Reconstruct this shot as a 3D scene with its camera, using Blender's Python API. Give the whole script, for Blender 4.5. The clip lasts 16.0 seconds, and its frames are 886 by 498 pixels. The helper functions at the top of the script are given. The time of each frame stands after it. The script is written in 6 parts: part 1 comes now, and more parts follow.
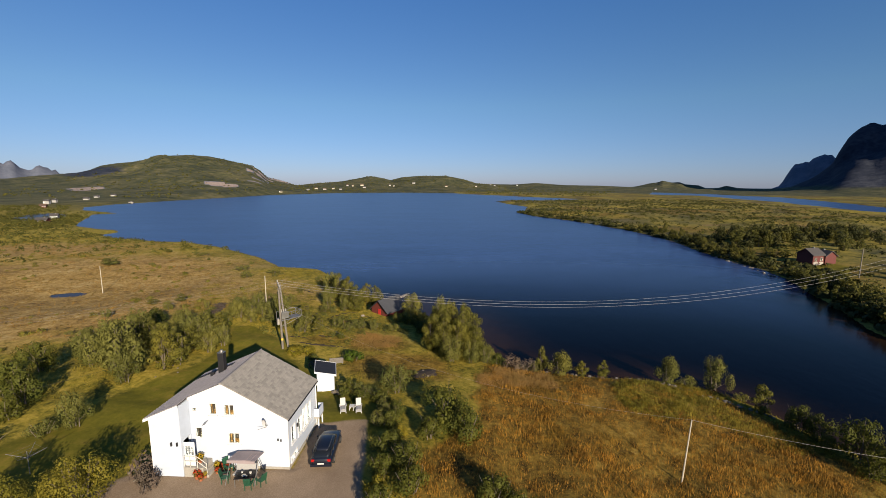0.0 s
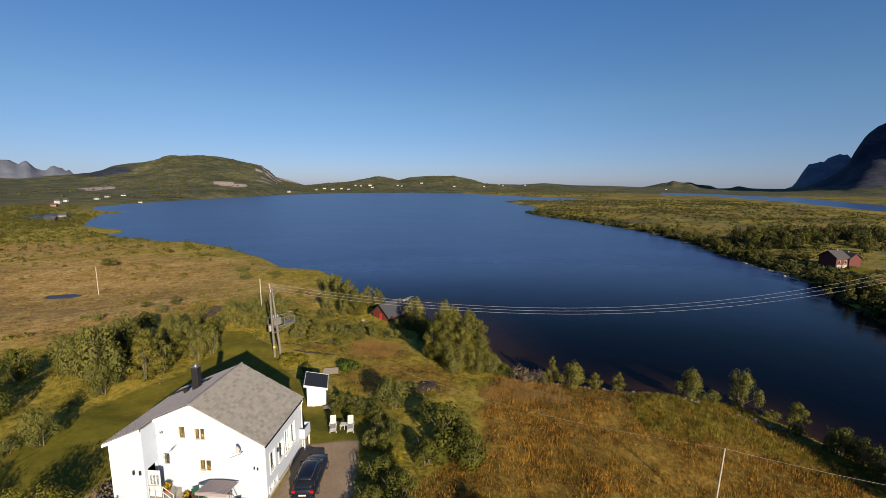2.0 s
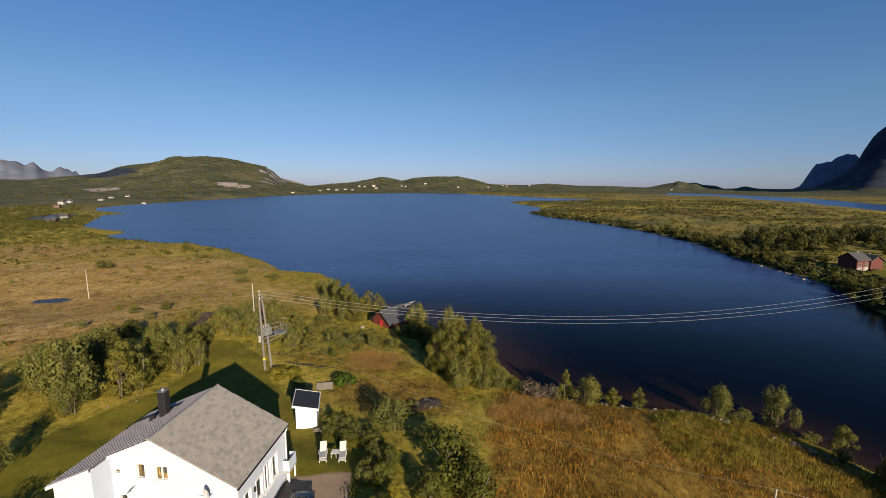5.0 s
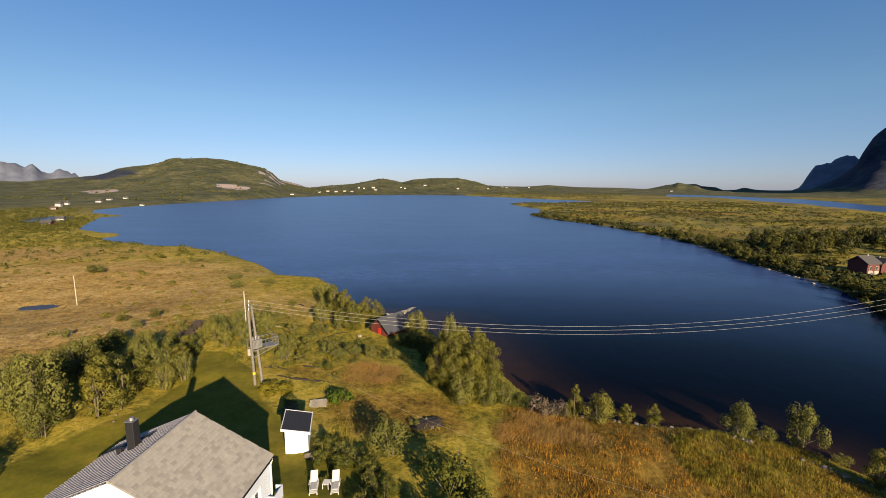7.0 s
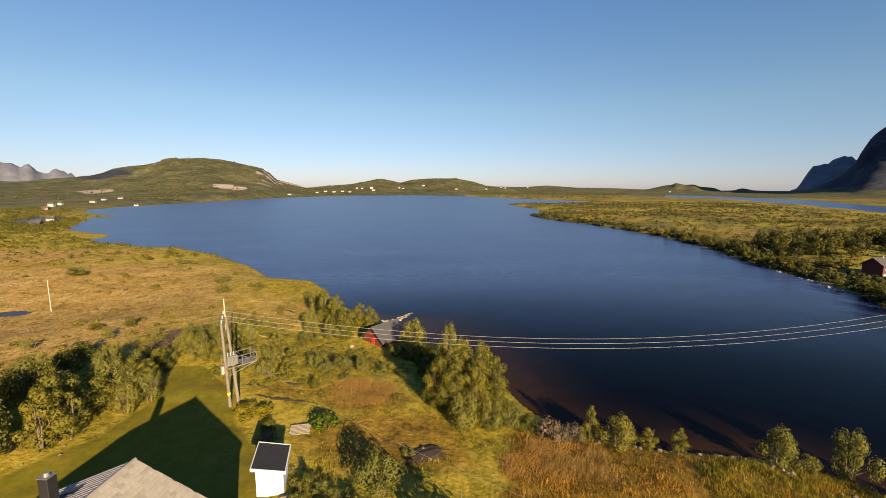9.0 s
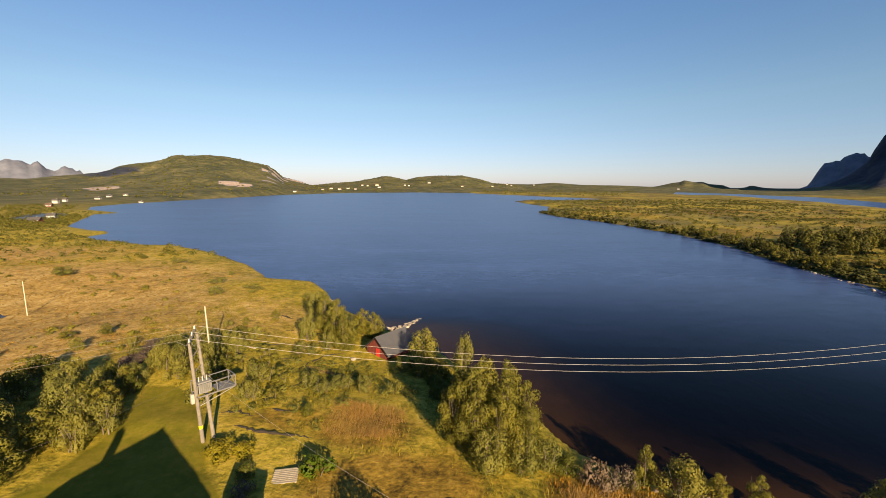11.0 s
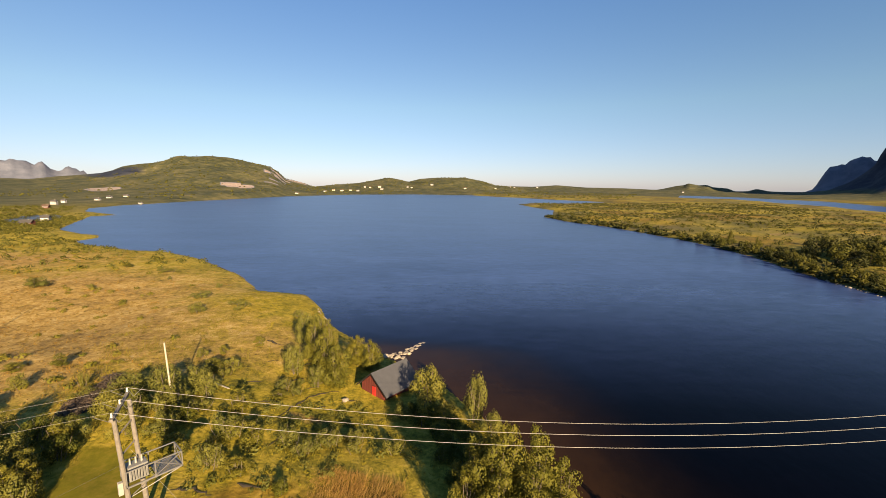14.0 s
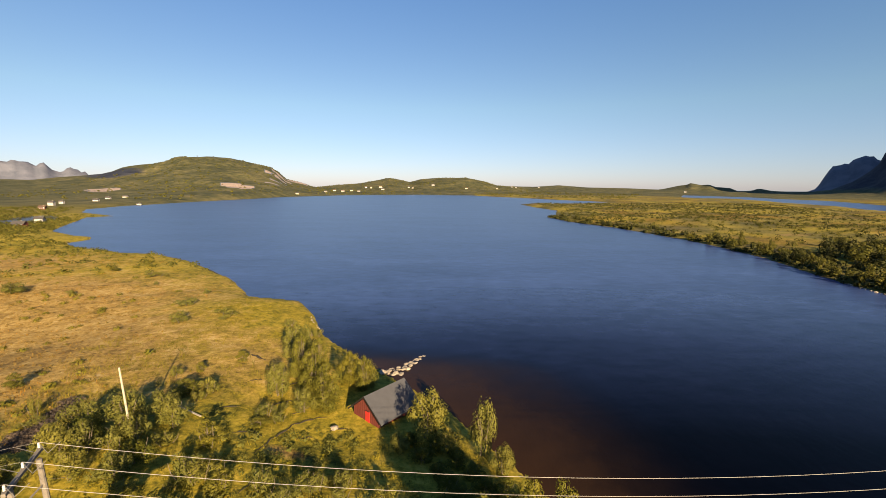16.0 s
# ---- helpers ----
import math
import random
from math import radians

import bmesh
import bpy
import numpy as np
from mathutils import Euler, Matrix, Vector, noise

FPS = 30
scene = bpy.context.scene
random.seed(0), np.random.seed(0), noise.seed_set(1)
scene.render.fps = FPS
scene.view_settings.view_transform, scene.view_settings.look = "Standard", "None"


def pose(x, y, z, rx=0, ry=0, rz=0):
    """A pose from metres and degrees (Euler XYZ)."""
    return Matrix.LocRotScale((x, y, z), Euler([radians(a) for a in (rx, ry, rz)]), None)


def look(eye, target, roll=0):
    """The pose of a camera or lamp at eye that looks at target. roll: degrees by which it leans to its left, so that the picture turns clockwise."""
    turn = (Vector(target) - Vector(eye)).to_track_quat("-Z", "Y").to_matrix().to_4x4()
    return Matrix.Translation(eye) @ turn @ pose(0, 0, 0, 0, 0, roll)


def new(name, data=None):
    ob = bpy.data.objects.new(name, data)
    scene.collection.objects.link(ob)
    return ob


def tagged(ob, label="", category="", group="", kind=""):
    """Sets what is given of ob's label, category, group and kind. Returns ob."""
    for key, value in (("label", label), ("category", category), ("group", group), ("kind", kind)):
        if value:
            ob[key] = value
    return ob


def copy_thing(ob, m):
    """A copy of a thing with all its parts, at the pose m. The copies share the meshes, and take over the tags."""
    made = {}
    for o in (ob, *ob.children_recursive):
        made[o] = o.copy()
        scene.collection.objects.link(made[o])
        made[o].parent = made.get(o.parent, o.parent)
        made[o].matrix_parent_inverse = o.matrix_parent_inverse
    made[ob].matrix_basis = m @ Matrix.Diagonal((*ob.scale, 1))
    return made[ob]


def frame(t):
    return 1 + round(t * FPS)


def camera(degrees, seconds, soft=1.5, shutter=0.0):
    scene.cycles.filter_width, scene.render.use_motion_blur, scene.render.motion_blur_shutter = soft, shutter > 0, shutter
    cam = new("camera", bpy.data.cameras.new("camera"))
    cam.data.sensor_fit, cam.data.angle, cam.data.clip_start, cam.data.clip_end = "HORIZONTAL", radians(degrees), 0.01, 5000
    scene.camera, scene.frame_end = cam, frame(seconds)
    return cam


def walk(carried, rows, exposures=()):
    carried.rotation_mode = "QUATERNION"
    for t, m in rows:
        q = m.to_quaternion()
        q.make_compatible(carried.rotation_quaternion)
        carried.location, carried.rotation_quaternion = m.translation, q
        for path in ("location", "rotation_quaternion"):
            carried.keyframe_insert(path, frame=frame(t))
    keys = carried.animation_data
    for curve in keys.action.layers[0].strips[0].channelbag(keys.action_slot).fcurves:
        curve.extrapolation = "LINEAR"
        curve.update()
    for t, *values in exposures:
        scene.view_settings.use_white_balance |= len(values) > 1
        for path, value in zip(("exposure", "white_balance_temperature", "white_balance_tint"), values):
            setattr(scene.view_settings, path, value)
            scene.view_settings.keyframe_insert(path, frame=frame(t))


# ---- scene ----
cam = camera(92.04, 16.0, soft=0.55)
PATH = [
    (0.0, pose(0.022, 0.088, 26.821, 81.379, -0.285, -0.575)),
    (0.5, pose(0.386, 1.204, 26.729, 81.376, -0.210, -0.515)),
    (1.0, pose(0.528, 2.208, 26.607, 81.281, -0.260, -0.082)),
    (1.5, pose(0.621, 3.113, 26.551, 81.347, -0.323, 0.599)),
    (2.0, pose(0.723, 4.141, 26.491, 81.393, -0.302, 0.504)),
    (2.5, pose(0.837, 5.135, 26.383, 81.358, -0.279, 0.543)),
    (3.0, pose(0.898, 6.083, 26.286, 81.399, -0.368, 1.187)),
    (3.5, pose(0.986, 6.924, 26.200, 81.445, -0.166, 0.310)),
    (6.0, pose(0.481, 9.819, 26.286, 81.515, -0.257, 1.400)),
    (6.5, pose(0.458, 10.735, 26.326, 81.594, -0.245, 1.266)),
    (7.0, pose(0.391, 11.772, 26.365, 81.682, -0.187, 0.961)),
    (7.5, pose(0.378, 12.959, 26.362, 81.591, -0.200, 0.992)),
    (8.0, pose(0.327, 14.236, 26.327, 81.609, -0.264, 0.920)),
    (8.5, pose(0.283, 15.622, 26.201, 81.747, -0.307, 0.950)),
    (9.0, pose(0.221, 17.169, 25.990, 81.737, -0.227, 0.735)),
    (11.5, pose(-1.287, 26.779, 25.063, 81.309, -0.235, 1.648)),
    (12.0, pose(-1.314, 27.785, 25.502, 81.262, -0.235, 1.725)),
    (12.5, pose(-1.438, 29.104, 25.863, 81.418, -0.268, 1.752)),
    (13.0, pose(-1.693, 31.145, 25.901, 81.494, -0.317, 1.757)),
    (13.5, pose(-1.794, 32.539, 26.122, 81.567, -0.421, 1.689)),
    (14.0, pose(-2.044, 34.232, 26.135, 81.630, -0.509, 1.820)),
    (14.5, pose(-2.142, 35.753, 26.111, 81.723, -0.518, 1.831)),
    (15.0, pose(-2.165, 37.240, 26.032, 81.771, -0.508, 1.895)),
    (15.5, pose(-2.260, 38.859, 25.895, 81.727, -0.448, 1.883)),
    (16.0, pose(-2.348, 40.357, 25.892, 81.664, -0.395, 1.981)),
]
# exposure drifts a little brighter along the flight
walk(cam, PATH, [(0.0, 0.95, 7080, 10), (3.5, 0.93, 7130, 10), (6.0, 0.96, 7300, 10), (7.0, 1.30, 8000, 10), (8.0, 1.52, 8750, 11), (9.0, 1.56, 9800, 12), (12.5, 1.70, 10150, 13), (16.0, 1.69, 10150, 13)])

# ---- world and sun ----
SUN_AZ, SUN_EL = 155.0, 18.0            # compass degrees from +y, elevation
world = bpy.data.worlds.new("sky")
scene.world = world
world.use_nodes = True
wn = world.node_tree.nodes
sky = wn.new("ShaderNodeTexSky")
sky.sky_type = 'NISHITA'
sky.sun_disc = False
sky.sun_elevation = radians(SUN_EL)
sky.sun_rotation = radians(SUN_AZ)
sky.altitude = 20
sky.air_density, sky.dust_density, sky.ozone_density = 0.7, 0.3, 3.0
wn["Background"].inputs["Strength"].default_value = 0.094
tint = wn.new("ShaderNodeMix")           # the clear northern air: a little deeper blue
tint.data_type, tint.blend_type = 'RGBA', 'MULTIPLY'
tint.inputs[0].default_value, tint.inputs[7].default_value = 1.0, (0.96, 1.05, 1.24, 1)
world.node_tree.links.new(sky.outputs[0], tint.inputs[6])
even = wn.new("ShaderNodeMix")           # evens the gradient towards the deep blue overhead
even.data_type, even.blend_type = 'RGBA', 'MIX'
even.inputs[0].default_value, even.inputs[7].default_value = 0.16, (0.0, 2.25, 5.4, 1)
world.node_tree.links.new(tint.outputs[2], even.inputs[6])
haze = wn.new("ShaderNodeMix")           # neutral haze along the horizon, clear air above
haze.data_type, haze.blend_type = 'RGBA', 'MULTIPLY'
haze.inputs[0].default_value = 1.0
height = wn.new("ShaderNodeTexCoord")
height_z = wn.new("ShaderNodeSeparateXYZ")
layers = wn.new("ShaderNodeValToRGB")
for k, (at_z, tone) in enumerate([(0.0, (0.445, 0.39, 0.445)), (0.17, (0.525, 0.54, 0.50)), (0.42, (0.41, 0.53, 0.62)), (1.0, (0.40, 0.50, 0.60))]):
    e = layers.color_ramp.elements[k] if k < 2 else layers.color_ramp.elements.new(at_z)
    e.position, e.color = at_z, tone + (1,)
world.node_tree.links.new(height.outputs["Generated"], height_z.inputs[0])
world.node_tree.links.new(height_z.outputs[2], layers.inputs[0])
world.node_tree.links.new(layers.outputs[0], haze.inputs[7])
world.node_tree.links.new(even.outputs[2], haze.inputs[6])
world.node_tree.links.new(haze.outputs[2], wn["Background"].inputs[0])
sun = new("sun", bpy.data.lights.new("sun", 'SUN'))
sun.data.energy, sun.data.angle, sun.data.color = 5.0, radians(0.55), (1.0, 0.87, 0.70)
sx = Vector((math.sin(radians(SUN_AZ)) * math.cos(radians(SUN_EL)), math.cos(radians(SUN_AZ)) * math.cos(radians(SUN_EL)), math.sin(radians(SUN_EL))))
sun.matrix_world = look(sx * 300, (0, 0, 0))


# ---- material helpers ----
def mat_nodes(name):
    m = bpy.data.materials.new(name)
    m.use_nodes = True
    nt = m.node_tree
    return m, nt, nt.nodes["Principled BSDF"]


def noise_node(nt, scale, detail=4.0, rough=0.6, coord="Object", stretch=None):
    tc = nt.nodes.new("ShaderNodeTexCoord")
    n = nt.nodes.new("ShaderNodeTexNoise")
    n.inputs["Scale"].default_value, n.inputs["Detail"].default_value, n.inputs["Roughness"].default_value = scale, detail, rough
    src = tc.outputs[coord]
    if stretch:
        mp = nt.nodes.new("ShaderNodeMapping")
        mp.inputs["Scale"].default_value = stretch
        nt.links.new(src, mp.inputs[0])
        src = mp.outputs[0]
    nt.links.new(src, n.inputs["Vector"])
    return n.outputs[0]


def ramp(nt, src, stops):
    r = nt.nodes.new("ShaderNodeValToRGB")
    while len(r.color_ramp.elements) < len(stops):
        r.color_ramp.elements.new(0.5)
    for e, (p, c) in zip(r.color_ramp.elements, stops):
        e.position = p
        e.color = (*c, 1) if len(c) == 3 else c
    nt.links.new(src, r.inputs[0])
    return r.outputs[0]


def mixc(nt, fac, a, b, mode='MIX'):
    m = nt.nodes.new("ShaderNodeMix")
    m.data_type, m.blend_type = 'RGBA', mode
    for sock, v in ((m.inputs[0], fac), (m.inputs[6], a), (m.inputs[7], b)):
        if isinstance(v, (int, float)):
            sock.default_value = v
        elif isinstance(v, tuple):
            sock.default_value = (*v, 1)
        else:
            nt.links.new(v, sock)
    return m.outputs[2]


def mathn(nt, op, a, b=0.0, c=0.0):
    m = nt.nodes.new("ShaderNodeMath")
    m.operation = op
    for sock, v in zip(m.inputs, (a, b, c)):
        if isinstance(v, (int, float)):
            sock.default_value = v
        else:
            nt.links.new(v, sock)
    return m.outputs[0]


def bump(nt, bsdf, src, strength, distance):
    b = nt.nodes.new("ShaderNodeBump")
    b.inputs["Strength"].default_value, b.inputs["Distance"].default_value = strength, distance
    nt.links.new(src, b.inputs["Height"])
    nt.links.new(b.outputs[0], bsdf.inputs["Normal"])


def plain(name, colour, rough=0.6, metal=0.0, vary=0.15, scale=6.0, bumps=0.0, island=False):
    """A surface of one colour with grain at two scales."""
    m, nt, b = mat_nodes(name)
    n1, n2 = noise_node(nt, scale), noise_node(nt, scale * 9)
    f = mathn(nt, 'ADD', mathn(nt, 'MULTIPLY', n1, 0.65), mathn(nt, 'MULTIPLY', n2, 0.35))
    lo, hi = tuple(c * (1 - vary) for c in colour), tuple(min(1, c * (1 + vary)) for c in colour)
    col = ramp(nt, f, [(0.3, lo), (0.7, hi)])
    if island:
        rnd = nt.nodes.new("ShaderNodeNewGeometry").outputs["Random Per Island"] if island == "joined" else nt.nodes.new("ShaderNodeObjectInfo").outputs["Random"]
        col = mixc(nt, 1.0, col, ramp(nt, rnd, [(0.0, (0.76, 0.76, 0.76)), (0.25, (0.91, 0.91, 0.91)), (0.5, (0.98, 0.98, 0.98)), (1.0, (1.07, 1.06, 1.05))]), 'MULTIPLY')
    nt.links.new(col, b.inputs["Base Color"])
    b.inputs["Roughness"].default_value, b.inputs["Metallic"].default_value = rough, metal
    if bumps:
        bump(nt, b, f, bumps, 0.02)
    return m


def leafy(name, dark, light, trans=0.3, patchy=0.0):
    """Leaves: every leaf clump has its own tone, some light shines through."""
    m, nt, b = mat_nodes(name)
    geo = nt.nodes.new("ShaderNodeNewGeometry")
    col = ramp(nt, geo.outputs["Random Per Island"], [(0.0, tuple(a * 0.65 + c * 0.35 for a, c in zip(dark, light))), (0.55, tuple((a + c) / 2 for a, c in zip(dark, light))), (1.0, tuple(a * 0.35 + c * 0.65 for a, c in zip(dark, light)))])
    oi = nt.nodes.new("ShaderNodeObjectInfo")
    col = mixc(nt, 0.5, col, ramp(nt, oi.outputs["Random"], [(0.0, (0.62, 0.66, 0.55)), (0.5, (1, 1, 0.9)), (1.0, (1.3, 1.15, 0.8))]), 'MULTIPLY')
    col = mixc(nt, 0.7, col, ramp(nt, noise_node(nt, 0.22, 3), [(0.34, (0.66, 0.74, 0.58)), (0.5, (1.05, 1.05, 1.0)), (0.66, (1.28, 1.2, 1.0))]), 'MULTIPLY')
    if patchy:
        col = mixc(nt, patchy, col, ramp(nt, noise_node(nt, 1.1, 3), [(0.36, (0.45, 0.42, 0.4)), (0.5, (1.0, 1.0, 1.0)), (0.64, (1.5, 1.4, 1.25))]), 'MULTIPLY')
    nt.links.new(col, b.inputs["Base Color"])
    b.inputs["Roughness"].default_value = 0.65
    b.inputs["Specular IOR Level"].default_value = 0.12
    t = nt.nodes.new("ShaderNodeBsdfTranslucent")
    nt.links.new(col, t.inputs[0])
    mx = nt.nodes.new("ShaderNodeMixShader")
    mx.inputs[0].default_value = trans
    nt.links.new(b.outputs[0], mx.inputs[1])
    nt.links.new(t.outputs[0], mx.inputs[2])
    nt.links.new(mx.outputs[0], nt.nodes["Material Output"].inputs[0])
    return m


# ---- mesh helpers ----
def box(bm, x0, x1, y0, y1, z0, z1, m=None):
    vs = [bm.verts.new((x, y, z)) for z in (z0, z1) for x, y in ((x0, y0), (x1, y0), (x1, y1), (x0, y1))]
    if m is not None:
        for v in vs:
            v.co = m @ v.co
    for f in ((3, 2, 1, 0), (4, 5, 6, 7), (0, 1, 5, 4), (1, 2, 6, 5), (2, 3, 7, 6), (3, 0, 4, 7)):
        bm.faces.new([vs[i] for i in f])
    return vs


def tube(bm, p, q, r0, r1, n=8, cap=True):
    p, q = Vector(p), Vector(q)
    d = (q - p).normalized()
    a = d.orthogonal().normalized()
    b = d.cross(a)
    rings = []
    for c, r in ((p, r0), (q, r1)):
        rings.append([bm.verts.new(c + (a * math.cos(k * 2 * math.pi / n) + b * math.sin(k * 2 * math.pi / n)) * r) for k in range(n)])
    for k in range(n):
        bm.faces.new((rings[0][k], rings[0][(k + 1) % n], rings[1][(k + 1) % n], rings[1][k]))
    if cap:
        bm.faces.new(rings[0][::-1])
        bm.faces.new(rings[1])


def chain(bm, pts, radii, n=7):
    for (p, q), (r0, r1) in zip(zip(pts, pts[1:]), zip(radii, radii[1:])):
        tube(bm, p, q, r0, r1, n)


def prism(bm, outline, y0, y1):
    """A flat outline in x and z, pulled along y."""
    a = [bm.verts.new((x, y0, z)) for x, z in outline]
    b = [bm.verts.new((x, y1, z)) for x, z in outline]
    n = len(a)
    bm.faces.new(a)
    bm.faces.new(b[::-1])
    for k in range(n):
        bm.faces.new((a[k], b[k], b[(k + 1) % n], a[(k + 1) % n]))


def finish(bm, mesh_name, material, smooth=False, bevel=0.0):
    bmesh.ops.recalc_face_normals(bm, faces=bm.faces)
    if bevel:
        bmesh.ops.bevel(bm, geom=list(bm.edges), offset=bevel, segments=1, affect='EDGES')
    me = bpy.data.meshes.new(mesh_name)
    bm.to_mesh(me)
    bm.free()
    if material:
        me.materials.append(material)
    if smooth:
        me.polygons.foreach_set("use_smooth", [True] * len(me.polygons))
    return me


def part(name, bm, material, parent, label="", smooth=False, bevel=0.0):
    ob = new(name, finish(bm, name, material, smooth, bevel))
    ob.parent = parent
    if label:
        tagged(ob, label)
    return ob


def thing(name, m, label, category, group="", kind=""):
    ob = new(name)
    ob.empty_display_size = 0.3
    ob.matrix_world = m
    return tagged(ob, label, category, group, kind)


def np_mesh(name, verts, faces, material, smooth=False):
    me = bpy.data.meshes.new(name)
    n, k = faces.shape
    me.vertices.add(len(verts))
    me.vertices.foreach_set("co", np.asarray(verts, np.float32).ravel())
    me.loops.add(n * k)
    me.loops.foreach_set("vertex_index", faces.astype(np.int32).ravel())
    me.polygons.add(n)
    me.polygons.foreach_set("loop_start", np.arange(0, n * k, k, dtype=np.int32))
    if smooth:
        me.polygons.foreach_set("use_smooth", np.ones(n, bool))
    me.update(calc_edges=True)
    me.materials.append(material)
    return me


# ---- shape of the land ----
# shores of the lake, walked with the water on the right hand
SHORE_HOME = [(-227, 268), (-196, 246), (-185, 243), (-176, 232), (-174, 219), (-164, 212), (-132, 196), (-116, 195), (-95, 182), (-67, 156), (-52, 138), (-38, 131.5), (-31, 121.5), (-26, 112),
              (-20.5, 106.5), (-12, 98), (-7.2, 92), (-2.7, 85), (1.6, 79), (4.5, 73.5), (8, 67.6), (10.8, 61.6), (14.4, 58.7), (18.4, 57.5), (24, 56.8), (31, 54.6), (37, 51.6), (39.6, 44.3), (41.4, 38.5), (43, 33), (48, 18), (70, -30), (120, -110)]
SHORE_EAST = [(190, -60), (110, 10), (86, 48), (81, 66), (82, 74), (86, 85), (93, 104), (101, 123), (105, 140), (105.5, 161), (114, 203), (113, 260), (99, 326), (82, 366), (76, 416), (90, 440), (111, 520), (96, 600), (84, 684), (120, 690), (190, 730), (260, 800)]
SHORE_NORTH = [(250, 870), (203, 940), (167, 1030), (112, 1130), (42, 1310), (-136, 1350), (-288, 1240), (-384, 1028), (-398, 810), (-402, 646), (-404, 540), (-385, 470), (-345, 420), (-283, 381), (-290, 362), (-255, 310)]
FJORD = [(601, 1240), (664, 1061), (579, 763), (503, 562), (454, 435), (430, 360), (470, 370), (530, 476), (640, 652), (800, 1000), (850, 1338), (800, 1620)]


def poly_distance(x, y, poly):
    """Distance to a closed outline, positive inside."""
    d2 = np.full(x.shape, 1e12)
    inside = np.zeros(x.shape, bool)
    for (ax, ay), (bx, by) in zip(poly, poly[1:] + poly[:1]):
        ux, uy = bx - ax, by - ay
        h = np.clip(((x - ax) * ux + (y - ay) * uy) / (ux * ux + uy * uy), 0, 1)
        d2 = np.minimum(d2, (x - ax - h * ux) ** 2 + (y - ay - h * uy) ** 2)
        if ay != by:
            inside ^= ((ay > y) != (by > y)) & (x < ux * (y - ay) / uy + ax)
    d = np.sqrt(d2)
    return np.where(inside, d, -d)


def hash2(ix, iy, seed):
    h = np.sin(ix * 127.1 + iy * 311.7 + seed * 74.7) * 43758.5453
    return h - np.floor(h)


def value_noise(x, y, seed=0):
    ix, iy = np.floor(x), np.floor(y)
    fx, fy = x - ix, y - iy
    fx, fy = fx * fx * (3 - 2 * fx), fy * fy * (3 - 2 * fy)
    a, b = hash2(ix, iy, seed), hash2(ix + 1, iy, seed)
    c, d = hash2(ix, iy + 1, seed), hash2(ix + 1, iy + 1, seed)
    return (a * (1 - fx) + b * fx) * (1 - fy) + (c * (1 - fx) + d * fx) * fy - 0.5


def fbm(x, y, octaves, seed=0):
    out, amp = 0.0, 1.0
    for k in range(octaves):
        out = out + amp * value_noise(x * 2 ** k + 17 * k, y * 2 ** k - 9 * k, seed + k)
        amp *= 0.5
    return out


# known heights of the near ground: x, y, z
LEVELS = [(-13, 34, 4.55), (-14, 26, 4.55), (-7, 32, 4.5), (-9, 41, 4.3), (-13, 45, 4.2), (-21, 57, 3.9), (-30, 59, 4.1), (-14, 54, 3.6), (-4, 48, 3.4), (2, 42, 3.6), (12, 36, 2.6),
          (21, 34, 1.4), (30, 34, 1.0), (-80, 100, 1.0), (-12, 80, 1.5), (-20, 84, 2.0), (-29, 72, 4.4), (-29, 79, 3.6), (-36, 50, 4.6), (-38, 34, 4.8), (-120, 130, 2.0), (-200, 180, 3.0), (0, 0, 5.5), (0, -60, 7), (-60, 60, 2.4)]
# far ridges: distance, half width, compass bearing and crest height along them
CREST_FAR_WEST = [(-75, 260), (-60, 210), (-47, 187), (-44.9, 163), (-44.4, 182), (-44, 149), (-43.3, 107), (-42.9, 138), (-41.9, 130), (-41.1, 102), (-39.9, 70), (-36, 5)]
CREST_GREEN_HILL = [(-90, 60), (-60, 40), (-47.8, 36), (-45, 36), (-43.1, 46), (-41.1, 52), (-39.8, 58), (-38.9, 67), (-38, 82), (-36.6, 92), (-34.1, 107), (-33.5, 117), (-32, 126), (-29.9, 132), (-27.9, 129), (-25.9, 115), (-23.5, 97), (-22.6, 78), (-21.7, 50), (-19.8, 34), (-18.6, 20), (-16, 6)]
CREST_VILLAGE = [(-20, 12), (-15.7, 28), (-12.9, 36), (-10.8, 49), (-9, 60), (-7.9, 55), (-6.4, 44), (-4.9, 58), (-2.7, 64), (1, 65), (3.3, 50), (5.1, 31), (7, 26), (9, 12)]
CREST_LOW_EAST = [(3, 8), (7, 29), (9.6, 26), (12.8, 36), (16.3, 25), (20.4, 23), (23.7, 18), (28, 14), (33, 8)]
CREST_KNOLL = [(23, 4), (24.9, 20), (26.4, 40), (27.2, 46), (27.6, 58), (28.6, 44), (29.4, 48), (30, 34), (31.4, 27), (32.4, 4), (33, 0)]
CREST_DARK_ISLE = [(30.5, 2), (32.3, 8), (33.3, 12), (34, 26), (35.1, 12), (36.7, 8), (38.3, 10), (39.5, 20), (44, 30)]
CREST_FAR_EAST = [(38, 4), (38.7, 30), (39.1, 105), (39.7, 194), (40.9, 221), (42.2, 252), (42.9, 238), (44.2, 190), (50, 150)]
CREST_BIG_EAST = [(37.7, 4), (39.5, 18), (41.1, 58), (42.1, 98), (42.7, 128), (43, 172), (43.6, 236), (44.3, 283), (45, 300), (45.7, 290), (46.8, 305), (49.7, 430), (53, 560), (59, 640), (66, 570), (75, 360), (85, 200), (100, 130), (118, 0)]
CREST_EAST_RANGE = [(50, 0), (53, 620), (58, 820), (64, 700), (75, 300), (86, 0)]
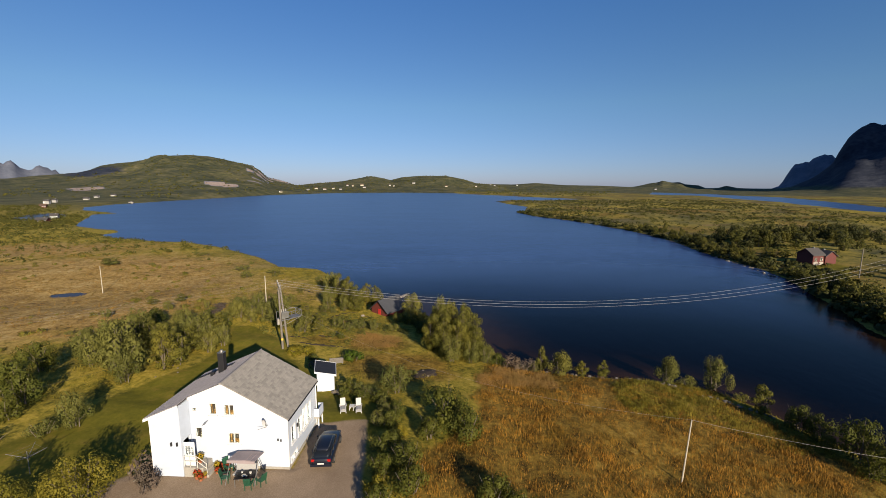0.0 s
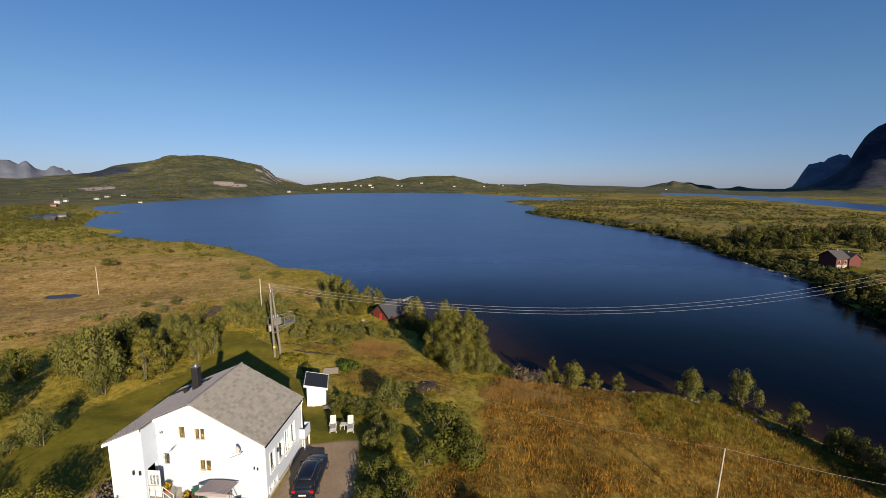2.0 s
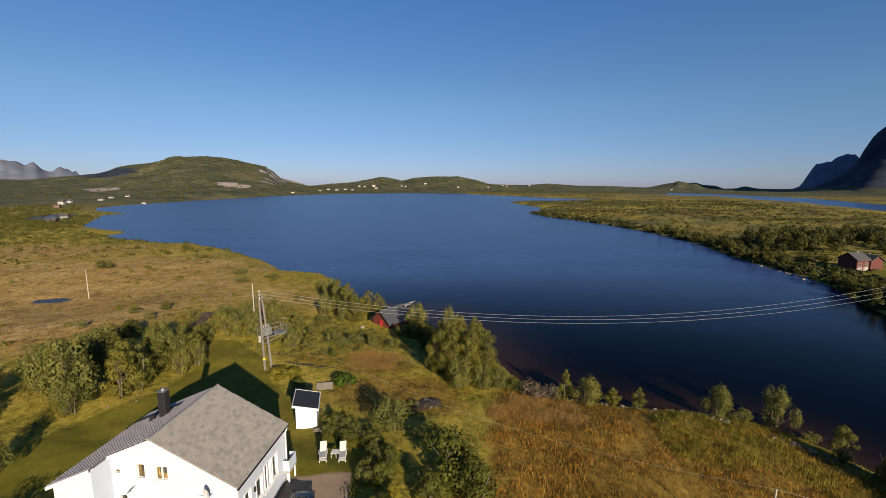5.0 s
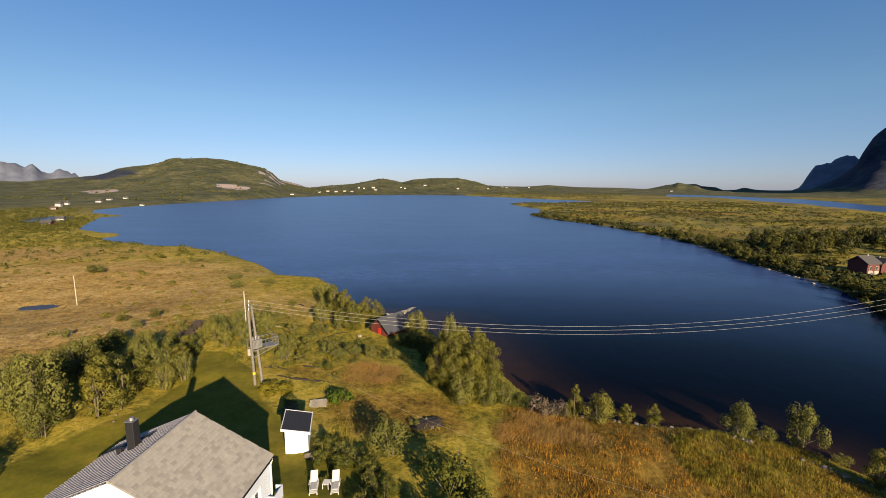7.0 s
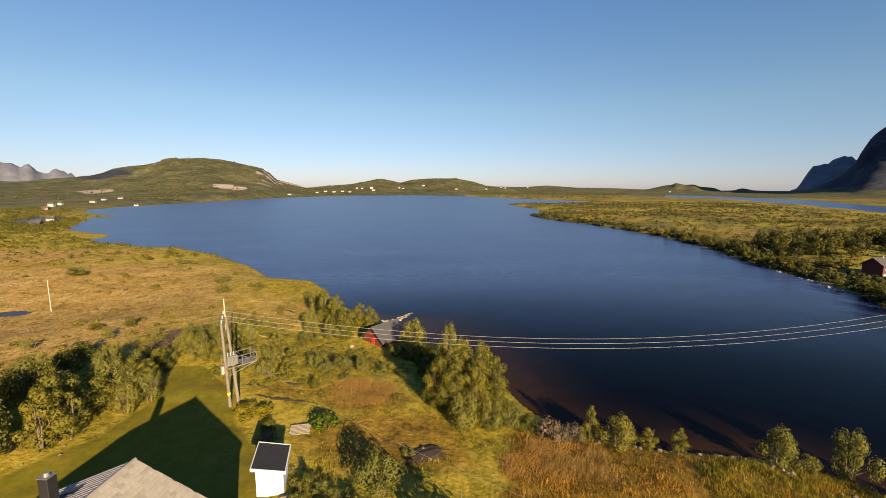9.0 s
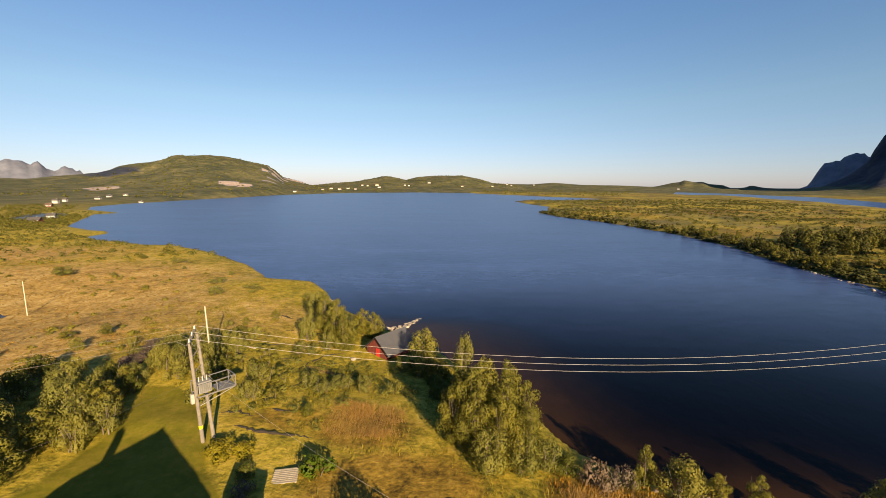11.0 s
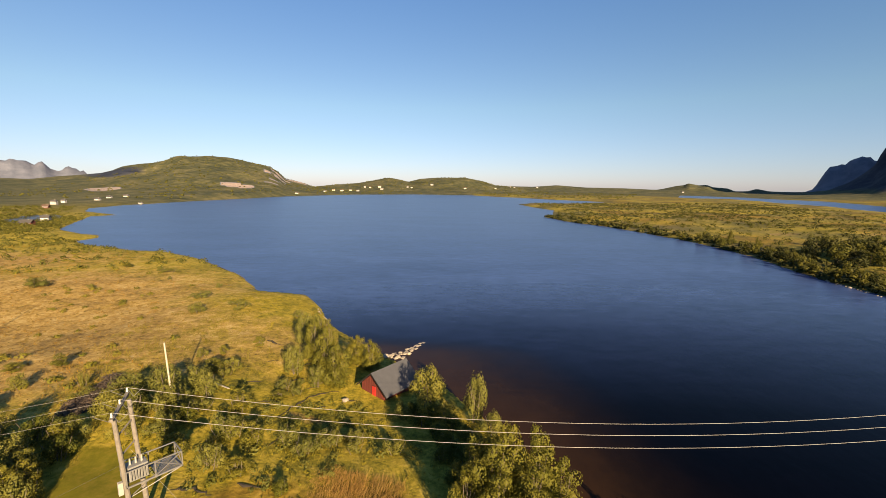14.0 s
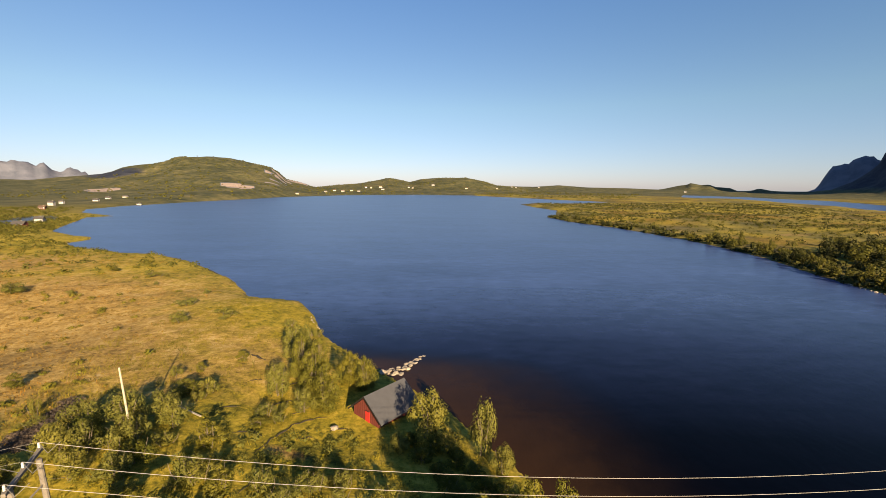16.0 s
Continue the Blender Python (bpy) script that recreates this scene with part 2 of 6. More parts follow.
RIDGES = [(4000, 700, CREST_EAST_RANGE), (4400, 420, CREST_FAR_WEST), (1900, 800, CREST_GREEN_HILL), (2000, 480, CREST_VILLAGE), (2400, 500, CREST_LOW_EAST), (3000, 350, CREST_KNOLL), (3300, 300, CREST_DARK_ISLE), (4300, 300, CREST_FAR_EAST), (2700, 620, CREST_BIG_EAST)]
HUB = (0.0, 20.0)
POND = (-86.0, 97.0, 4.0, 2.3)


def land(x, y):
    """Height of the ground, and the distance to the water's edge (positive on land)."""
    x, y = np.asarray(x, float), np.asarray(y, float)
    lake = SHORE_HOME + SHORE_EAST + SHORE_NORTH
    wob = 1.0 + 0.012 * np.hypot(x, y - 20)
    wx = x + 1.1 * wob * fbm(x / (5 * wob), y / (5 * wob), 2, 3)
    wy = y + 1.1 * wob * fbm(x / (5 * wob), y / (5 * wob), 2, 8)
    d = -np.maximum(poly_distance(wx, wy, lake), poly_distance(wx, wy, FJORD))
    num, den = 0.0, 0.0
    for px, py, pz in LEVELS:
        w = 1.0 / ((x - px) ** 2 + (y - py) ** 2 + 20.0) ** 1.6
        num, den = num + w * pz, den + w
    h = num / den
    r = np.hypot(x - HUB[0], y - HUB[1])
    az = np.degrees(np.arctan2(x - HUB[0], y - HUB[1]))
    east = poly_distance(x, y, [(84, 684), (111, 520), (80, 400), (113, 260), (105, 150), (86, 85), (81, 66), (190, -60), (900, 0), (900, 1200)])
    flat = 1.3 + 2.2 * (fbm(x / 60, y / 60, 3, 5) + 0.3)
    far = np.clip((r - 130) / 120, 0, 1)
    far = np.maximum(far, np.clip(east / 10 + 1, 0, 1))
    h = h * (1 - far) + np.maximum(flat, 0.7) * far
    for dist, half, crest in RIDGES:
        b = np.array(crest, float)
        top = np.interp(az, b[:, 0], b[:, 1], left=0, right=0)
        u = (r - dist) / half
        shape = np.exp(-(u * u) * 1.6) if half > 500 else np.exp(-(u * u) * 2.0)
        rough = 1 + 0.35 * fbm(x / 130, y / 130, 4, 11) * np.clip(np.abs(u) * 2.5, 0, 1)
        h = np.maximum(h, top * shape * rough)
    h = np.where(r > 3600, h * (1 + 0.3 * np.where(az < 0, fbm(az * 3.6, az * 0 + 3.7, 5, 23), 0.6 * fbm(az * 1.4, az * 0 + 3.7, 5, 23))), h)
    h = h + 0.28 * fbm(x / 4.0, y / 4.0, 3, 21) * np.clip(1.4 - far, 0.3, 1)
    bank = np.clip(d, 0, None)
    rise = 1 - np.exp(-bank / np.where(r < 130, 9.0, 14.0))
    z = np.where(d > 0, 0.12 + np.maximum(h, 0.35) * rise, np.maximum(0.16 * d, -3.0) - 0.02)
    # narrow inlet behind the western houses
    q = np.hypot(((x + 313) * 0.6 - (y - 340) * 0.8) / 46, ((x + 313) * 0.8 + (y - 340) * 0.6) / 15)
    z = np.where(q < 1.8, np.minimum(z, (q - 1) * 1.6), z)
    # garden terrace, drive and pond
    flatten = np.clip(1.2 - np.hypot((x + 14) / 11, (y - 32) / 8.5), 0, 0.25) * 4
    z = z * (1 - flatten) + 4.53 * flatten
    q = np.hypot((x - POND[0]) / POND[2], (y - POND[1]) / POND[3])
    z = z - 0.5 * np.clip(1.25 - q, 0, 1)
    return z, d


def ground_at(x, y):
    z, _ = land(np.array([x]), np.array([y]))
    return float(z[0])


# ---- materials of the land ----
def ground_material():
    m, nt, b = mat_nodes("ground")
    at = nt.nodes.new("ShaderNodeAttribute")
    at.attribute_name = "zone"
    sep = nt.nodes.new("ShaderNodeSeparateColor")
    nt.links.new(at.outputs["Color"], sep.inputs[0])
    lawn, gravel, rock = sep.outputs
    at2 = nt.nodes.new("ShaderNodeAttribute")
    at2.attribute_name = "cover"
    sep2 = nt.nodes.new("ShaderNodeSeparateColor")
    nt.links.new(at2.outputs["Color"], sep2.inputs[0])
    bog, gold, hill = sep2.outputs
    at3 = nt.nodes.new("ShaderNodeAttribute")
    at3.attribute_name = "scree"
    fine, mid, wide, huge = noise_node(nt, 2.6, 5), noise_node(nt, 0.33, 5), noise_node(nt, 0.06, 4), noise_node(nt, 0.011, 6, 0.7)
    clump = noise_node(nt, 0.95, 4, 0.65)
    mixed = mathn(nt, 'ADD', mathn(nt, 'ADD', mathn(nt, 'MULTIPLY', fine, 0.25), mathn(nt, 'MULTIPLY', clump, 0.33)), mathn(nt, 'ADD', mathn(nt, 'MULTIPLY', mid, 0.24), mathn(nt, 'MULTIPLY', wide, 0.18)))
    meadow = ramp(nt, mixed, [(0.40, (0.0653, 0.0643, 0.0122)), (0.47, (0.1698, 0.1428, 0.0213)), (0.53, (0.2743, 0.2107, 0.0352)), (0.60, (0.3397, 0.2571, 0.0596))])
    bogc = ramp(nt, mixed, [(0.40, (0.0842, 0.0519, 0.0199)), (0.47, (0.2266, 0.1459, 0.0490)), (0.54, (0.3236, 0.2189, 0.0750)), (0.60, (0.3884, 0.2946, 0.1376))])
    goldc = ramp(nt, mixed, [(0.39, (0.0324, 0.0213, 0.0062)), (0.47, (0.1105, 0.0708, 0.0138)), (0.55, (0.1949, 0.1260, 0.0244)), (0.63, (0.2665, 0.1770, 0.0459))])
    lawnc = ramp(nt, mixed, [(0.35, (0.0691, 0.0690, 0.0083)), (0.5, (0.1142, 0.1036, 0.0125)), (0.65, (0.1802, 0.1327, 0.0250))])
    gravc = ramp(nt, mathn(nt, 'ADD', mathn(nt, 'MULTIPLY', noise_node(nt, 14, 4), 0.6), mathn(nt, 'MULTIPLY', mid, 0.4)), [(0.35, (0.1655, 0.1201, 0.0799)), (0.65, (0.2942, 0.2243, 0.1599))])
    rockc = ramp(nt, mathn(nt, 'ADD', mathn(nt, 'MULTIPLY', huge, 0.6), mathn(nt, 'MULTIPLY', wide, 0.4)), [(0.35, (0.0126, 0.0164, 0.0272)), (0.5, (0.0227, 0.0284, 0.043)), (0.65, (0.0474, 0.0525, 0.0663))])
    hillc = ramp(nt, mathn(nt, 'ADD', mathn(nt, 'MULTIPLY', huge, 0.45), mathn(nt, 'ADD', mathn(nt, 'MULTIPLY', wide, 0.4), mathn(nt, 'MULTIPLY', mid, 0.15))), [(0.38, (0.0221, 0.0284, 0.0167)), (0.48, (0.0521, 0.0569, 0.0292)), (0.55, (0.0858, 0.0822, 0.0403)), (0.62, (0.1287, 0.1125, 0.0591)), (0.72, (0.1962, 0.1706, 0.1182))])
    edge = mathn(nt, 'MULTIPLY', mathn(nt, 'SUBTRACT', mid, 0.5), 0.9)

    def soft(v):
        return mathn(nt, 'SMOOTH_MIN', mathn(nt, 'MAXIMUM', mathn(nt, 'MULTIPLY_ADD', mathn(nt, 'SUBTRACT', mathn(nt, 'ADD', v, edge), 0.5), 2.5, 0.5), 0.0), 1.0, 0.05)

    c = mixc(nt, soft(bog), meadow, bogc)
    c = mixc(nt, soft(gold), c, goldc)
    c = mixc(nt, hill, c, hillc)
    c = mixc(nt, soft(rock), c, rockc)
    bare = mathn(nt, 'ADD', mathn(nt, 'MULTIPLY', huge, 0.5), mathn(nt, 'MULTIPLY', mid, 0.5))
    grey = ramp(nt, bare, [(0.38, (0.0632, 0.0771, 0.1074)), (0.6, (0.1359, 0.1486, 0.1896))])
    pink = ramp(nt, bare, [(0.38, (0.1594, 0.1327, 0.1251)), (0.6, (0.3433, 0.2718, 0.2364))])
    stony = mixc(nt, ramp(nt, at3.outputs["Fac"], [(0.62, (0, 0, 0)), (0.7, (1, 1, 1))]), grey, pink)
    c = mixc(nt, ramp(nt, mathn(nt, 'ADD', at3.outputs["Fac"], mathn(nt, 'MULTIPLY', edge, 0.5)), [(0.3, (0, 0, 0)), (0.45, (1, 1, 1))]), c, stony)
    c = mixc(nt, soft(lawn), c, lawnc)
    c = mixc(nt, soft(gravel), c, gravc)
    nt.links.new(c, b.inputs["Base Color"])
    b.inputs["Roughness"].default_value = 0.95
    b.inputs["Specular IOR Level"].default_value = 0.1
    rough_only = mathn(nt, 'SUBTRACT', 1.0, mathn(nt, 'MAXIMUM', lawn, gravel))
    tall = mathn(nt, 'ADD', mathn(nt, 'MULTIPLY', mathn(nt, 'ADD', fine, mid), mathn(nt, 'MULTIPLY_ADD', rough_only, 0.8, 0.06)), mathn(nt, 'MULTIPLY', mathn(nt, 'MULTIPLY', huge, hill), 30.0))
    bump(nt, b, tall, 0.55, 0.22)
    return m


def water_material():
    m, nt, b = mat_nodes("water")
    at = nt.nodes.new("ShaderNodeAttribute")
    at.attribute_name = "depth"
    n = noise_node(nt, 0.35, 3)
    shoal = mathn(nt, 'ADD', at.outputs["Fac"], mathn(nt, 'MULTIPLY', mathn(nt, 'SUBTRACT', n, 0.5), 0.04))
    brown = ramp(nt, shoal, [(0.0, (0.026, 0.0135, 0.007)), (0.06, (0.01, 0.0057, 0.0038)), (0.13, (0.003, 0.002, 0.0023)), (0.25, (0.0007, 0.0008, 0.002))])
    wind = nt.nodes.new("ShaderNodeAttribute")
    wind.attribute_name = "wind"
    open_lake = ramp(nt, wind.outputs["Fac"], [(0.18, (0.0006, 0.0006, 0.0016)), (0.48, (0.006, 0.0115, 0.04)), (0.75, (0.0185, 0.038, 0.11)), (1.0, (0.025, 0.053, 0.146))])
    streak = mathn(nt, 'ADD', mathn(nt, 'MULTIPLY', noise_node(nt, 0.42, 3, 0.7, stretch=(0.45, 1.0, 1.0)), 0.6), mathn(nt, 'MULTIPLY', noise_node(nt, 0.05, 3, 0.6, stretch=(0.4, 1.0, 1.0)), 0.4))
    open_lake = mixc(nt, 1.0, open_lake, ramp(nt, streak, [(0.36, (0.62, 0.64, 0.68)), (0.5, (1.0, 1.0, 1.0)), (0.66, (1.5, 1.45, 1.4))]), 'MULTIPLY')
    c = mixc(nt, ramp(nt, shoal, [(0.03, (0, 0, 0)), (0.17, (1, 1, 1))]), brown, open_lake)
    nt.links.new(c, b.inputs["Base Color"])
    nt.links.new(mathn(nt, 'MULTIPLY_ADD', wind.outputs["Fac"], 0.22, 0.08), b.inputs["Roughness"])
    b.inputs["IOR"].default_value = 1.33
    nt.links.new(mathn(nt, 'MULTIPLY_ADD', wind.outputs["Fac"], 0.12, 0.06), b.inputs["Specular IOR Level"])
    w1, w2, w3 = noise_node(nt, 0.9, 4, 0.65, stretch=(1.0, 0.45, 1.0)), noise_node(nt, 0.16, 3, 0.6, stretch=(1.0, 0.5, 1.0)), noise_node(nt, 0.02, 3)
    h = mathn(nt, 'ADD', mathn(nt, 'MULTIPLY', w1, mathn(nt, 'MULTIPLY_ADD', w3, 1.1, -0.1)), mathn(nt, 'MULTIPLY', w2, 0.6))
    bump(nt, b, h, 0.14, 0.4)
    return m


M_GROUND, M_WATER = ground_material(), water_material()
M_WHITE = plain("white_paint", (0.385, 0.437, 0.52), 0.55, vary=0.05, scale=2.0, bumps=0.1)
M_TRIM = plain("white_trim", (0.5346, 0.5508, 0.567), 0.45, vary=0.04)
M_TILE = plain("roof_tile", (0.2338, 0.2212, 0.1991), 0.75, vary=0.2, scale=3.0, bumps=0.3, island=True)
M_TILE_JOINED = plain("joined_roof_tile", (0.2338, 0.2212, 0.1991), 0.75, vary=0.2, scale=3.0, bumps=0.3, island="joined")
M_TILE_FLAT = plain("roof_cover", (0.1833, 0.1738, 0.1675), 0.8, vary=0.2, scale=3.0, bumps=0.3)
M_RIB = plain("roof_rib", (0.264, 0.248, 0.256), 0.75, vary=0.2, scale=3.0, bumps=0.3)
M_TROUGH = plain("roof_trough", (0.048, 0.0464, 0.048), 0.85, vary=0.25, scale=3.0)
M_DARK = plain("dark_metal", (0.019, 0.019, 0.0215), 0.5, 0.3)
M_STEEL = plain("galvanised_steel", (0.1896, 0.1896, 0.1896), 0.5, 0.6)
M_WOOD = plain("weathered_pole_wood", (0.1264, 0.1138, 0.098), 0.85, vary=0.3, scale=4.0, bumps=0.4)
M_PALE = plain("pale_pole_wood", (0.316, 0.2844, 0.2275), 0.8, vary=0.2, scale=4.0)
M_RED = plain("red_barn_paint", (0.0948, 0.017, 0.0126), 0.75, vary=0.2, scale=2.5, bumps=0.2)
M_SLATE = plain("grey_sheet_roof", (0.0392, 0.0423, 0.0506), 0.75, vary=0.18, scale=1.5)
M_FELT = plain("black_roof_felt", (0.0114, 0.0114, 0.0139), 0.7, vary=0.4, scale=3.0)
M_STONE = plain("pale_shore_stone", (0.2275, 0.1991, 0.1643), 0.9, vary=0.35, scale=2.0, bumps=0.5, island=True)
M_BARK = plain("bark", (0.1011, 0.0822, 0.0632), 0.9, vary=0.4, scale=5.0, bumps=0.4)
M_LEAF_BIRCH = leafy("birch_leaf", (0.0862, 0.0842, 0.0181), (0.1521, 0.1444, 0.0325), 0.34)
M_LEAF_WILLOW = leafy("willow_leaf", (0.0904, 0.0928, 0.0252), (0.1643, 0.1616, 0.0471), 0.34)
M_LEAF_DARK = leafy("dark_leaf", (0.0452, 0.0533, 0.0117), (0.1069, 0.1134, 0.0235), 0.34)
M_LEAF_YELLOW = leafy("yellow_leaf", (0.0948, 0.0854, 0.0104), (0.2654, 0.2149, 0.0278))
M_LEAF_YGREEN = leafy("yellow_green_leaf", (0.0904, 0.0877, 0.0144), (0.1972, 0.1763, 0.0325), 0.34)
M_LEAF_FAR = leafy("far_leaf", (0.0580, 0.0596, 0.0153), (0.1098, 0.1060, 0.0275), 0.34)
M_LEAF_FARDARK = leafy("far_dark_leaf", (0.019, 0.0234, 0.0077), (0.0506, 0.0531, 0.0167), 0.15)
M_LEAF_BRIGHT = leafy("bright_leaf", (0.0316, 0.0569, 0.0056), (0.0885, 0.1327, 0.0174))
M_LEAF_GREY = leafy("grey_heather", (0.0632, 0.0474, 0.0417), (0.1264, 0.098, 0.0904), 0.2)
M_GRASS_GOLD = leafy("golden_grass", (0.1534, 0.0821, 0.0153), (0.2938, 0.1619, 0.0321), 0.3, 0.85)
M_GRASS_RUST = leafy("rusty_grass", (0.2086, 0.1138, 0.0348), (0.3792, 0.2434, 0.1043), 0.35)
M_HUMMOCK = leafy("hummock_grass", (0.1074, 0.0708, 0.0243), (0.2654, 0.177, 0.0626), 0.3)
M_GRASS_GREEN = leafy("green_grass", (0.1024, 0.0921, 0.0138), (0.2253, 0.1840, 0.0344), 0.3, 0.8)


# ---- ground and water ----
def polar_grid(dr_min, growth, fine, coarse, r_max):
    radii, r = [], 0.6
    while r < r_max:
        radii.append(r)
        r += max(dr_min, growth * r)
    radii.append(r_max)
    a = np.concatenate([np.linspace(-62, 62, fine, endpoint=False), np.linspace(62, 298, coarse, endpoint=False)])
    rr, aa = np.meshgrid(np.array(radii), np.radians(a), indexing="ij")
    x, y = HUB[0] + rr * np.sin(aa), HUB[1] + rr * np.cos(aa)
    nr, na = rr.shape
    idx = np.arange(nr * na).reshape(nr, na)
    nxt = np.roll(idx, -1, axis=1)
    quads = np.stack([idx[:-1], nxt[:-1], nxt[1:], idx[1:]], -1).reshape(-1, 4)[:, ::-1]
    return x.ravel(), y.ravel(), quads


def colour_attribute(me, name, rgb):
    at = me.attributes.new(name, 'FLOAT_COLOR', 'POINT')
    at.data.foreach_set("color", np.concatenate([np.clip(rgb, 0, 1), np.ones((len(rgb), 1))], 1).astype(np.float32).ravel())


def blob(x, y, cx, cy, rx, ry, turn=0.0):
    c, s = math.cos(radians(turn)), math.sin(radians(turn))
    u, v = (x - cx) * c + (y - cy) * s, -(x - cx) * s + (y - cy) * c
    return np.clip(1.5 - np.hypot(u / rx, v / ry), 0, 1)


LAWN = [(-50, 14), (-37, 33), (-33.5, 44), (-30, 51), (-30.5, 60), (-33, 66.4), (-29.4, 66.6), (-25, 62.5), (-22, 59), (-19.5, 54), (-15, 49.5), (-13.5, 45), (-5.2, 43.5), (-4.3, 37), (-6, 35.5), (-11, 36), (-11, 38.5), (-24, 40), (-25, 30), (-36, 16)]
DRIVE = [(-26, 10), (-25, 29.5), (-22, 31), (-11.4, 31), (-11.4, 37.4), (-6.6, 38.4), (-5.8, 30), (-4, 22), (-4, 8)]
FIELD = [(-3, 20), (-2, 33), (4, 40), (5, 48), (6, 56), (10, 58), (18, 56), (26, 54.5), (36, 50.5), (40, 38), (42, 20), (30, 8)]

x, y, quads = polar_grid(0.55, 0.017, 450, 80, 4850.0)
z, d = land(x, y)
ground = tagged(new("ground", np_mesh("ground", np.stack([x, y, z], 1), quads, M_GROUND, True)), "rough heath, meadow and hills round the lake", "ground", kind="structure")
r = np.hypot(x - HUB[0], y - HUB[1])
az = np.degrees(np.arctan2(x, y - 20))
k_lawn = np.clip(poly_distance(x, y, LAWN) / 1.2 + 0.5, 0, 1)
COTTAGE_LAWN = [(103, 131), (108, 121), (117, 117), (133, 134), (134, 141), (122, 139)]
k_lawn = np.maximum(k_lawn, np.clip(poly_distance(x, y, COTTAGE_LAWN) / 3 + 0.4, 0, 0.8))
k_drive = np.clip(poly_distance(x, y, DRIVE) / 0.8 + 0.5, 0, 1)
step = np.gradient(z.reshape(-1, 530), axis=0).ravel() / np.maximum(0.55, 0.017 * r)
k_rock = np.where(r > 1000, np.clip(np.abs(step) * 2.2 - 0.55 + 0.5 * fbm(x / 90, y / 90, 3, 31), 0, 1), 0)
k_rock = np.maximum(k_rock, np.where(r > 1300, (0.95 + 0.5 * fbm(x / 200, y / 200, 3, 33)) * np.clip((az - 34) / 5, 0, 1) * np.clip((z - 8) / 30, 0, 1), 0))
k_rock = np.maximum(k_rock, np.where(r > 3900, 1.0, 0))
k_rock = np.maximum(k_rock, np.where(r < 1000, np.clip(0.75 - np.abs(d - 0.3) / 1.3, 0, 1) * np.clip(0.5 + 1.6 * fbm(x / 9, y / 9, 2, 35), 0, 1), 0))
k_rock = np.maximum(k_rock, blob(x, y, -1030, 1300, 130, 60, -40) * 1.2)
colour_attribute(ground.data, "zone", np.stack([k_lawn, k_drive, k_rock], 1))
k_bog = np.maximum(blob(x, y, -78, 88, 42, 30, 20), blob(x, y, -40, 95, 22, 18, 0) * 0.6)
k_bog = np.maximum(k_bog, np.maximum(blob(x, y, -105, 112, 62, 38, 25), blob(x, y, -165, 150, 60, 30, 20)) * 0.75)
k_bog = np.maximum(k_bog, blob(x, y, -17.2, 75.1, 2.2, 1.0) * 0.9)
k_gold = np.maximum(np.clip(poly_distance(x, y, FIELD) / 2 + 0.5, 0, 1), blob(x, y, -9, 61, 5, 3.5))
k_gold = np.maximum(np.maximum(k_gold, blob(x, y, -5.0, 53.0, 7.5, 5.0)), blob(x, y, -15.0, 61.5, 8.0, 3.0) * 0.6)
k_gold = np.maximum(k_gold, np.where((x > 70) & (r < 1500), 0.40 + 0.9 * fbm(x / 30, y / 30, 3, 41), 0))
k_bog = np.maximum(k_bog, np.maximum(blob(x, y, 238, 255, 26, 10, -60), blob(x, y, 181, 277, 11, 4, 14)) * 1.2)
k_gold = np.where((x > 2) & (x < 45) & (y < 60), k_gold - 0.75 * np.clip(1 - np.abs(d - 5) / 7, 0, 1) * np.clip(0.6 + 1.5 * fbm(x / 6, y / 6, 2, 61), 0, 1) * np.clip((x - 12) / 8, 0, 1), k_gold)
k_gold = np.where(k_bog > 0.55, np.minimum(k_gold, 0.2), k_gold)
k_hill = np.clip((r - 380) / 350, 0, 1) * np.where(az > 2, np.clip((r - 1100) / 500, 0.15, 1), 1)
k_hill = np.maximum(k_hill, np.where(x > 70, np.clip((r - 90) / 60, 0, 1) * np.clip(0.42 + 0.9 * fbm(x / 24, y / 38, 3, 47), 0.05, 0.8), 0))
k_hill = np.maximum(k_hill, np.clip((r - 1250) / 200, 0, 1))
colour_attribute(ground.data, "cover", np.stack([k_bog, k_gold, k_hill], 1))

k_scree = np.where(np.maximum(blob(x, y, -721, 894, 62, 26, -39), blob(x, y, -493, 995, 46, 26, -26)) + 0.7 * fbm(x / 22, y / 22, 3, 43) > 0.55, 1.0, 0)
k_scree = np.maximum(k_scree, np.where((r > 3900) & (az < 43.5), 0.55, 0))
k_scree = np.maximum(k_scree, np.where((r > 900) & (r < 1800) & (az < -15) & (az > -24) & (z > 25) & (fbm(x / 45, y / 45, 4, 39) > 0.17), 0.8, 0))
at = ground.data.attributes.new("scree", 'FLOAT', 'POINT')
at.data.foreach_set("value", np.clip(k_scree, 0, 1).astype(np.float32))

x, y, quads = polar_grid(1.2, 0.03, 140, 50, 4880.0)
zz, dd = land(x, y)
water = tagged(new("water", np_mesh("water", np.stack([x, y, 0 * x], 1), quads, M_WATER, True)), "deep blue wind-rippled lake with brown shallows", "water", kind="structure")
at = water.data.attributes.new("depth", 'FLOAT', 'POINT')
at.data.foreach_set("value", np.clip(-dd / 80 * (1 - 0.6 * np.clip(1.6 - np.hypot((x + 3) / 22, (y - 90) / 26), 0, 1)) + 0.3 * np.clip((y - 100) / 16, 0, 1), 0, 1).astype(np.float32))
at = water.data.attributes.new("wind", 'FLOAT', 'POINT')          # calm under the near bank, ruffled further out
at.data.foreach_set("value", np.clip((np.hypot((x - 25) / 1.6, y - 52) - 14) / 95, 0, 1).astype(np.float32))

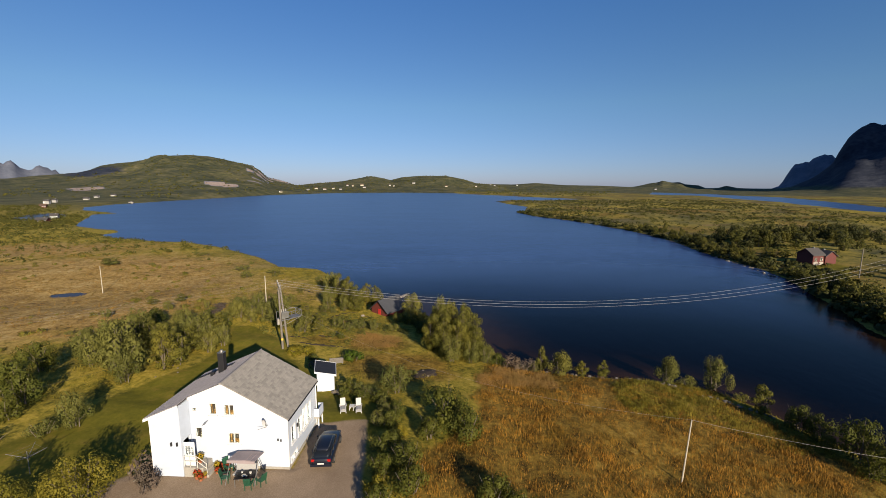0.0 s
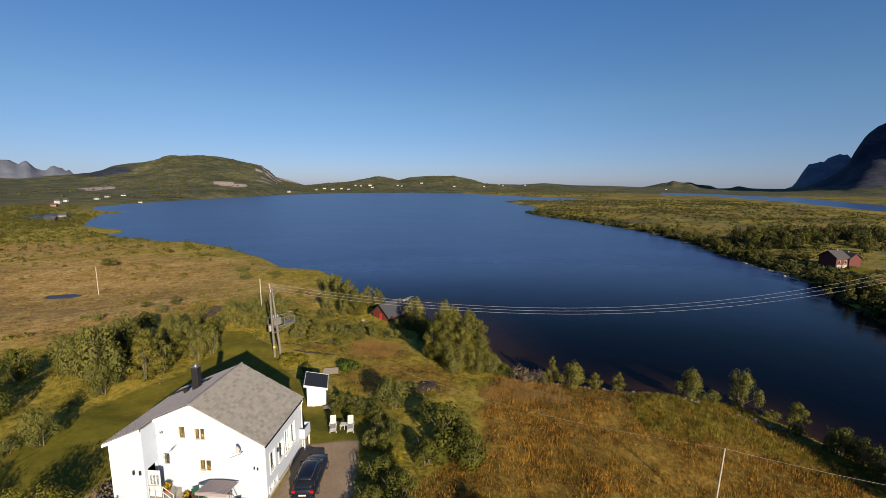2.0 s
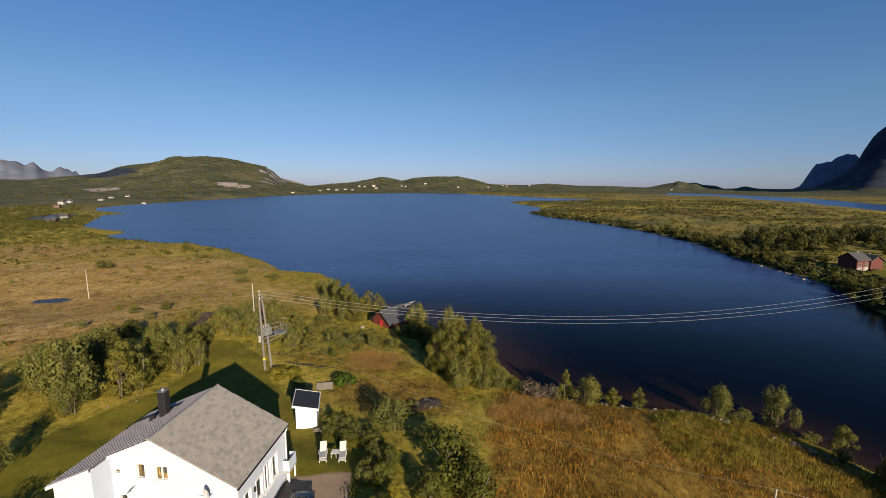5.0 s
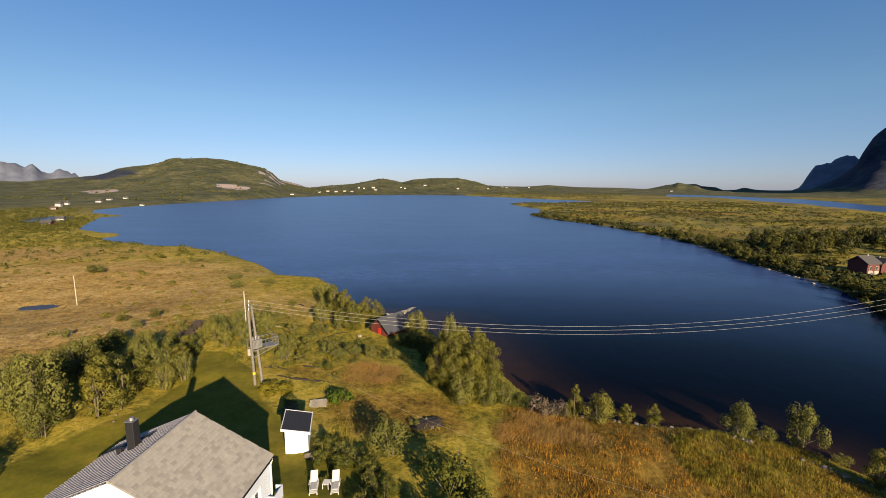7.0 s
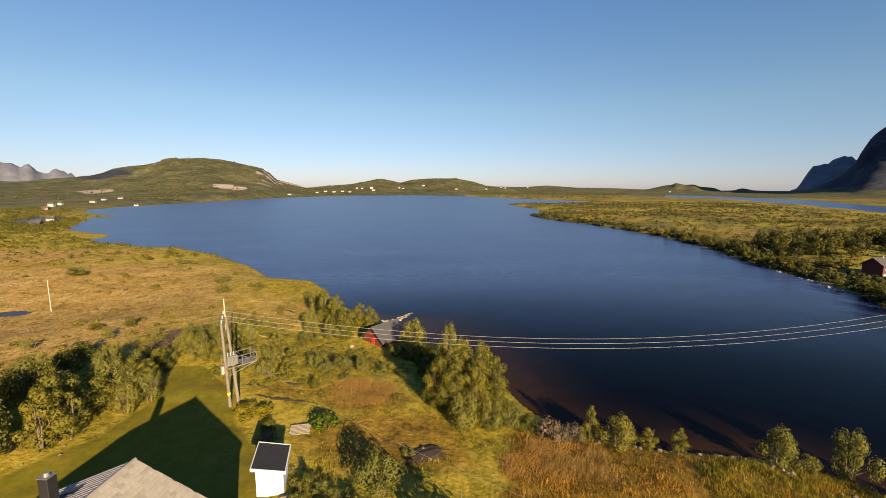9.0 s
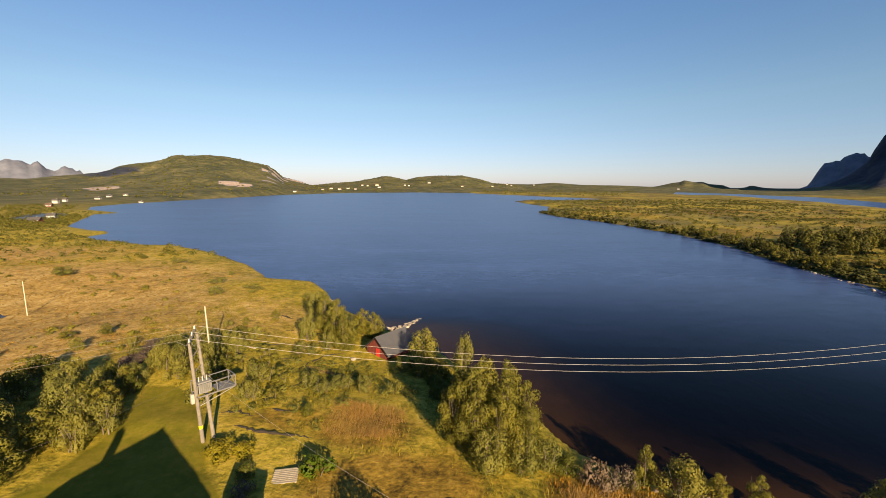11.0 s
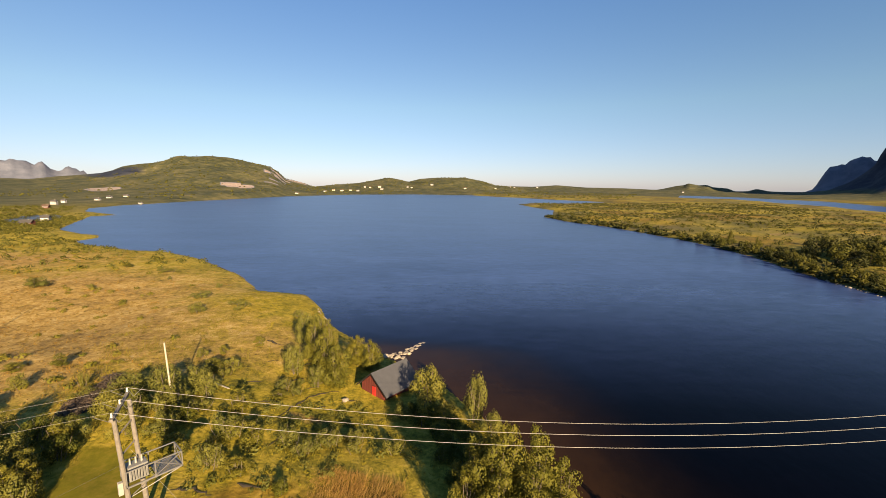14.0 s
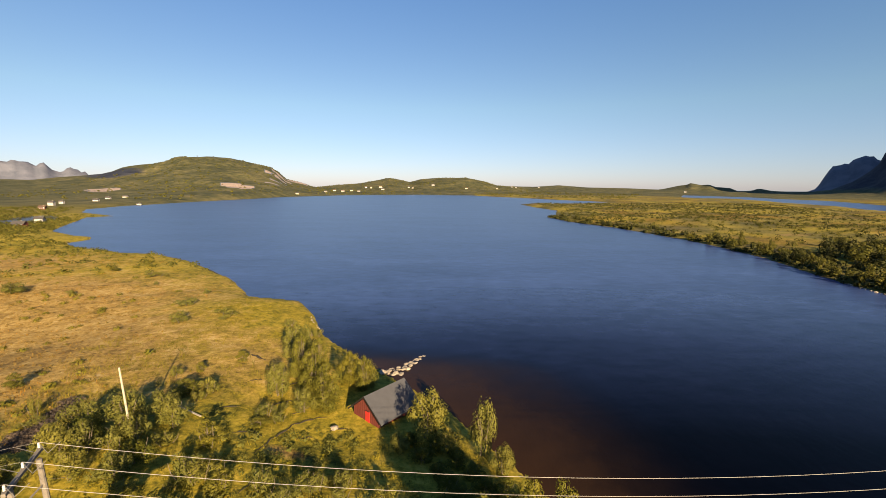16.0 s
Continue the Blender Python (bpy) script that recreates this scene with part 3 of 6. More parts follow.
pond_bm = bmesh.new()
vs = [pond_bm.verts.new((POND[0] + POND[2] * 1.1 * math.cos(k * math.pi / 14) * (1 + 0.2 * math.sin(3 * k)), POND[1] + POND[3] * 1.1 * math.sin(k * math.pi / 14) * (1 + 0.2 * math.cos(2 * k)), 0)) for k in range(28)]
pond_bm.faces.new(vs)
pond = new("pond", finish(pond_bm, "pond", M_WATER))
pond.location.z = ground_at(POND[0], POND[1] + POND[3] * 1.3) - 0.12
tagged(pond, "small blue bog pool among brown heather", "water", kind="structure")


# ---- trees and shrubs ----
def leaf_quads(centres, outward, size, rng, stretch=1.5):
    """Small pointed leaf clumps, one rhombus each, turned at random."""
    n = len(centres)
    a = rng.normal(size=(n, 3)) + outward * 5.5
    a /= np.linalg.norm(a, axis=1, keepdims=True)
    b = np.cross(a, rng.normal(size=(n, 3)))
    b /= np.linalg.norm(b, axis=1, keepdims=True)
    s = size * rng.uniform(0.6, 1.35, (n, 1))
    c = np.cross(a, b)
    v = np.stack([centres - b * s * stretch * 0.5, centres + c * s * 0.42, centres + b * s * stretch * 0.5, centres - c * s * 0.42], 1)
    return v.reshape(-1, 3), np.arange(n * 4).reshape(n, 4)


def tree_variant(name, height, lobes, leaves, leaf_size, material, seed, trunk_r=0.11, stems=1, low=0.12, bark=None, limbs=True):
    """One plant: stems with limbs reaching into lobes of leaves. lobes: x, y, z, radius, flatness, all for this height."""
    rng = np.random.default_rng(seed)
    root = thing(name, Matrix.Identity(4), "", "")
    bm = bmesh.new()
    for k in range(stems):
        off = Vector((rng.uniform(-0.3, 0.3), rng.uniform(-0.3, 0.3), 0)) * (stems > 1)
        top = Vector((off.x * 3 + rng.uniform(-0.2, 0.2), off.y * 3 + rng.uniform(-0.2, 0.2), height * rng.uniform(0.7, 0.9)))
        mid = off.lerp(top, 0.5) + Vector((rng.uniform(-0.15, 0.15), rng.uniform(-0.15, 0.15), 0))
        chain(bm, [off * 1.0 + Vector((0, 0, -0.3)), mid, top], [trunk_r, trunk_r * 0.65, trunk_r * 0.2])
    for lx, ly, lz, lr, fl in lobes if limbs else []:
        base = Vector((lx * 0.15, ly * 0.15, max(lz * 0.45, height * low)))
        chain(bm, [base, Vector((lx * 0.7, ly * 0.7, lz * 0.85)), Vector((lx * 1.1, ly * 1.1, lz + lr * 0.4))], [trunk_r * 0.4, trunk_r * 0.25, 0.012], 5)
    part("trunk", bm, bark or M_BARK, root)
    vol = np.array([l[3] ** 2 for l in lobes])
    pts, outs = [], []
    for (lx, ly, lz, lr, fl), share in zip(lobes, vol / vol.sum()):
        n = max(20, int(leaves * share))
        dirs = rng.normal(size=(n, 3))
        dirs /= np.linalg.norm(dirs, axis=1, keepdims=True)
        knots = rng.normal(size=(9, 3))
        knots /= np.linalg.norm(knots, axis=1, keepdims=True)
        lump = 0.72 + 0.42 * np.clip((dirs @ knots.T).max(1) * 2.2 - 1.2, 0, 1)
        rad = lr * lump * rng.uniform(0.35, 1.0, n) ** 0.45
        p = dirs * rad[:, None] * np.array([1, 1, fl]) + np.array([lx, ly, lz])
        keep = p[:, 2] > 0.05
        pts.append(p[keep])
        outs.append(dirs[keep])
    v, f = leaf_quads(np.concatenate(pts), np.concatenate(outs), leaf_size, rng)
    ob = new("crown", np_mesh("crown", v, f, material))
    ob.parent = root
    return root


def ring_lobes(seed, n, height, width, low=0.3, top=1.0, r=0.32):
    """Lobes of an uneven dome: widest at mid height, drawn in towards the top, a few straying outwards."""
    rng = np.random.default_rng(seed)
    out = []
    for k in range(n):
        t = (k + 0.5) / n
        prof = math.sin(math.pi * min(0.96, 0.24 + 0.72 * t)) ** 0.75
        zz = height * (low + (top - low) * t * 0.88 + rng.uniform(-0.04, 0.04))
        a = k * 2.4 + rng.uniform(-0.6, 0.6)
        w = width * 0.36 * prof * rng.uniform(0.45, 1.2)
        out.append((w * math.cos(a), w * math.sin(a), zz, r * width * (0.45 + 0.6 * prof) * rng.uniform(0.65, 1.2), rng.uniform(0.8, 1.35)))
    return out


KINDS = {
    "birch": [tree_variant("birch_tree", 5, ring_lobes(s, 14, 5, 2.7, 0.1, 1.02, 0.25), 3200, 0.125, M_LEAF_BIRCH, s, 0.07, 2) for s in (11, 12, 13)],
    "tall": [tree_variant("birch_tree", 6.5, ring_lobes(s, 17, 6.5, 4.0, 0.08, 1.02, 0.21) + ring_lobes(s + 40, 6, 2.6, 3.6, 0.22, 0.95, 0.27), 7600, 0.115, M_LEAF_BIRCH, s, 0.07, 2) for s in (14, 15)],
    "willow": [tree_variant("willow_shrub", 3, ring_lobes(s, 9, 3, 3.4, 0.18, 0.95, 0.23), 2950, 0.108, M_LEAF_WILLOW, s, 0.06, 4) for s in (21, 22, 23)],
    "bush": [tree_variant("leafy_shrub", 2.4, ring_lobes(s, 8, 2.4, 3.0, 0.2, 0.9, 0.25), 2300, 0.11, M_LEAF_DARK, s, 0.05, 4) for s in (31, 32)],
    "yellow": [tree_variant("yellowing_shrub", 2.0, ring_lobes(s, 7, 2.0, 2.6, 0.2, 0.9, 0.28), 1500, 0.13, M_LEAF_YELLOW, s, 0.04, 4) for s in (41,)],
    "scrub": [tree_variant("willow_scrub", 1.5, ring_lobes(s, 7, 1.5, 2.0, 0.2, 0.95, 0.24), 1150, 0.085, M_LEAF_WILLOW, s, 0.035, 4) for s in (91, 92)],
    "ytree": [tree_variant("garden_tree", 4.0, ring_lobes(s, 16, 4.0, 5.4, 0.15, 0.95, 0.2), 8200, 0.1, M_LEAF_YGREEN, s, 0.08, 5) for s in (95,)],
    "bright": [tree_variant("green_shrub", 1.0, ring_lobes(s, 6, 1.0, 1.8, 0.25, 0.9, 0.28), 700, 0.13, M_LEAF_BRIGHT, s, 0.03, 4) for s in (51,)],
    "heather": [tree_variant("heather_patch", 0.8, ring_lobes(s, 7, 0.7, 2.2, 0.25, 0.9, 0.28), 900, 0.11, M_LEAF_GREY, s, 0.02, 4) for s in (61,)],
    "far": [tree_variant("lakeside_tree", 5, ring_lobes(s, 7, 5, 3.8, 0.16, 0.95, 0.28), 560, 0.34, M_LEAF_FAR, s, 0.1, 1, limbs=False) for s in (71, 72, 73)],
    "fardark": [tree_variant("lakeside_tree", 5, ring_lobes(s, 7, 5, 4.4, 0.12, 0.95, 0.3), 560, 0.36, M_LEAF_FARDARK, s, 0.1, 1, limbs=False) for s in (81, 82)],
}
WORDS = {
    "birch": ("slender birch with olive autumn leaves", "tree"), "tall": ("tall birch with olive leaves", "tree"), "willow": ("grey-green willow shrub with dense small leaves", "shrub"), "bush": ("dense dark green garden shrub", "shrub"),
    "yellow": ("shrub turning yellow in autumn", "shrub"), "bright": ("low bright green shrub", "shrub"), "heather": ("low greyish heather clump", "heather"),
    "scrub": ("small grey-green willow scrub", "shrub"), "ytree": ("yellow-green broadleaf tree beside the drive", "tree"),
    "far": ("small olive green tree by the far shore", "tree"), "fardark": ("dark green tree by the far shore", "tree"),
}
HEIGHTS = {"tall": 6.5, "scrub": 1.5, "ytree": 4.0, "birch": 5.0, "willow": 3.0, "bush": 2.4, "yellow": 2.0, "bright": 1.0, "heather": 0.8, "far": 5.0, "fardark": 5.0}
WIDTHS = {"tall": 4.6, "scrub": 2.2, "ytree": 6.2, "birch": 2.9, "willow": 3.8, "bush": 3.4, "yellow": 2.9, "bright": 2.0, "heather": 2.5, "far": 4.2, "fardark": 4.9}
used = set()
tree_rng = random.Random(5)


def plant(kind, px, py, height, width=None, label="", group=""):
    """Puts one plant of the kind on the ground at that height and width."""
    k = tree_rng.randrange(len(KINDS[kind]))
    src = KINDS[kind][k]
    sz = height / HEIGHTS[kind]
    sw = (width / WIDTHS[kind]) if width else sz
    m = pose(px, py, ground_at(px, py) - 0.08, 0, 0, tree_rng.uniform(0, 360)) @ Matrix.Diagonal((sw, sw, sz, 1))
    if (kind, k) in used:
        sc0 = src.scale
        ob = copy_thing(src, m @ Matrix.Diagonal((1 / sc0[0], 1 / sc0[1], 1 / sc0[2], 1)))
    else:
        ob = src
        ob.matrix_world = m
        used.add((kind, k))
    tagged(ob, label or WORDS[kind][0], WORDS[kind][1], group)
    return ob

# trees along the near shore
SHORE_TREES = [("birch", 14.8, 57.6, 3.9, 1.9), ("willow", 17.0, 56.2, 3.6, 5.0), ("birch", 20.2, 56.8, 2.4, 2.0), ("birch", 23.0, 56.2, 2.7, 1.8), ("willow", 31.0, 54.2, 4.0, 4.2), ("scrub", 33.4, 53.6, 1.6, 2.6), ("willow", 36.6, 52.8, 5.2, 4.0), ("scrub", 38.4, 50.4, 1.2, 2.0),
               ("birch", 37.9, 46.4, 3.8, 2.4), ("bush", 39.3, 43.0, 3.2, 3.2), ("bush", 40.0, 41.2, 3.0, 3.2), ("bush", 40.7, 37.4, 4.8, 4.4), ("bush", 41.9, 33.8, 4.2, 4.4), ("bush", 39.6, 34.8, 3.2, 3.8), ("bush", 39.4, 39.4, 1.8, 2.6)]
for kind, px, py, hh, ww in SHORE_TREES:
    plant(kind, px, py, hh, ww, "dark dense young tree on the lake bank" if kind == "bush" else "young tree with thin olive foliage on the lake bank", "trees along the shore")
# tall birches by the water and the shrubs round their feet
for px, py, hh, ww in ((0.6, 60.4, 7.5, 4.2), (3.2, 59.2, 7.0, 4.2), (5.4, 61.2, 7.0, 4.0), (2.0, 63.0, 8.0, 4.4), (4.2, 63.4, 7.7, 4.2), (3.0, 57.4, 6.2, 3.8), (5.2, 58.4, 5.6, 3.4), (1.5, 61.7, 7.8, 4.8), (3.9, 61.2, 7.6, 4.8), (-0.5, 62.4, 6.6, 4.0), (0.9, 58.6, 6.2, 4.0), (-1.0, 60.4, 5.2, 3.6)):
    plant("tall", px, py, hh, ww, "tall dense birch at the water's edge", "tall birches")
for kind, px, py, hh, ww in (("willow", 1.8, 56.0, 3.8, 4.0), ("willow", 4.4, 56.5, 3.4, 3.6), ("willow", 6.6, 58.0, 2.8, 3.6), ("bush", 8.6, 58.0, 1.8, 2.8), ("heather", 10.8, 56.6, 1.6, 3.4), ("heather", 12.6, 56.8, 1.4, 2.6), ("willow", 13.6, 57.2, 1.5, 2.0),
                             ("willow", 0.3, 78.0, 5.8, 3.4), ("willow", -5.2, 79.5, 5.6, 5.2), ("willow", 2.0, 75.5, 2.8, 3.2), ("willow", -2.8, 77.5, 2.4, 3.0), ("willow", -7.6, 77.0, 2.0, 2.6)):
    plant(kind, px, py, hh, ww)
# trees behind the boathouse
for kind, px, py, hh, ww in (("tall", -16.6, 83.8, 5.7, 4.4), ("tall", -13.4, 89.6, 4.7, 3.2), ("tall", -15.6, 90.4, 4.9, 3.2), ("willow", -25.0, 96.6, 5.4, 4.2), ("willow", -24.0, 99.0, 4.6, 3.6), ("tall", -18.9, 86.6, 6.6, 4.0), ("tall", -21.4, 90.0, 6.6, 4.0), ("willow", -22.6, 86.0, 4.4, 3.6), ("tall", -19.8, 91.5, 5.6, 3.8), ("willow", -22.0, 93.4, 4.6, 4.2), ("willow", -18.6, 82.6, 3.0, 2.8)):
    plant(kind, px, py, hh, ww, "grey-green birch standing beside the boathouse" if kind == "tall" else "", "boathouse birches")
# low shrubs in the shade of the bank
for px, py, hh, ww in ((-1.8, 70.6, 1.5, 2.6), (0.4, 68.2, 1.6, 2.8), (2.6, 65.6, 1.8, 2.8), (-3.8, 73.6, 1.4, 2.4), (1.6, 71.6, 1.6, 2.6), (4.2, 68.6, 1.7, 2.6), (-0.6, 74.0, 1.4, 2.6), (5.8, 65.4, 1.6, 2.4), (-2.6, 71.8, 1.7, 2.6), (-1.0, 69.2, 1.8, 2.6), (0.9, 66.4, 1.9, 2.8), (-5.4, 75.6, 1.6, 2.6), (-4.2, 77.6, 1.7, 2.8), (-2.0, 75.6, 1.6, 2.6), (0.2, 71.6, 1.7, 2.6), (2.4, 69.6, 1.7, 2.6), (-1.6, 66.2, 1.7, 2.6), (-3.0, 69.0, 1.6, 2.4), (3.6, 71.0, 1.6, 2.4), (-6.6, 78.6, 1.5, 2.4)):
    plant("bush", px, py, hh, ww, "dark low shrub on the shaded bank", "bank shrubs")
# clump beside the garden
for kind, px, py, hh, ww in (("willow", -36.6, 47.0, 7.2, 6.0), ("willow", -39.2, 49.0, 6.4, 5.0), ("willow", -35.0, 45.6, 4.2, 3.6), ("birch", -33.0, 49.2, 5.2, 3.2), ("birch", -34.8, 52.0, 5.4, 3.4), ("willow", -32.0, 57.0, 4.0, 4.0), ("birch", -31.4, 60.0, 3.4, 2.4), ("willow", -34.5, 59.0, 4.2, 4.4),
                             ("birch", -33.0, 61.5, 3.2, 2.6), ("willow", -30.3, 58.0, 3.4, 3.2), ("birch", -31.6, 58.9, 3.8, 3.0), ("willow", -31.0, 55.6, 3.2, 3.4), ("willow", -33.0, 36.6, 3.7, 3.3), ("scrub", -35.0, 35.4, 1.5, 2.4), ("bush", -41.5, 40.5, 3.8, 4.2), ("bush", -44.5, 42.5, 4.2, 4.6), ("bush", -46.5, 39.0, 3.6, 4.6), ("bush", -40.2, 38.0, 2.4, 3.0), ("scrub", -38.0, 33.6, 0.9, 3.0), ("scrub", -37.2, 31.4, 0.8, 2.6), ("scrub", -36.2, 29.0, 0.8, 2.4),
                             ("ytree", -24.8, 26.9, 4.1, 6.0), ("ytree", -29.0, 25.2, 3.8, 5.4), ("heather", -22.2, 30.2, 1.5, 2.6), ("heather", -21.6, 29.0, 1.1, 2.0)):
    plant(kind, px, py, hh, ww)
# garden shrubs
for kind, px, py, hh, ww in (("bush", 0.8, 40.0, 3.8, 6.4), ("bush", 2.8, 37.2, 3.2, 4.8), ("bush", -0.8, 36.3, 2.2, 3.4), ("willow", -4.6, 45.4, 3.6, 4.4), ("bush", -4.0, 40.2, 1.7, 2.2), ("bush", -4.4, 37.6, 1.7, 2.4), ("bush", -6.0, 43.0, 1.3, 2.6), ("bush", -8.4, 43.4, 1.2, 2.4), ("bush", -10.3, 43.8, 1.3, 1.8),
                             ("bush", -4.0, 33.4, 1.9, 3.4), ("bush", -2.6, 31.4, 2.2, 3.4), ("bush", -4.2, 30.2, 1.9, 3.0), ("bush", -2.0, 28.4, 2.4, 3.4), ("bush", -4.0, 26.6, 1.9, 2.8), ("yellow", -4.4, 28.0, 1.5, 2.2), ("yellow", -3.2, 35.6, 1.2, 1.4), ("bush", 4.2, 28.4, 2.4, 3.6), ("bush", 6.0, 27.0, 2.2, 3.0),
                             ("yellow", -19.4, 56.0, 1.2, 3.4), ("yellow", -17.6, 56.2, 1.1, 2.4), ("bright", -11.4, 54.6, 1.3, 3.0), ("heather", -15.4, 51.6, 0.8, 2.0), ("bush", -10.0, 45.6, 1.5, 1.6), ("bush", -16.2, 53.6, 1.1, 2.0), ("scrub", -3.0, 51.0, 0.7, 1.4)):
    plant(kind, px, py, hh, ww)
# shrubs scattered over the heath
sc = np.random.default_rng(77)
for zone, count in (((-34, -6, 68, 84), 13), ((-60, -24, 62, 112), 14), ((-100, -45, 70, 170), 8)):
    done = 0
    while done < count:
        px, py = sc.uniform(zone[0], zone[1]), sc.uniform(zone[2], zone[3])
        _, dd = land(np.array([px]), np.array([py]))
        if dd[0] < 1.5 or (abs(px + 10) < 5 and abs(py - 79) < 6):
            continue
        plant("scrub" if sc.random() < 0.8 else "birch", px, py, sc.uniform(0.7, 1.9), sc.uniform(1.2, 2.8), "small willow scrub on the open heath", "heath scrub")
        done += 1
# scrub that stands out on the slope above the boathouse
for kind, px, py, hh, ww in (("scrub", -21.8, 80.6, 1.6, 2.4), ("scrub", -20.2, 80.2, 1.3, 1.8), ("birch", -23.6, 73.8, 2.6, 2.4), ("willow", -32.4, 71.2, 2.8, 3.4), ("scrub", -30.2, 71.4, 2.0, 2.6), ("willow", -33.5, 70.2, 3.2, 3.8), ("birch", -31.6, 83.1, 2.0, 3.0), ("scrub", -29.6, 84.0, 1.8, 2.6), ("birch", -30.9, 93.9, 1.6, 1.8),
                             ("scrub", -16.7, 69.4, 2.0, 2.4), ("scrub", -22.7, 69.3, 2.2, 2.6), ("birch", -19.6, 68.4, 2.4, 2.2), ("willow", -30.8, 68.1, 2.6, 3.2), ("scrub", -11.1, 71.1, 1.4, 2.0), ("scrub", -13.8, 69.8, 1.6, 2.2), ("scrub", -15.0, 67.9, 1.4, 2.0), ("scrub", -10.8, 69.1, 1.3, 1.8), ("scrub", -7.4, 69.6, 1.5, 2.2),
                             ("scrub", -21.2, 64.6, 2.2, 2.4), ("birch", -18.8, 64.0, 1.8, 2.0), ("bush", -14.7, 62.5, 1.2, 1.6), ("willow", -33.9, 60.2, 3.4, 3.6), ("willow", -36.9, 60.8, 3.6, 4.2), ("birch", -34.9, 66.0, 2.8, 2.6), ("willow", -35.0, 67.2, 2.4, 3.0), ("willow", -27.4, 68.2, 2.6, 3.4), ("birch", -25.0, 66.0, 2.2, 2.4), ("scrub", -49.8, 109.8, 2.0, 4.5), ("scrub", -44.1, 113.9, 1.6, 5.0), ("scrub", -56.4, 121.6, 1.6, 5.0), ("scrub", -82.0, 149.5, 1.4, 5.0), ("willow", -99.3, 127.8, 2.4, 6.5)):
    plant(kind, px, py, hh, ww, "", "heath scrub")
# taller shrubs between lawn and heath
for kind, px, py, hh, ww in (("willow", -35.8, 54.6, 4.6, 4.4), ("birch", -33.4, 55.8, 4.0, 3.4), ("willow", -43.7, 55.5, 4.2, 5.0), ("birch", -42.4, 59.5, 3.6, 4.0), ("willow", -42.6, 50.5, 4.4, 4.4), ("bush", -48.5, 50.0, 4.0, 5.0), ("bush", -51.5, 46.0, 4.0, 5.0), ("willow", -46.0, 54.0, 4.6, 4.2), ("willow", -45.5, 60.5, 3.8, 4.0), ("birch", -39.5, 57.0, 4.4, 3.2), ("willow", -48.5, 57.5, 3.6, 4.4), ("willow", -38.8, 63.5, 3.8, 4.0), ("willow", -41.7, 57.4, 5.4, 5.4), ("birch", -32.4, 50.6, 4.6, 3.4), ("willow", -35.0, 62.8, 3.4, 3.4), ("birch", -32.4, 58.6, 4.4, 3.0), ("willow", -31.6, 57.4, 3.0, 2.6), ("willow", -41.0, 66.4, 3.4, 4.0), ("bush", -44.4, 64.0, 3.6, 4.4), ("bush", -37.4, 66.8, 2.6, 3.6), ("bush", -33.6, 64.6, 2.2, 3.0), ("bush", -46.8, 68.6, 3.0, 4.4)):
    plant(kind, px, py, hh, ww)
# willows round the bare pole on the heath
for kind, px, py, hh, ww in (("willow", -30.2, 77.4, 3.3, 4.2), ("willow", -28.2, 76.0, 3.1, 3.4), ("willow", -32.8, 76.0, 3.4, 4.4), ("willow", -35.2, 74.6, 3.2, 4.6), ("willow", -34.4, 70.6, 3.0, 3.6), ("bush", -33.9, 72.8, 2.6, 4.0), ("willow", -29.4, 73.2, 2.8, 3.2), ("bush", -27.6, 70.6, 2.2, 3.0)):
    plant(kind, px, py, hh, ww, "", "heath scrub")
# clipped hedge round the small lawn
for px, py in ((-10.4, 45.2), (-9.0, 45.0), (-7.6, 44.6), (-6.5, 43.8), (-5.8, 42.5), (-5.6, 41.2), (-5.5, 39.9), (-5.4, 38.6), (-5.5, 37.4)):
    plant("scrub", px, py, 1.2, 1.9, "clipped olive-brown garden hedge", "garden hedge")
# woods on the east shore
done = 0
while done < 220:
    t = sc.random()
    k = 1 + sc.integers(0, 10)
    (ax, ay), (bx, by) = SHORE_EAST[k], SHORE_EAST[k + 1]
    near = sc.random() < 0.55
    inland = sc.uniform(0.6, 9.0) if near else 8 + 60 * sc.random() ** 1.7
    px, py = ax + (bx - ax) * t + inland * 0.97, ay + (by - ay) * t - inland * 0.2
    _, dd = land(np.array([px]), np.array([py]))
    if dd[0] < 0.3 or (not near and 60 < py < 150 and sc.random() < 0.5) or (106 < px < 138 and 118 < py < 148):
        continue
    plant("far" if sc.random() < 0.65 else "fardark", px, py, sc.uniform(1.8, 5.2) if near else sc.uniform(2.8, 6.4), sc.uniform(2.4, 5.2), "", "woods on the east shore")
    done += 1
# dense grove behind the red house
for k in range(95):
    u = sc.random()
    px, py = 128 + 84 * u + sc.normal(0, 5), 186 + 24 * u + sc.normal(0, 9)
    plant("fardark" if sc.random() < 0.7 else "far", px, py, sc.uniform(4.5, 8.0), sc.uniform(4.0, 7.0), "", "grove behind the red house")


# ---- house ----
M_GLASS, nt, b = mat_nodes("window_glass")
b.inputs["Base Color"].default_value = (0.6, 0.66, 0.66, 1)
b.inputs["Roughness"].default_value = 0.03
b.inputs["Transmission Weight"].default_value = 1.0
b.inputs["IOR"].default_value = 1.3
M_ROOM = plain("dark_room", (0.0316, 0.0253, 0.0222), 0.9)
M_CURTAIN = plain("orange_curtain", (0.1643, 0.0822, 0.0158), 0.9, vary=0.9, scale=16.0)
M_SHADOW_FLOWER = plain("pale_curtain", (0.0885, 0.0758, 0.0569), 0.9, vary=0.3, scale=8.0)
M_GREEN = plain("green_plastic", (0.0094, 0.0569, 0.0316), 0.45)
M_CANVAS = plain("mauve_canvas", (0.2275, 0.1896, 0.1959), 0.9, vary=0.12, scale=3.0)
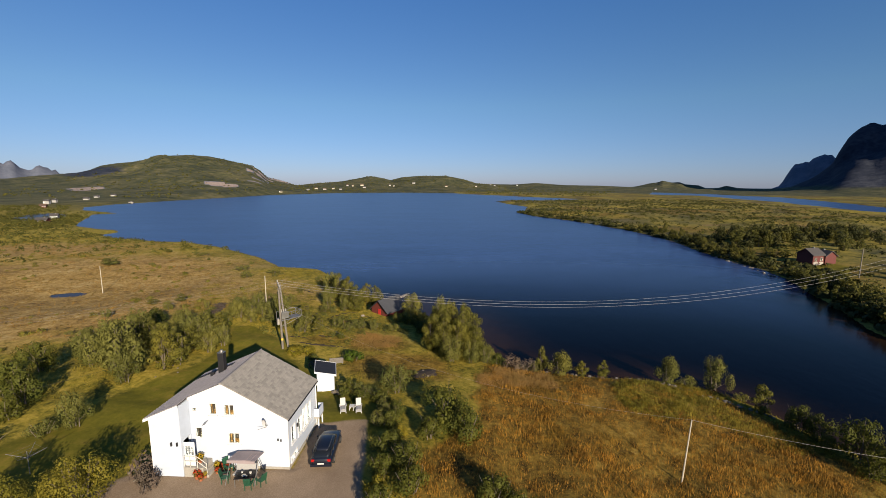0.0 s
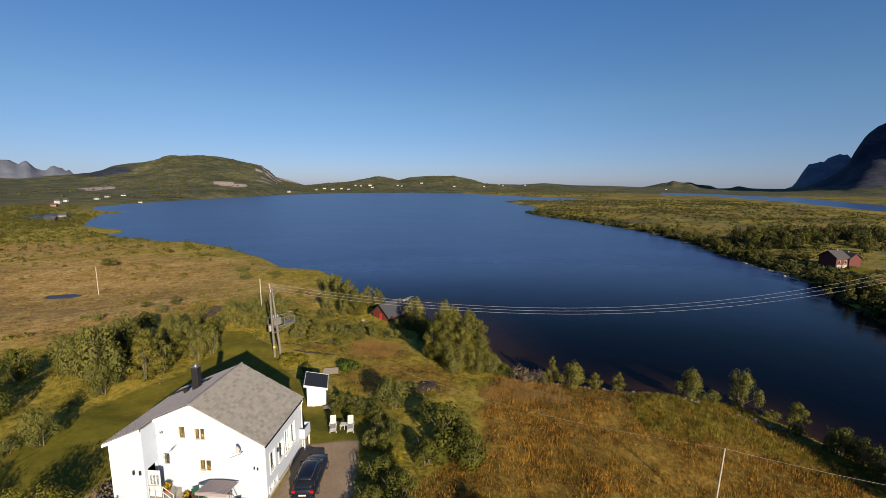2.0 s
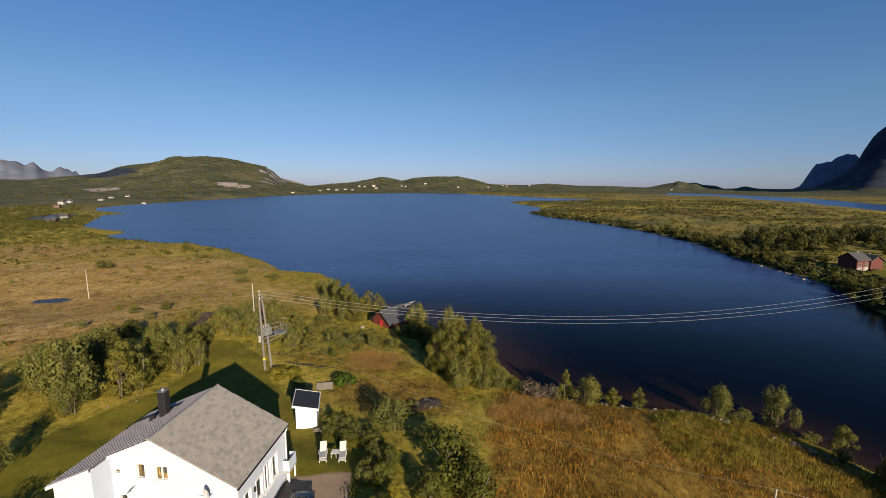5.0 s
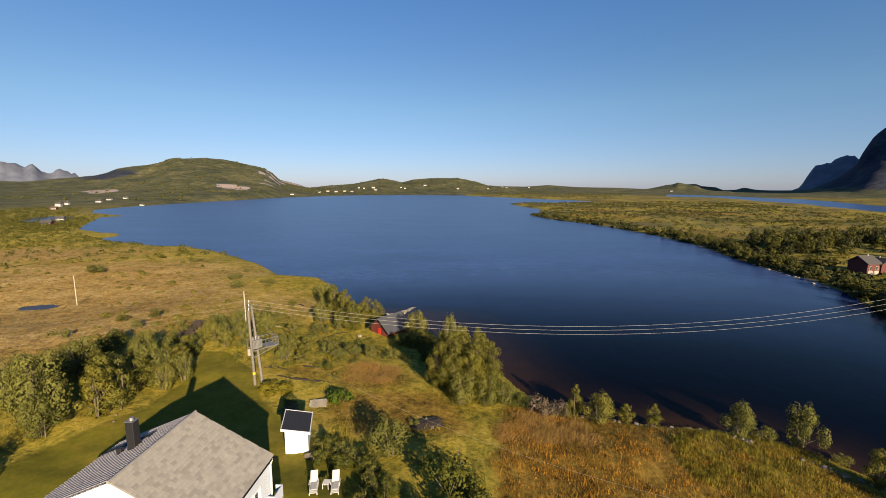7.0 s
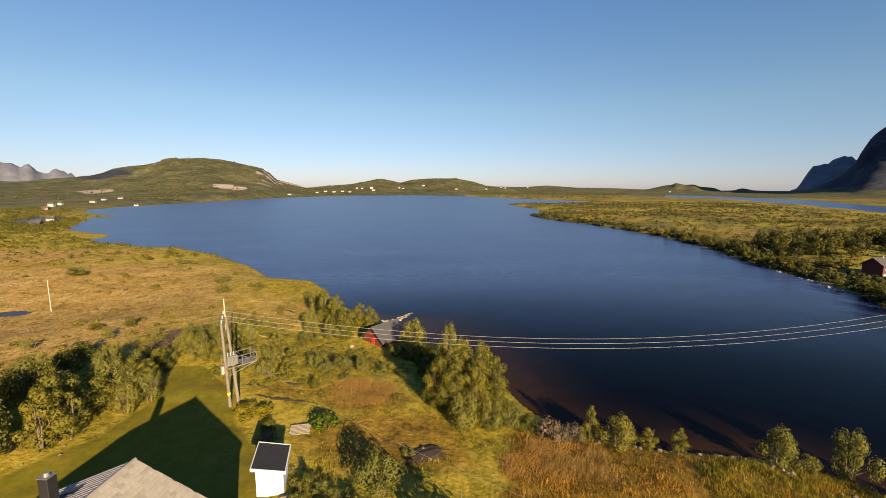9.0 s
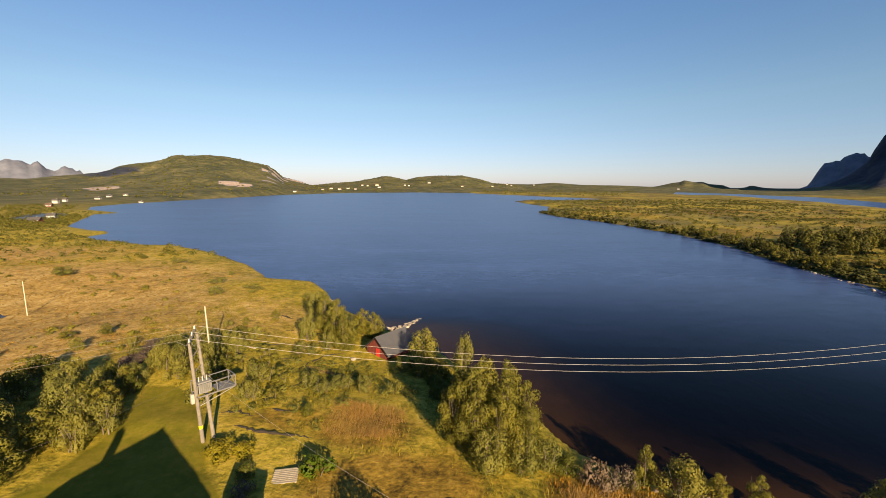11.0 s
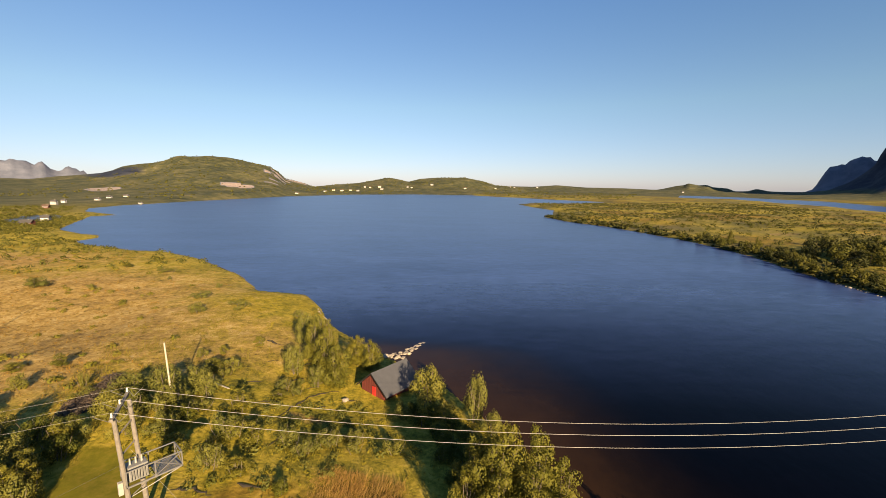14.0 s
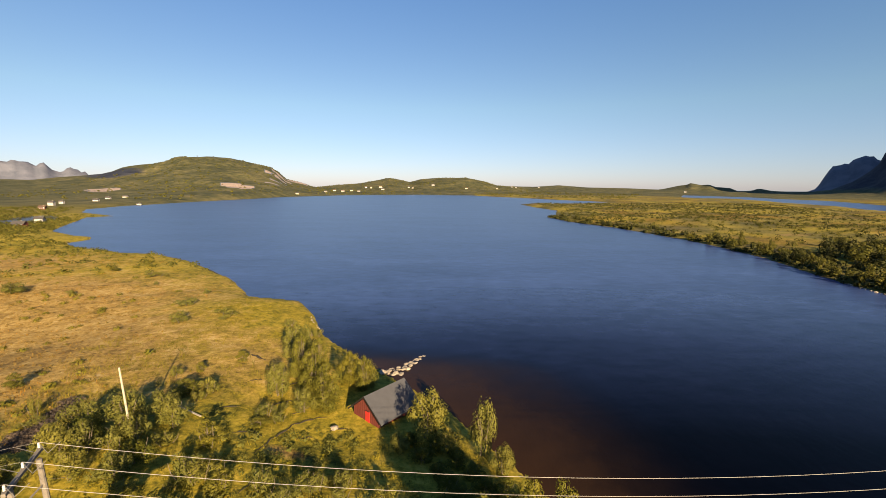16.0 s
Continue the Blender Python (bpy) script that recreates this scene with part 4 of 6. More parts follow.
M_BLACK = plain("black_gloss", (0.0076, 0.0076, 0.0089), 0.25)
M_PLASTIC = plain("white_plastic", (0.4677, 0.4614, 0.4298), 0.5, vary=0.08)
M_CUSHION = plain("grey_cushion", (0.2654, 0.2654, 0.2654), 0.9, vary=0.15, scale=9.0)
M_CONCRETE = plain("concrete", (0.2528, 0.2402, 0.2149), 0.9, vary=0.2, scale=4.0, bumps=0.3)
M_TERRA = plain("terracotta", (0.2275, 0.0758, 0.0316), 0.8, vary=0.2)
M_PETAL_RED = leafy("red_petals", (0.1896, 0.0126, 0.0104), (0.3476, 0.0632, 0.0209), 0.2)
M_PETAL_YELLOW = leafy("yellow_petals", (0.2528, 0.1643, 0.0139), (0.3918, 0.2844, 0.0348), 0.2)

HOUSE = pose(-11.64, 30.94, 4.56, 0, 0, -3)
RIDGE_X, RIDGE_Z, PITCH, PITCH_L = -4.92, 7.16, 0.55, 0.44          # the slope over the wing is flatter


def roof_z(px):
    return RIDGE_Z - abs(px - RIDGE_X) * (PITCH if px > RIDGE_X else PITCH_L)


def wall_panel(bm, u0, u1, top, holes, turn):
    """A wall 0.2 thick along u with real openings. holes: u0, u1, z0, z1. turn maps (u, inset, z) to the house."""
    cuts = sorted({u0, u1, *(h[0] for h in holes), *(h[1] for h in holes), *([RIDGE_X] if turn == "front" and u0 < RIDGE_X < u1 else [])})
    for a, b2 in zip(cuts, cuts[1:]):
        mid = (a + b2) / 2
        spans, low = [], 0.0
        for h in sorted((h for h in holes if h[0] < mid < h[1]), key=lambda h: h[2]):
            spans.append((low, low, h[2], h[2]))
            low = h[3]
        spans.append((low, low, top(b2), top(a)))
        for za, zb, zc, zd in spans:
            ring = [(a, za), (b2, zb), (b2, zc), (a, zd)]
            lay = []
            for inset in (0.0, 0.2):
                for u, zz in ring:
                    lay.append(bm.verts.new(place_wall(turn, u, inset, zz)))
            bm.faces.new(lay[:4])
            bm.faces.new(lay[4:][::-1])
            for k in range(4):
                bm.faces.new((lay[k], lay[4 + k], lay[4 + (k + 1) % 4], lay[(k + 1) % 4]))


def place_wall(turn, u, inset, zz):
    if turn == "front":
        return (u, inset, zz)
    if turn == "ext":
        return (u, -1.28 + inset, zz)
    if turn == "right":
        return (0.0 - inset, u, zz)
    if turn == "extside":
        return (-7.7 - inset, u, zz)
    if turn == "left":
        return (-10.05 + inset, u, zz)
    return (u, 6.4 - inset, zz)


def window(parent, turn, u0, u1, z0, z1, bars=0, back=None):
    """A framed window set into its opening: frame, panes, sill, and what hangs behind the glass."""
    root = new("window")
    root.parent = parent
    fr = bmesh.new()

    def slab(bm, a, b2, c, d2, i0, i1):
        pts = [place_wall(turn, u, i, zz) for zz in (c, d2) for u, i in ((a, i0), (b2, i0), (b2, i1), (a, i1))]
        vs2 = [bm.verts.new(p) for p in pts]
        for f in ((3, 2, 1, 0), (4, 5, 6, 7), (0, 1, 5, 4), (1, 2, 6, 5), (2, 3, 7, 6), (3, 0, 4, 7)):
            bm.faces.new([vs2[i] for i in f])

    w = 0.055
    slab(fr, u0 - w, u0 + 0.035, z0 - w, z1 + w, -0.035, 0.12)
    slab(fr, u1 - 0.035, u1 + w, z0 - w, z1 + w, -0.035, 0.12)
    slab(fr, u0 + 0.035, u1 - 0.035, z1 - 0.035, z1 + w, -0.035, 0.12)
    slab(fr, u0 + 0.035, u1 - 0.035, z0 - w, z0 + 0.035, -0.035, 0.12)
    for k in range(bars):
        c = u0 + (u1 - u0) * (k + 1) / (bars + 1)
        slab(fr, c - 0.025, c + 0.025, z0 + 0.05, z1 - 0.05, 0.0, 0.1)
    part("frame", fr, M_TRIM, root)
    si = bmesh.new()
    slab(si, u0 - 0.12, u1 + 0.12, z0 - w - 0.04, z0 - w, -0.1, 0.1)
    part("sill", si, M_TRIM, root)
    pa = bmesh.new()
    slab(pa, u0 + 0.03, u1 - 0.03, z0 + 0.03, z1 - 0.03, 0.06, 0.07)
    pane = part("pane", pa, M_GLASS, root)
    pane.visible_shadow = False
    sh = bmesh.new()
    slab(sh, u0 - 0.02, u1 + 0.02, z0 - 0.02, z1 + 0.02, 0.205, 0.22)
    part("blind", sh, M_ROOM, root, "dark blind behind the glass")
    if back:
        cu = bmesh.new()
        slab(cu, u0 + 0.08, u0 + 0.07 + (u1 - u0) * 0.16, z0 + 0.05, z0 + (z1 - z0) * 0.8, 0.14, 0.17)
        slab(cu, u1 - (u1 - u0) * 0.5, u1 - 0.12, z0 + 0.05, z0 + (z1 - z0) * 0.38, 0.16, 0.19)
        part("curtain", cu, back, root, "coloured curtain behind the glass")
    return root


house = thing("house", HOUSE, "white timber house with grey tiled gable roof and open door", "house")
FRONT_HOLES = [(-6.1, -5.55, 4.45, 5.4), (-4.95, -4.15, 4.4, 5.3), (-7.5, -7.1, 4.7, 5.0), (-7.35, -6.8, 2.45, 3.35), (-4.75, -3.85, 2.05, 2.95)]
RIGHT_HOLES = [(0.65, 1.4, 1.7, 3.15), (2.0, 2.8, 1.6, 3.05), (3.1, 4.0, 1.4, 3.3), (4.2, 4.95, 1.5, 3.2), (1.0, 1.6, 0.35, 0.8), (0.35, 0.8, 0.35, 0.8)]
bm = bmesh.new()
wall_panel(bm, -7.7, 0.0, lambda u: roof_z(u) - 0.12, FRONT_HOLES, "front")
part("wall", bm, M_WHITE, house)
bm = bmesh.new()
wall_panel(bm, 0.2, 6.2, lambda u: roof_z(-0.1) - 0.14, RIGHT_HOLES, "right")
part("wall", bm, M_WHITE, house)
bm = bmesh.new()
wall_panel(bm, -10.05, -7.7, lambda u: roof_z(u) - 0.12, [], "ext")
part("wall", bm, M_WHITE, house)
bm = bmesh.new()
wall_panel(bm, -1.08, 0.0, lambda u: roof_z(-7.9) - 0.12, [(-1.0, -0.12, 0.75, 2.8)], "extside")
part("wall", bm, M_WHITE, house)
bm = bmesh.new()
wall_panel(bm, -1.08, 6.2, lambda u: roof_z(-10.05) - 0.13, [], "left")
part("wall", bm, M_WHITE, house)
bm = bmesh.new()
for a, b2 in ((-10.05, RIDGE_X), (RIDGE_X, 0.0)):
    ring = [(a, 0), (b2, 0), (b2, roof_z(b2) - 0.12), (a, roof_z(a) - 0.12)]
    vs = [bm.verts.new((u, yy, zz)) for yy in (6.2, 6.4) for u, zz in ring]
    bm.faces.new(vs[:4])
    bm.faces.new(vs[4:][::-1])
    for k in range(4):
        bm.faces.new((vs[k], vs[4 + k], vs[4 + (k + 1) % 4], vs[(k + 1) % 4]))
part("wall", bm, M_WHITE, house)
bm = bmesh.new()
box(bm, -9.8, -0.2, 0.2, 6.2, 1.0, 1.15)
box(bm, -9.5, -0.2, 0.2, 6.2, 3.9, 4.02)
part("floor_slab", bm, M_ROOM, house)
# horizontal boards on the walls
bm = bmesh.new()
for k in range(22):
    zz = 0.9 + k * 0.15
    if zz < roof_z(0) - 0.2:
        box(bm, 0.001, 0.014, 4.9, 6.38, zz, zz + 0.012)
part("cladding_edge", bm, M_TRIM, house)
bm = bmesh.new()
box(bm, -7.69, 0.03, -0.03, 0.0, -0.3, 0.16)
box(bm, 0.0, 0.03, -0.03, 6.4, -0.3, 0.3)
part("plinth", bm, M_CONCRETE, house, "pale concrete plinth")
# corner boards and barge boards
for px, py in ((-0.06, -0.025), (-0.06, 6.36), (-10.07, -1.305)):
    bm = bmesh.new()
    box(bm, px, px + 0.09, py, py + 0.09, 0.16, roof_z(px) - 0.15)
    part("corner_board", bm, M_TRIM, house)
FRONT_Y, WING_Y, BACK_Y, EAVE_R, EAVE_L = -0.35, -1.53, 6.5, 0.18, -10.33
WING_X = -7.6
for x0, x1, yy in ((RIDGE_X, EAVE_R, FRONT_Y), (WING_X, RIDGE_X, FRONT_Y), (EAVE_L, WING_X, WING_Y), (RIDGE_X, EAVE_R, BACK_Y - 0.04), (EAVE_L, RIDGE_X, BACK_Y - 0.04)):
    bm = bmesh.new()
    prism(bm, [(x0, roof_z(x0) - 0.24), (x1, roof_z(x1) - 0.24), (x1, roof_z(x1) - 0.02), (x0, roof_z(x0) - 0.02)], yy, yy + 0.04)
    part("barge_board", bm, M_TRIM, house)
bm = bmesh.new()
prism(bm, [(RIDGE_X, RIDGE_Z - 0.1), (EAVE_R, roof_z(EAVE_R) - 0.1), (EAVE_R, roof_z(EAVE_R)), (RIDGE_X, RIDGE_Z)], FRONT_Y + 0.02, BACK_Y - 0.02)
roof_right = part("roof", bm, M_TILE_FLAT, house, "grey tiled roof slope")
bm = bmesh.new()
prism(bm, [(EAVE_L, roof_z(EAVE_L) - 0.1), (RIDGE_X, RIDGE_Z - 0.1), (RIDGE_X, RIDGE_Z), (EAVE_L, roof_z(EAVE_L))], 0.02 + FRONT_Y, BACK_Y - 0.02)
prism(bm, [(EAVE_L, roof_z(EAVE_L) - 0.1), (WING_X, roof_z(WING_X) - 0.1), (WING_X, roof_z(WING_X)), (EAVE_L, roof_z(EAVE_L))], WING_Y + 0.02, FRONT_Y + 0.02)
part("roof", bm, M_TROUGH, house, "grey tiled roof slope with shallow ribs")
bm = bmesh.new()
# raised ribs of the sheet tiles on this slope
for k in range(18):
    x0 = EAVE_L + 0.1 + k * 0.34
    if x0 > RIDGE_X - 0.25:
        break
    y0 = WING_Y + 0.03 if x0 < WING_X - 0.25 else FRONT_Y + 0.03
    prism(bm, [(x0, roof_z(x0) - 0.01), (x0 + 0.2, roof_z(x0 + 0.2) - 0.01), (x0 + 0.2, roof_z(x0 + 0.2) + 0.012), (x0, roof_z(x0) + 0.02)], y0, BACK_Y - 0.03)
for k in range(29):
    y0 = WING_Y + 0.06 + k * 0.275
    x1 = RIDGE_X - 0.05 if y0 > FRONT_Y else WING_X - 0.02
    prism(bm, [(EAVE_L + 0.02, roof_z(EAVE_L + 0.02)), (x1, roof_z(x1) - 0.01), (x1, roof_z(x1) + 0.04), (EAVE_L + 0.02, roof_z(EAVE_L + 0.02) + 0.045)], y0, y0 + 0.13)
tagged(part("roof_ribs", bm, M_RIB, house, "raised ribs of the roof sheets"), kind="stuff")
bm = bmesh.new()
tube(bm, (RIDGE_X, FRONT_Y, RIDGE_Z + 0.01), (RIDGE_X, BACK_Y, RIDGE_Z + 0.01), 0.09, 0.09, 8)
part("ridge_cap", bm, M_TILE_FLAT, house)
bm = bmesh.new()
for k in range(8):
    a0 = math.pi + k * math.pi / 8
    a1 = a0 + math.pi / 8
    for r0 in (0.07,):
        p = [(EAVE_R + 0.07 + r0 * math.cos(a), yy, roof_z(EAVE_R) - 0.04 + r0 * math.sin(a)) for yy in (FRONT_Y, BACK_Y) for a in (a0, a1)]
        vs = [bm.verts.new(q) for q in p]
        bm.faces.new((vs[0], vs[1], vs[3], vs[2]))
part("gutter", bm, M_DARK, house, "black eaves gutter")
bm = bmesh.new()
chain(bm, [(EAVE_R + 0.05, BACK_Y - 0.25, roof_z(EAVE_R) - 0.1), (0.12, BACK_Y - 0.4, roof_z(0) - 0.6), (0.12, BACK_Y - 0.4, 0.1)], [0.05, 0.05, 0.05])
part("downpipe", bm, M_TRIM, house)
# chimney and roof hatch
bm = bmesh.new()
box(bm, -7.45, -6.95, 3.75, 4.25, roof_z(-7.2) - 0.8, roof_z(-7.2) + 1.72)
chimney = part("chimney", bm, M_DARK, house, "dark sheet-clad chimney", bevel=0.02)
bm = bmesh.new()
box(bm, -7.47, -6.93, 3.73, 4.27, roof_z(-7.2) + 1.72, roof_z(-7.2) + 1.75)
tube(bm, (-7.2, 4.0, roof_z(-7.2) + 1.75), (-7.2, 4.0, roof_z(-7.2) + 1.93), 0.15, 0.12, 12)
part("cowl", bm, M_STEEL, chimney, "bright metal chimney cowl")
bm = bmesh.new()
box(bm, -8.2, -7.9, 3.75, 4.05, roof_z(-8.2) - 0.05, roof_z(-8.0) + 0.32)
part("roof_vent", bm, M_DARK, house, bevel=0.03)
bm = bmesh.new()
for k in range(10):
    x0 = -10.15 + k * 0.36
    box(bm, x0, x0 + 0.06, 4.8, 5.25, roof_z(x0) + 0.05, roof_z(x0) + 0.1)
for yy in (4.8, 5.2):
    tube(bm, (-10.2, yy, roof_z(-10.2) + 0.08), (-6.75, yy, roof_z(-6.75) + 0.08), 0.025, 0.025, 6)
part("roof_ladder", bm, M_DARK, house, "dark ladder lying on the roof slope")
# windows
for k, h in enumerate(FRONT_HOLES):
    window(house, "front", *h, bars=1 if k in (1, 4) else 0, back=(M_CURTAIN if k in (0, 1, 4) else M_SHADOW_FLOWER))
for k, h in enumerate(RIGHT_HOLES):
    window(house, "right", *h, bars=1 if k == 2 else 0, back=None)
# open door on the porch side
bm = bmesh.new()
box(bm, -7.68, -6.85, -1.06, -1.01, 0.78, 2.72)
door = part("door", bm, M_TRIM, house, "white front door standing open", bevel=0.012)
for k in range(3):
    bm = bmesh.new()
    box(bm, -7.55 + 0.22 * k, -7.39 + 0.22 * k, -1.075, -0.995, 1.7, 2.4)
    part("pane", bm, M_GLASS, door)
bm = bmesh.new()
tube(bm, (-6.95, -1.1, 1.75), (-7.08, -1.1, 1.75), 0.018, 0.018, 6)
part("handle", bm, M_STEEL, door)
bm = bmesh.new()
for k in range(4):
    box(bm, -7.68, -6.6 + 0.28 * (3 - k) * 0.5, -1.25, -0.02, -0.2, 0.19 * (4 - k)) if k == 0 else box(bm, -6.6 + 0.0 + 0.28 * (k - 1), -6.6 + 0.28 * k, -1.25, -0.04, -0.2, 0.19 * (4 - k))
part("entrance_steps", bm, M_CONCRETE, house, "grey concrete entrance steps")
bm = bmesh.new()
for px, pz in ((-7.62, 0.76), (-7.2, 0.76), (-6.62, 0.76), (-5.9, 0.2)):
    tube(bm, (px, -1.22, pz - 0.3), (px, -1.22, pz + 0.9), 0.022, 0.022, 6)
for dz in (0.9, 0.5):
    chain(bm, [(-7.62, -1.22, 0.76 + dz), (-6.62, -1.22, 0.76 + dz), (-5.9, -1.22, 0.2 + dz)], [0.02, 0.02, 0.02], 6)
part("railing", bm, M_PLASTIC, house, "white tubular stair railing")
# satellite dish, aerial arm, lamps and number plate bars on the front
bm = bmesh.new()
rings = []
for k in range(5):
    rr = 0.42 * k / 4
    rings.append([bm.verts.new((-1.55 + rr * math.cos(a) * 0.4, -0.42 - rr * 0.3 * math.sin(a) + 0.25 * (rr / 0.42) ** 2 * -0.5, 4.1 + rr * math.sin(a))) for a in [j * math.pi / 8 for j in range(16)]])
for ra, rb in zip(rings[1:], rings[2:]):
    for j in range(16):
        bm.faces.new((ra[j], ra[(j + 1) % 16], rb[(j + 1) % 16], rb[j]))
bm.faces.new(rings[1])
dish = part("satellite_dish", bm, plain("grey_dish", (0.33, 0.34, 0.36), 0.5), house, "pale grey satellite dish")
bm = bmesh.new()
chain(bm, [(-1.55, 0.0, 3.7), (-1.55, -0.35, 3.75), (-1.55, -0.4, 4.05)], [0.03, 0.03, 0.03], 6)
chain(bm, [(-1.55, -0.4, 3.75), (-1.9, -0.95, 3.85)], [0.015, 0.015], 6)
part("bracket", bm, M_STEEL, dish)
bm = bmesh.new()
chain(bm, [(-6.6, 0.0, 3.55), (-6.5, -0.3, 3.75), (-6.2, -0.5, 3.95)], [0.025, 0.02, 0.02], 6)
for k in range(4):
    tube(bm, (-6.5 + 0.09 * k, -0.5, 3.72 + 0.07 * k), (-6.42 + 0.09 * k, -0.2, 3.92 + 0.05 * k), 0.012, 0.012, 5)
part("aerial", bm, M_STEEL, house, "small wall-mounted aerial")
for px, pz, w2 in ((-1.1, 2.4, 0.16), (-0.85, 2.38, 0.1), (-0.62, 2.33, 0.1)):
    bm = bmesh.new()
    box(bm, px, px + w2, -0.06, -0.003, pz, pz + 0.2)
    part("wall_box", bm, M_DARK if w2 < 0.12 else M_TRIM, house, bevel=0.01)
for px, py in ((-8.5, -1.28), (-8.05, -1.28)):
    bm = bmesh.new()
    box(bm, px, px + 0.12, py - 0.12, py - 0.003, 2.55, 2.85)
    part("wall_lamp", bm, M_DARK, house, "dark outdoor wall lamp", bevel=0.02)
bm = bmesh.new()
box(bm, 0.003, 0.12, 1.68, 1.82, 2.55, 2.85)
part("wall_lamp", bm, M_DARK, house, "dark outdoor wall lamp", bevel=0.02)
# balcony at the back corner
balc = new("balcony")
balc.parent = house
bm = bmesh.new()
box(bm, 0.02, 0.5, 5.7, 6.9, 0.95, 1.1)
part("deck", bm, M_CONCRETE, balc)
for args in ((0.44, 0.5, 5.7, 6.9, 1.1, 1.9), (0.02, 0.44, 6.84, 6.9, 1.1, 1.9), (0.02, 0.44, 5.7, 5.76, 1.1, 1.9)):
    bm = bmesh.new()
    box(bm, *args)
    part("side_panel", bm, M_WHITE, balc)
for px, py in ((0.4, 5.8), (0.4, 6.8)):
    bm = bmesh.new()
    box(bm, px - 0.05, px + 0.05, py - 0.05, py + 0.05, -0.5, 0.95)
    part("post", bm, M_TRIM, balc)


# ---- shed ----
shed = thing("garden_shed", pose(-12.7, 46.0, 4.0, 0, 0, 14) @ Matrix.Diagonal((0.92, 1.42, 1.14, 1)), "small white garden shed with a black felt roof", "shed")
bm = bmesh.new()
prism(bm, [(-1.0, 0), (1.0, 0), (1.0, 1.75), (-1.0, 2.15)], -0.9, 0.9)
part("wall", bm, M_WHITE, shed)
bm = bmesh.new()
prism(bm, [(-1.2, 2.19), (1.2, 1.71), (1.2, 1.79), (-1.2, 2.27)], -1.15, 1.1)
part("roof", bm, M_FELT, shed, "black felt roof")
for ol, y0, y1 in (([(-1.24, 2.12), (1.24, 1.62), (1.24, 1.8), (-1.24, 2.3)], -1.2, -1.15), ([(-1.24, 2.12), (1.24, 1.62), (1.24, 1.8), (-1.24, 2.3)], 1.1, 1.15), ([(-1.26, 2.1), (-1.2, 2.1), (-1.2, 2.31), (-1.26, 2.31)], -1.2, 1.15), ([(1.2, 1.62), (1.26, 1.62), (1.26, 1.82), (1.2, 1.82)], -1.2, 1.15)):
    bm = bmesh.new()
    prism(bm, ol, y0, y1)
    part("fascia", bm, M_TRIM, shed)
bm = bmesh.new()
box(bm, -0.45, 0.35, -0.93, -0.9, 0.05, 1.7)
part("door", bm, M_TRIM, shed, bevel=0.008)


# ---- garden furniture ----
def lounger(m):
    """A reclining sun bed: frame, slatted seat and back with a grey cushion, four legs, arm rests."""
    root = thing("sun_lounger", m, "white plastic sun lounger with a grey cushion", "sun lounger", "sun loungers on the lawn")
    for x0 in (-0.33, 0.27):
        bm2 = bmesh.new()
        box(bm2, x0, x0 + 0.06, -0.95, 0.45, 0.3, 0.37)
        part("side_rail", bm2, M_PLASTIC, root)
    for x0, y0 in ((-0.33, -0.85), (0.27, -0.85), (-0.33, 0.35), (0.27, 0.35)):
        bm2 = bmesh.new()
        box(bm2, x0, x0 + 0.06, y0, y0 + 0.07, 0, 0.3)
        part("leg", bm2, M_PLASTIC, root)
    for k in range(7):
        bm2 = bmesh.new()
        box(bm2, -0.27, 0.27, -0.93 + k * 0.19, -0.80 + k * 0.19, 0.35, 0.38)
        part("slat", bm2, M_PLASTIC, root)
    bm2 = bmesh.new()
    box(bm2, -0.3, 0.3, 0.0, 0.95, 0.0, 0.05, pose(0, 0.4, 0.38, 38, 0, 0))
    part("backrest", bm2, M_PLASTIC, root, bevel=0.015)
    bm2 = bmesh.new()
    box(bm2, -0.24, 0.24, -0.55, 0.4, 0.385, 0.44)
    part("cushion", bm2, M_CUSHION, root, "grey seat cushion", bevel=0.02)
    for x0 in (-0.4, 0.33):
        bm2 = bmesh.new()
        box(bm2, x0, x0 + 0.07, -0.1, 0.5, 0.55, 0.59)
        part("armrest", bm2, M_PLASTIC, root)
    return root


bed = lounger(pose(-9.45, 40.0, ground_at(-9.45, 40.0), 0, 0, 14) @ Matrix.Scale(0.88, 4))
copy_thing(bed, pose(-7.95, 40.3, ground_at(-7.95, 40.3), 0, 0, 11))
tab = thing("side_table", pose(-8.65, 40.4, ground_at(-8.65, 40.4), 0, 0, 0), "small white plastic table between two loungers", "table")
bm = bmesh.new()
box(bm, -0.25, 0.25, -0.3, 0.3, 0.42, 0.46)
part("tabletop", bm, M_PLASTIC, tab, bevel=0.012)
for px, py in ((-0.2, -0.25), (0.2, -0.25), (-0.2, 0.25), (0.2, 0.25)):
    bm = bmesh.new()
    tube(bm, (px, py, 0), (px, py, 0.42), 0.025, 0.025, 6)
    part("leg", bm, M_PLASTIC, tab)

swing = thing("garden_swing", pose(-14.6, 31.0 - 1.2, 4.54, 0, 0, -4), "garden swing seat under a mauve canvas canopy", "swing seat")
bm = bmesh.new()
for k in range(6):
    x0 = -1.05 + k * 0.35
    rise = [0.0, 0.03, 0.05, 0.05, 0.03, 0.0]
    box(bm, x0, x0 + 0.352, -0.75, 0.75, 1.72 + rise[k], 1.76 + rise[k], pose(0, 0, 0, -9, 0, 0))
part("canopy", bm, M_CANVAS, swing, "mauve canvas canopy")
bm = bmesh.new()
box(bm, -1.07, 1.07, -0.79, -0.75, 1.56, 1.76, pose(0, 0, 0, -9, 0, 0))
part("valance", bm, M_CANVAS, swing)
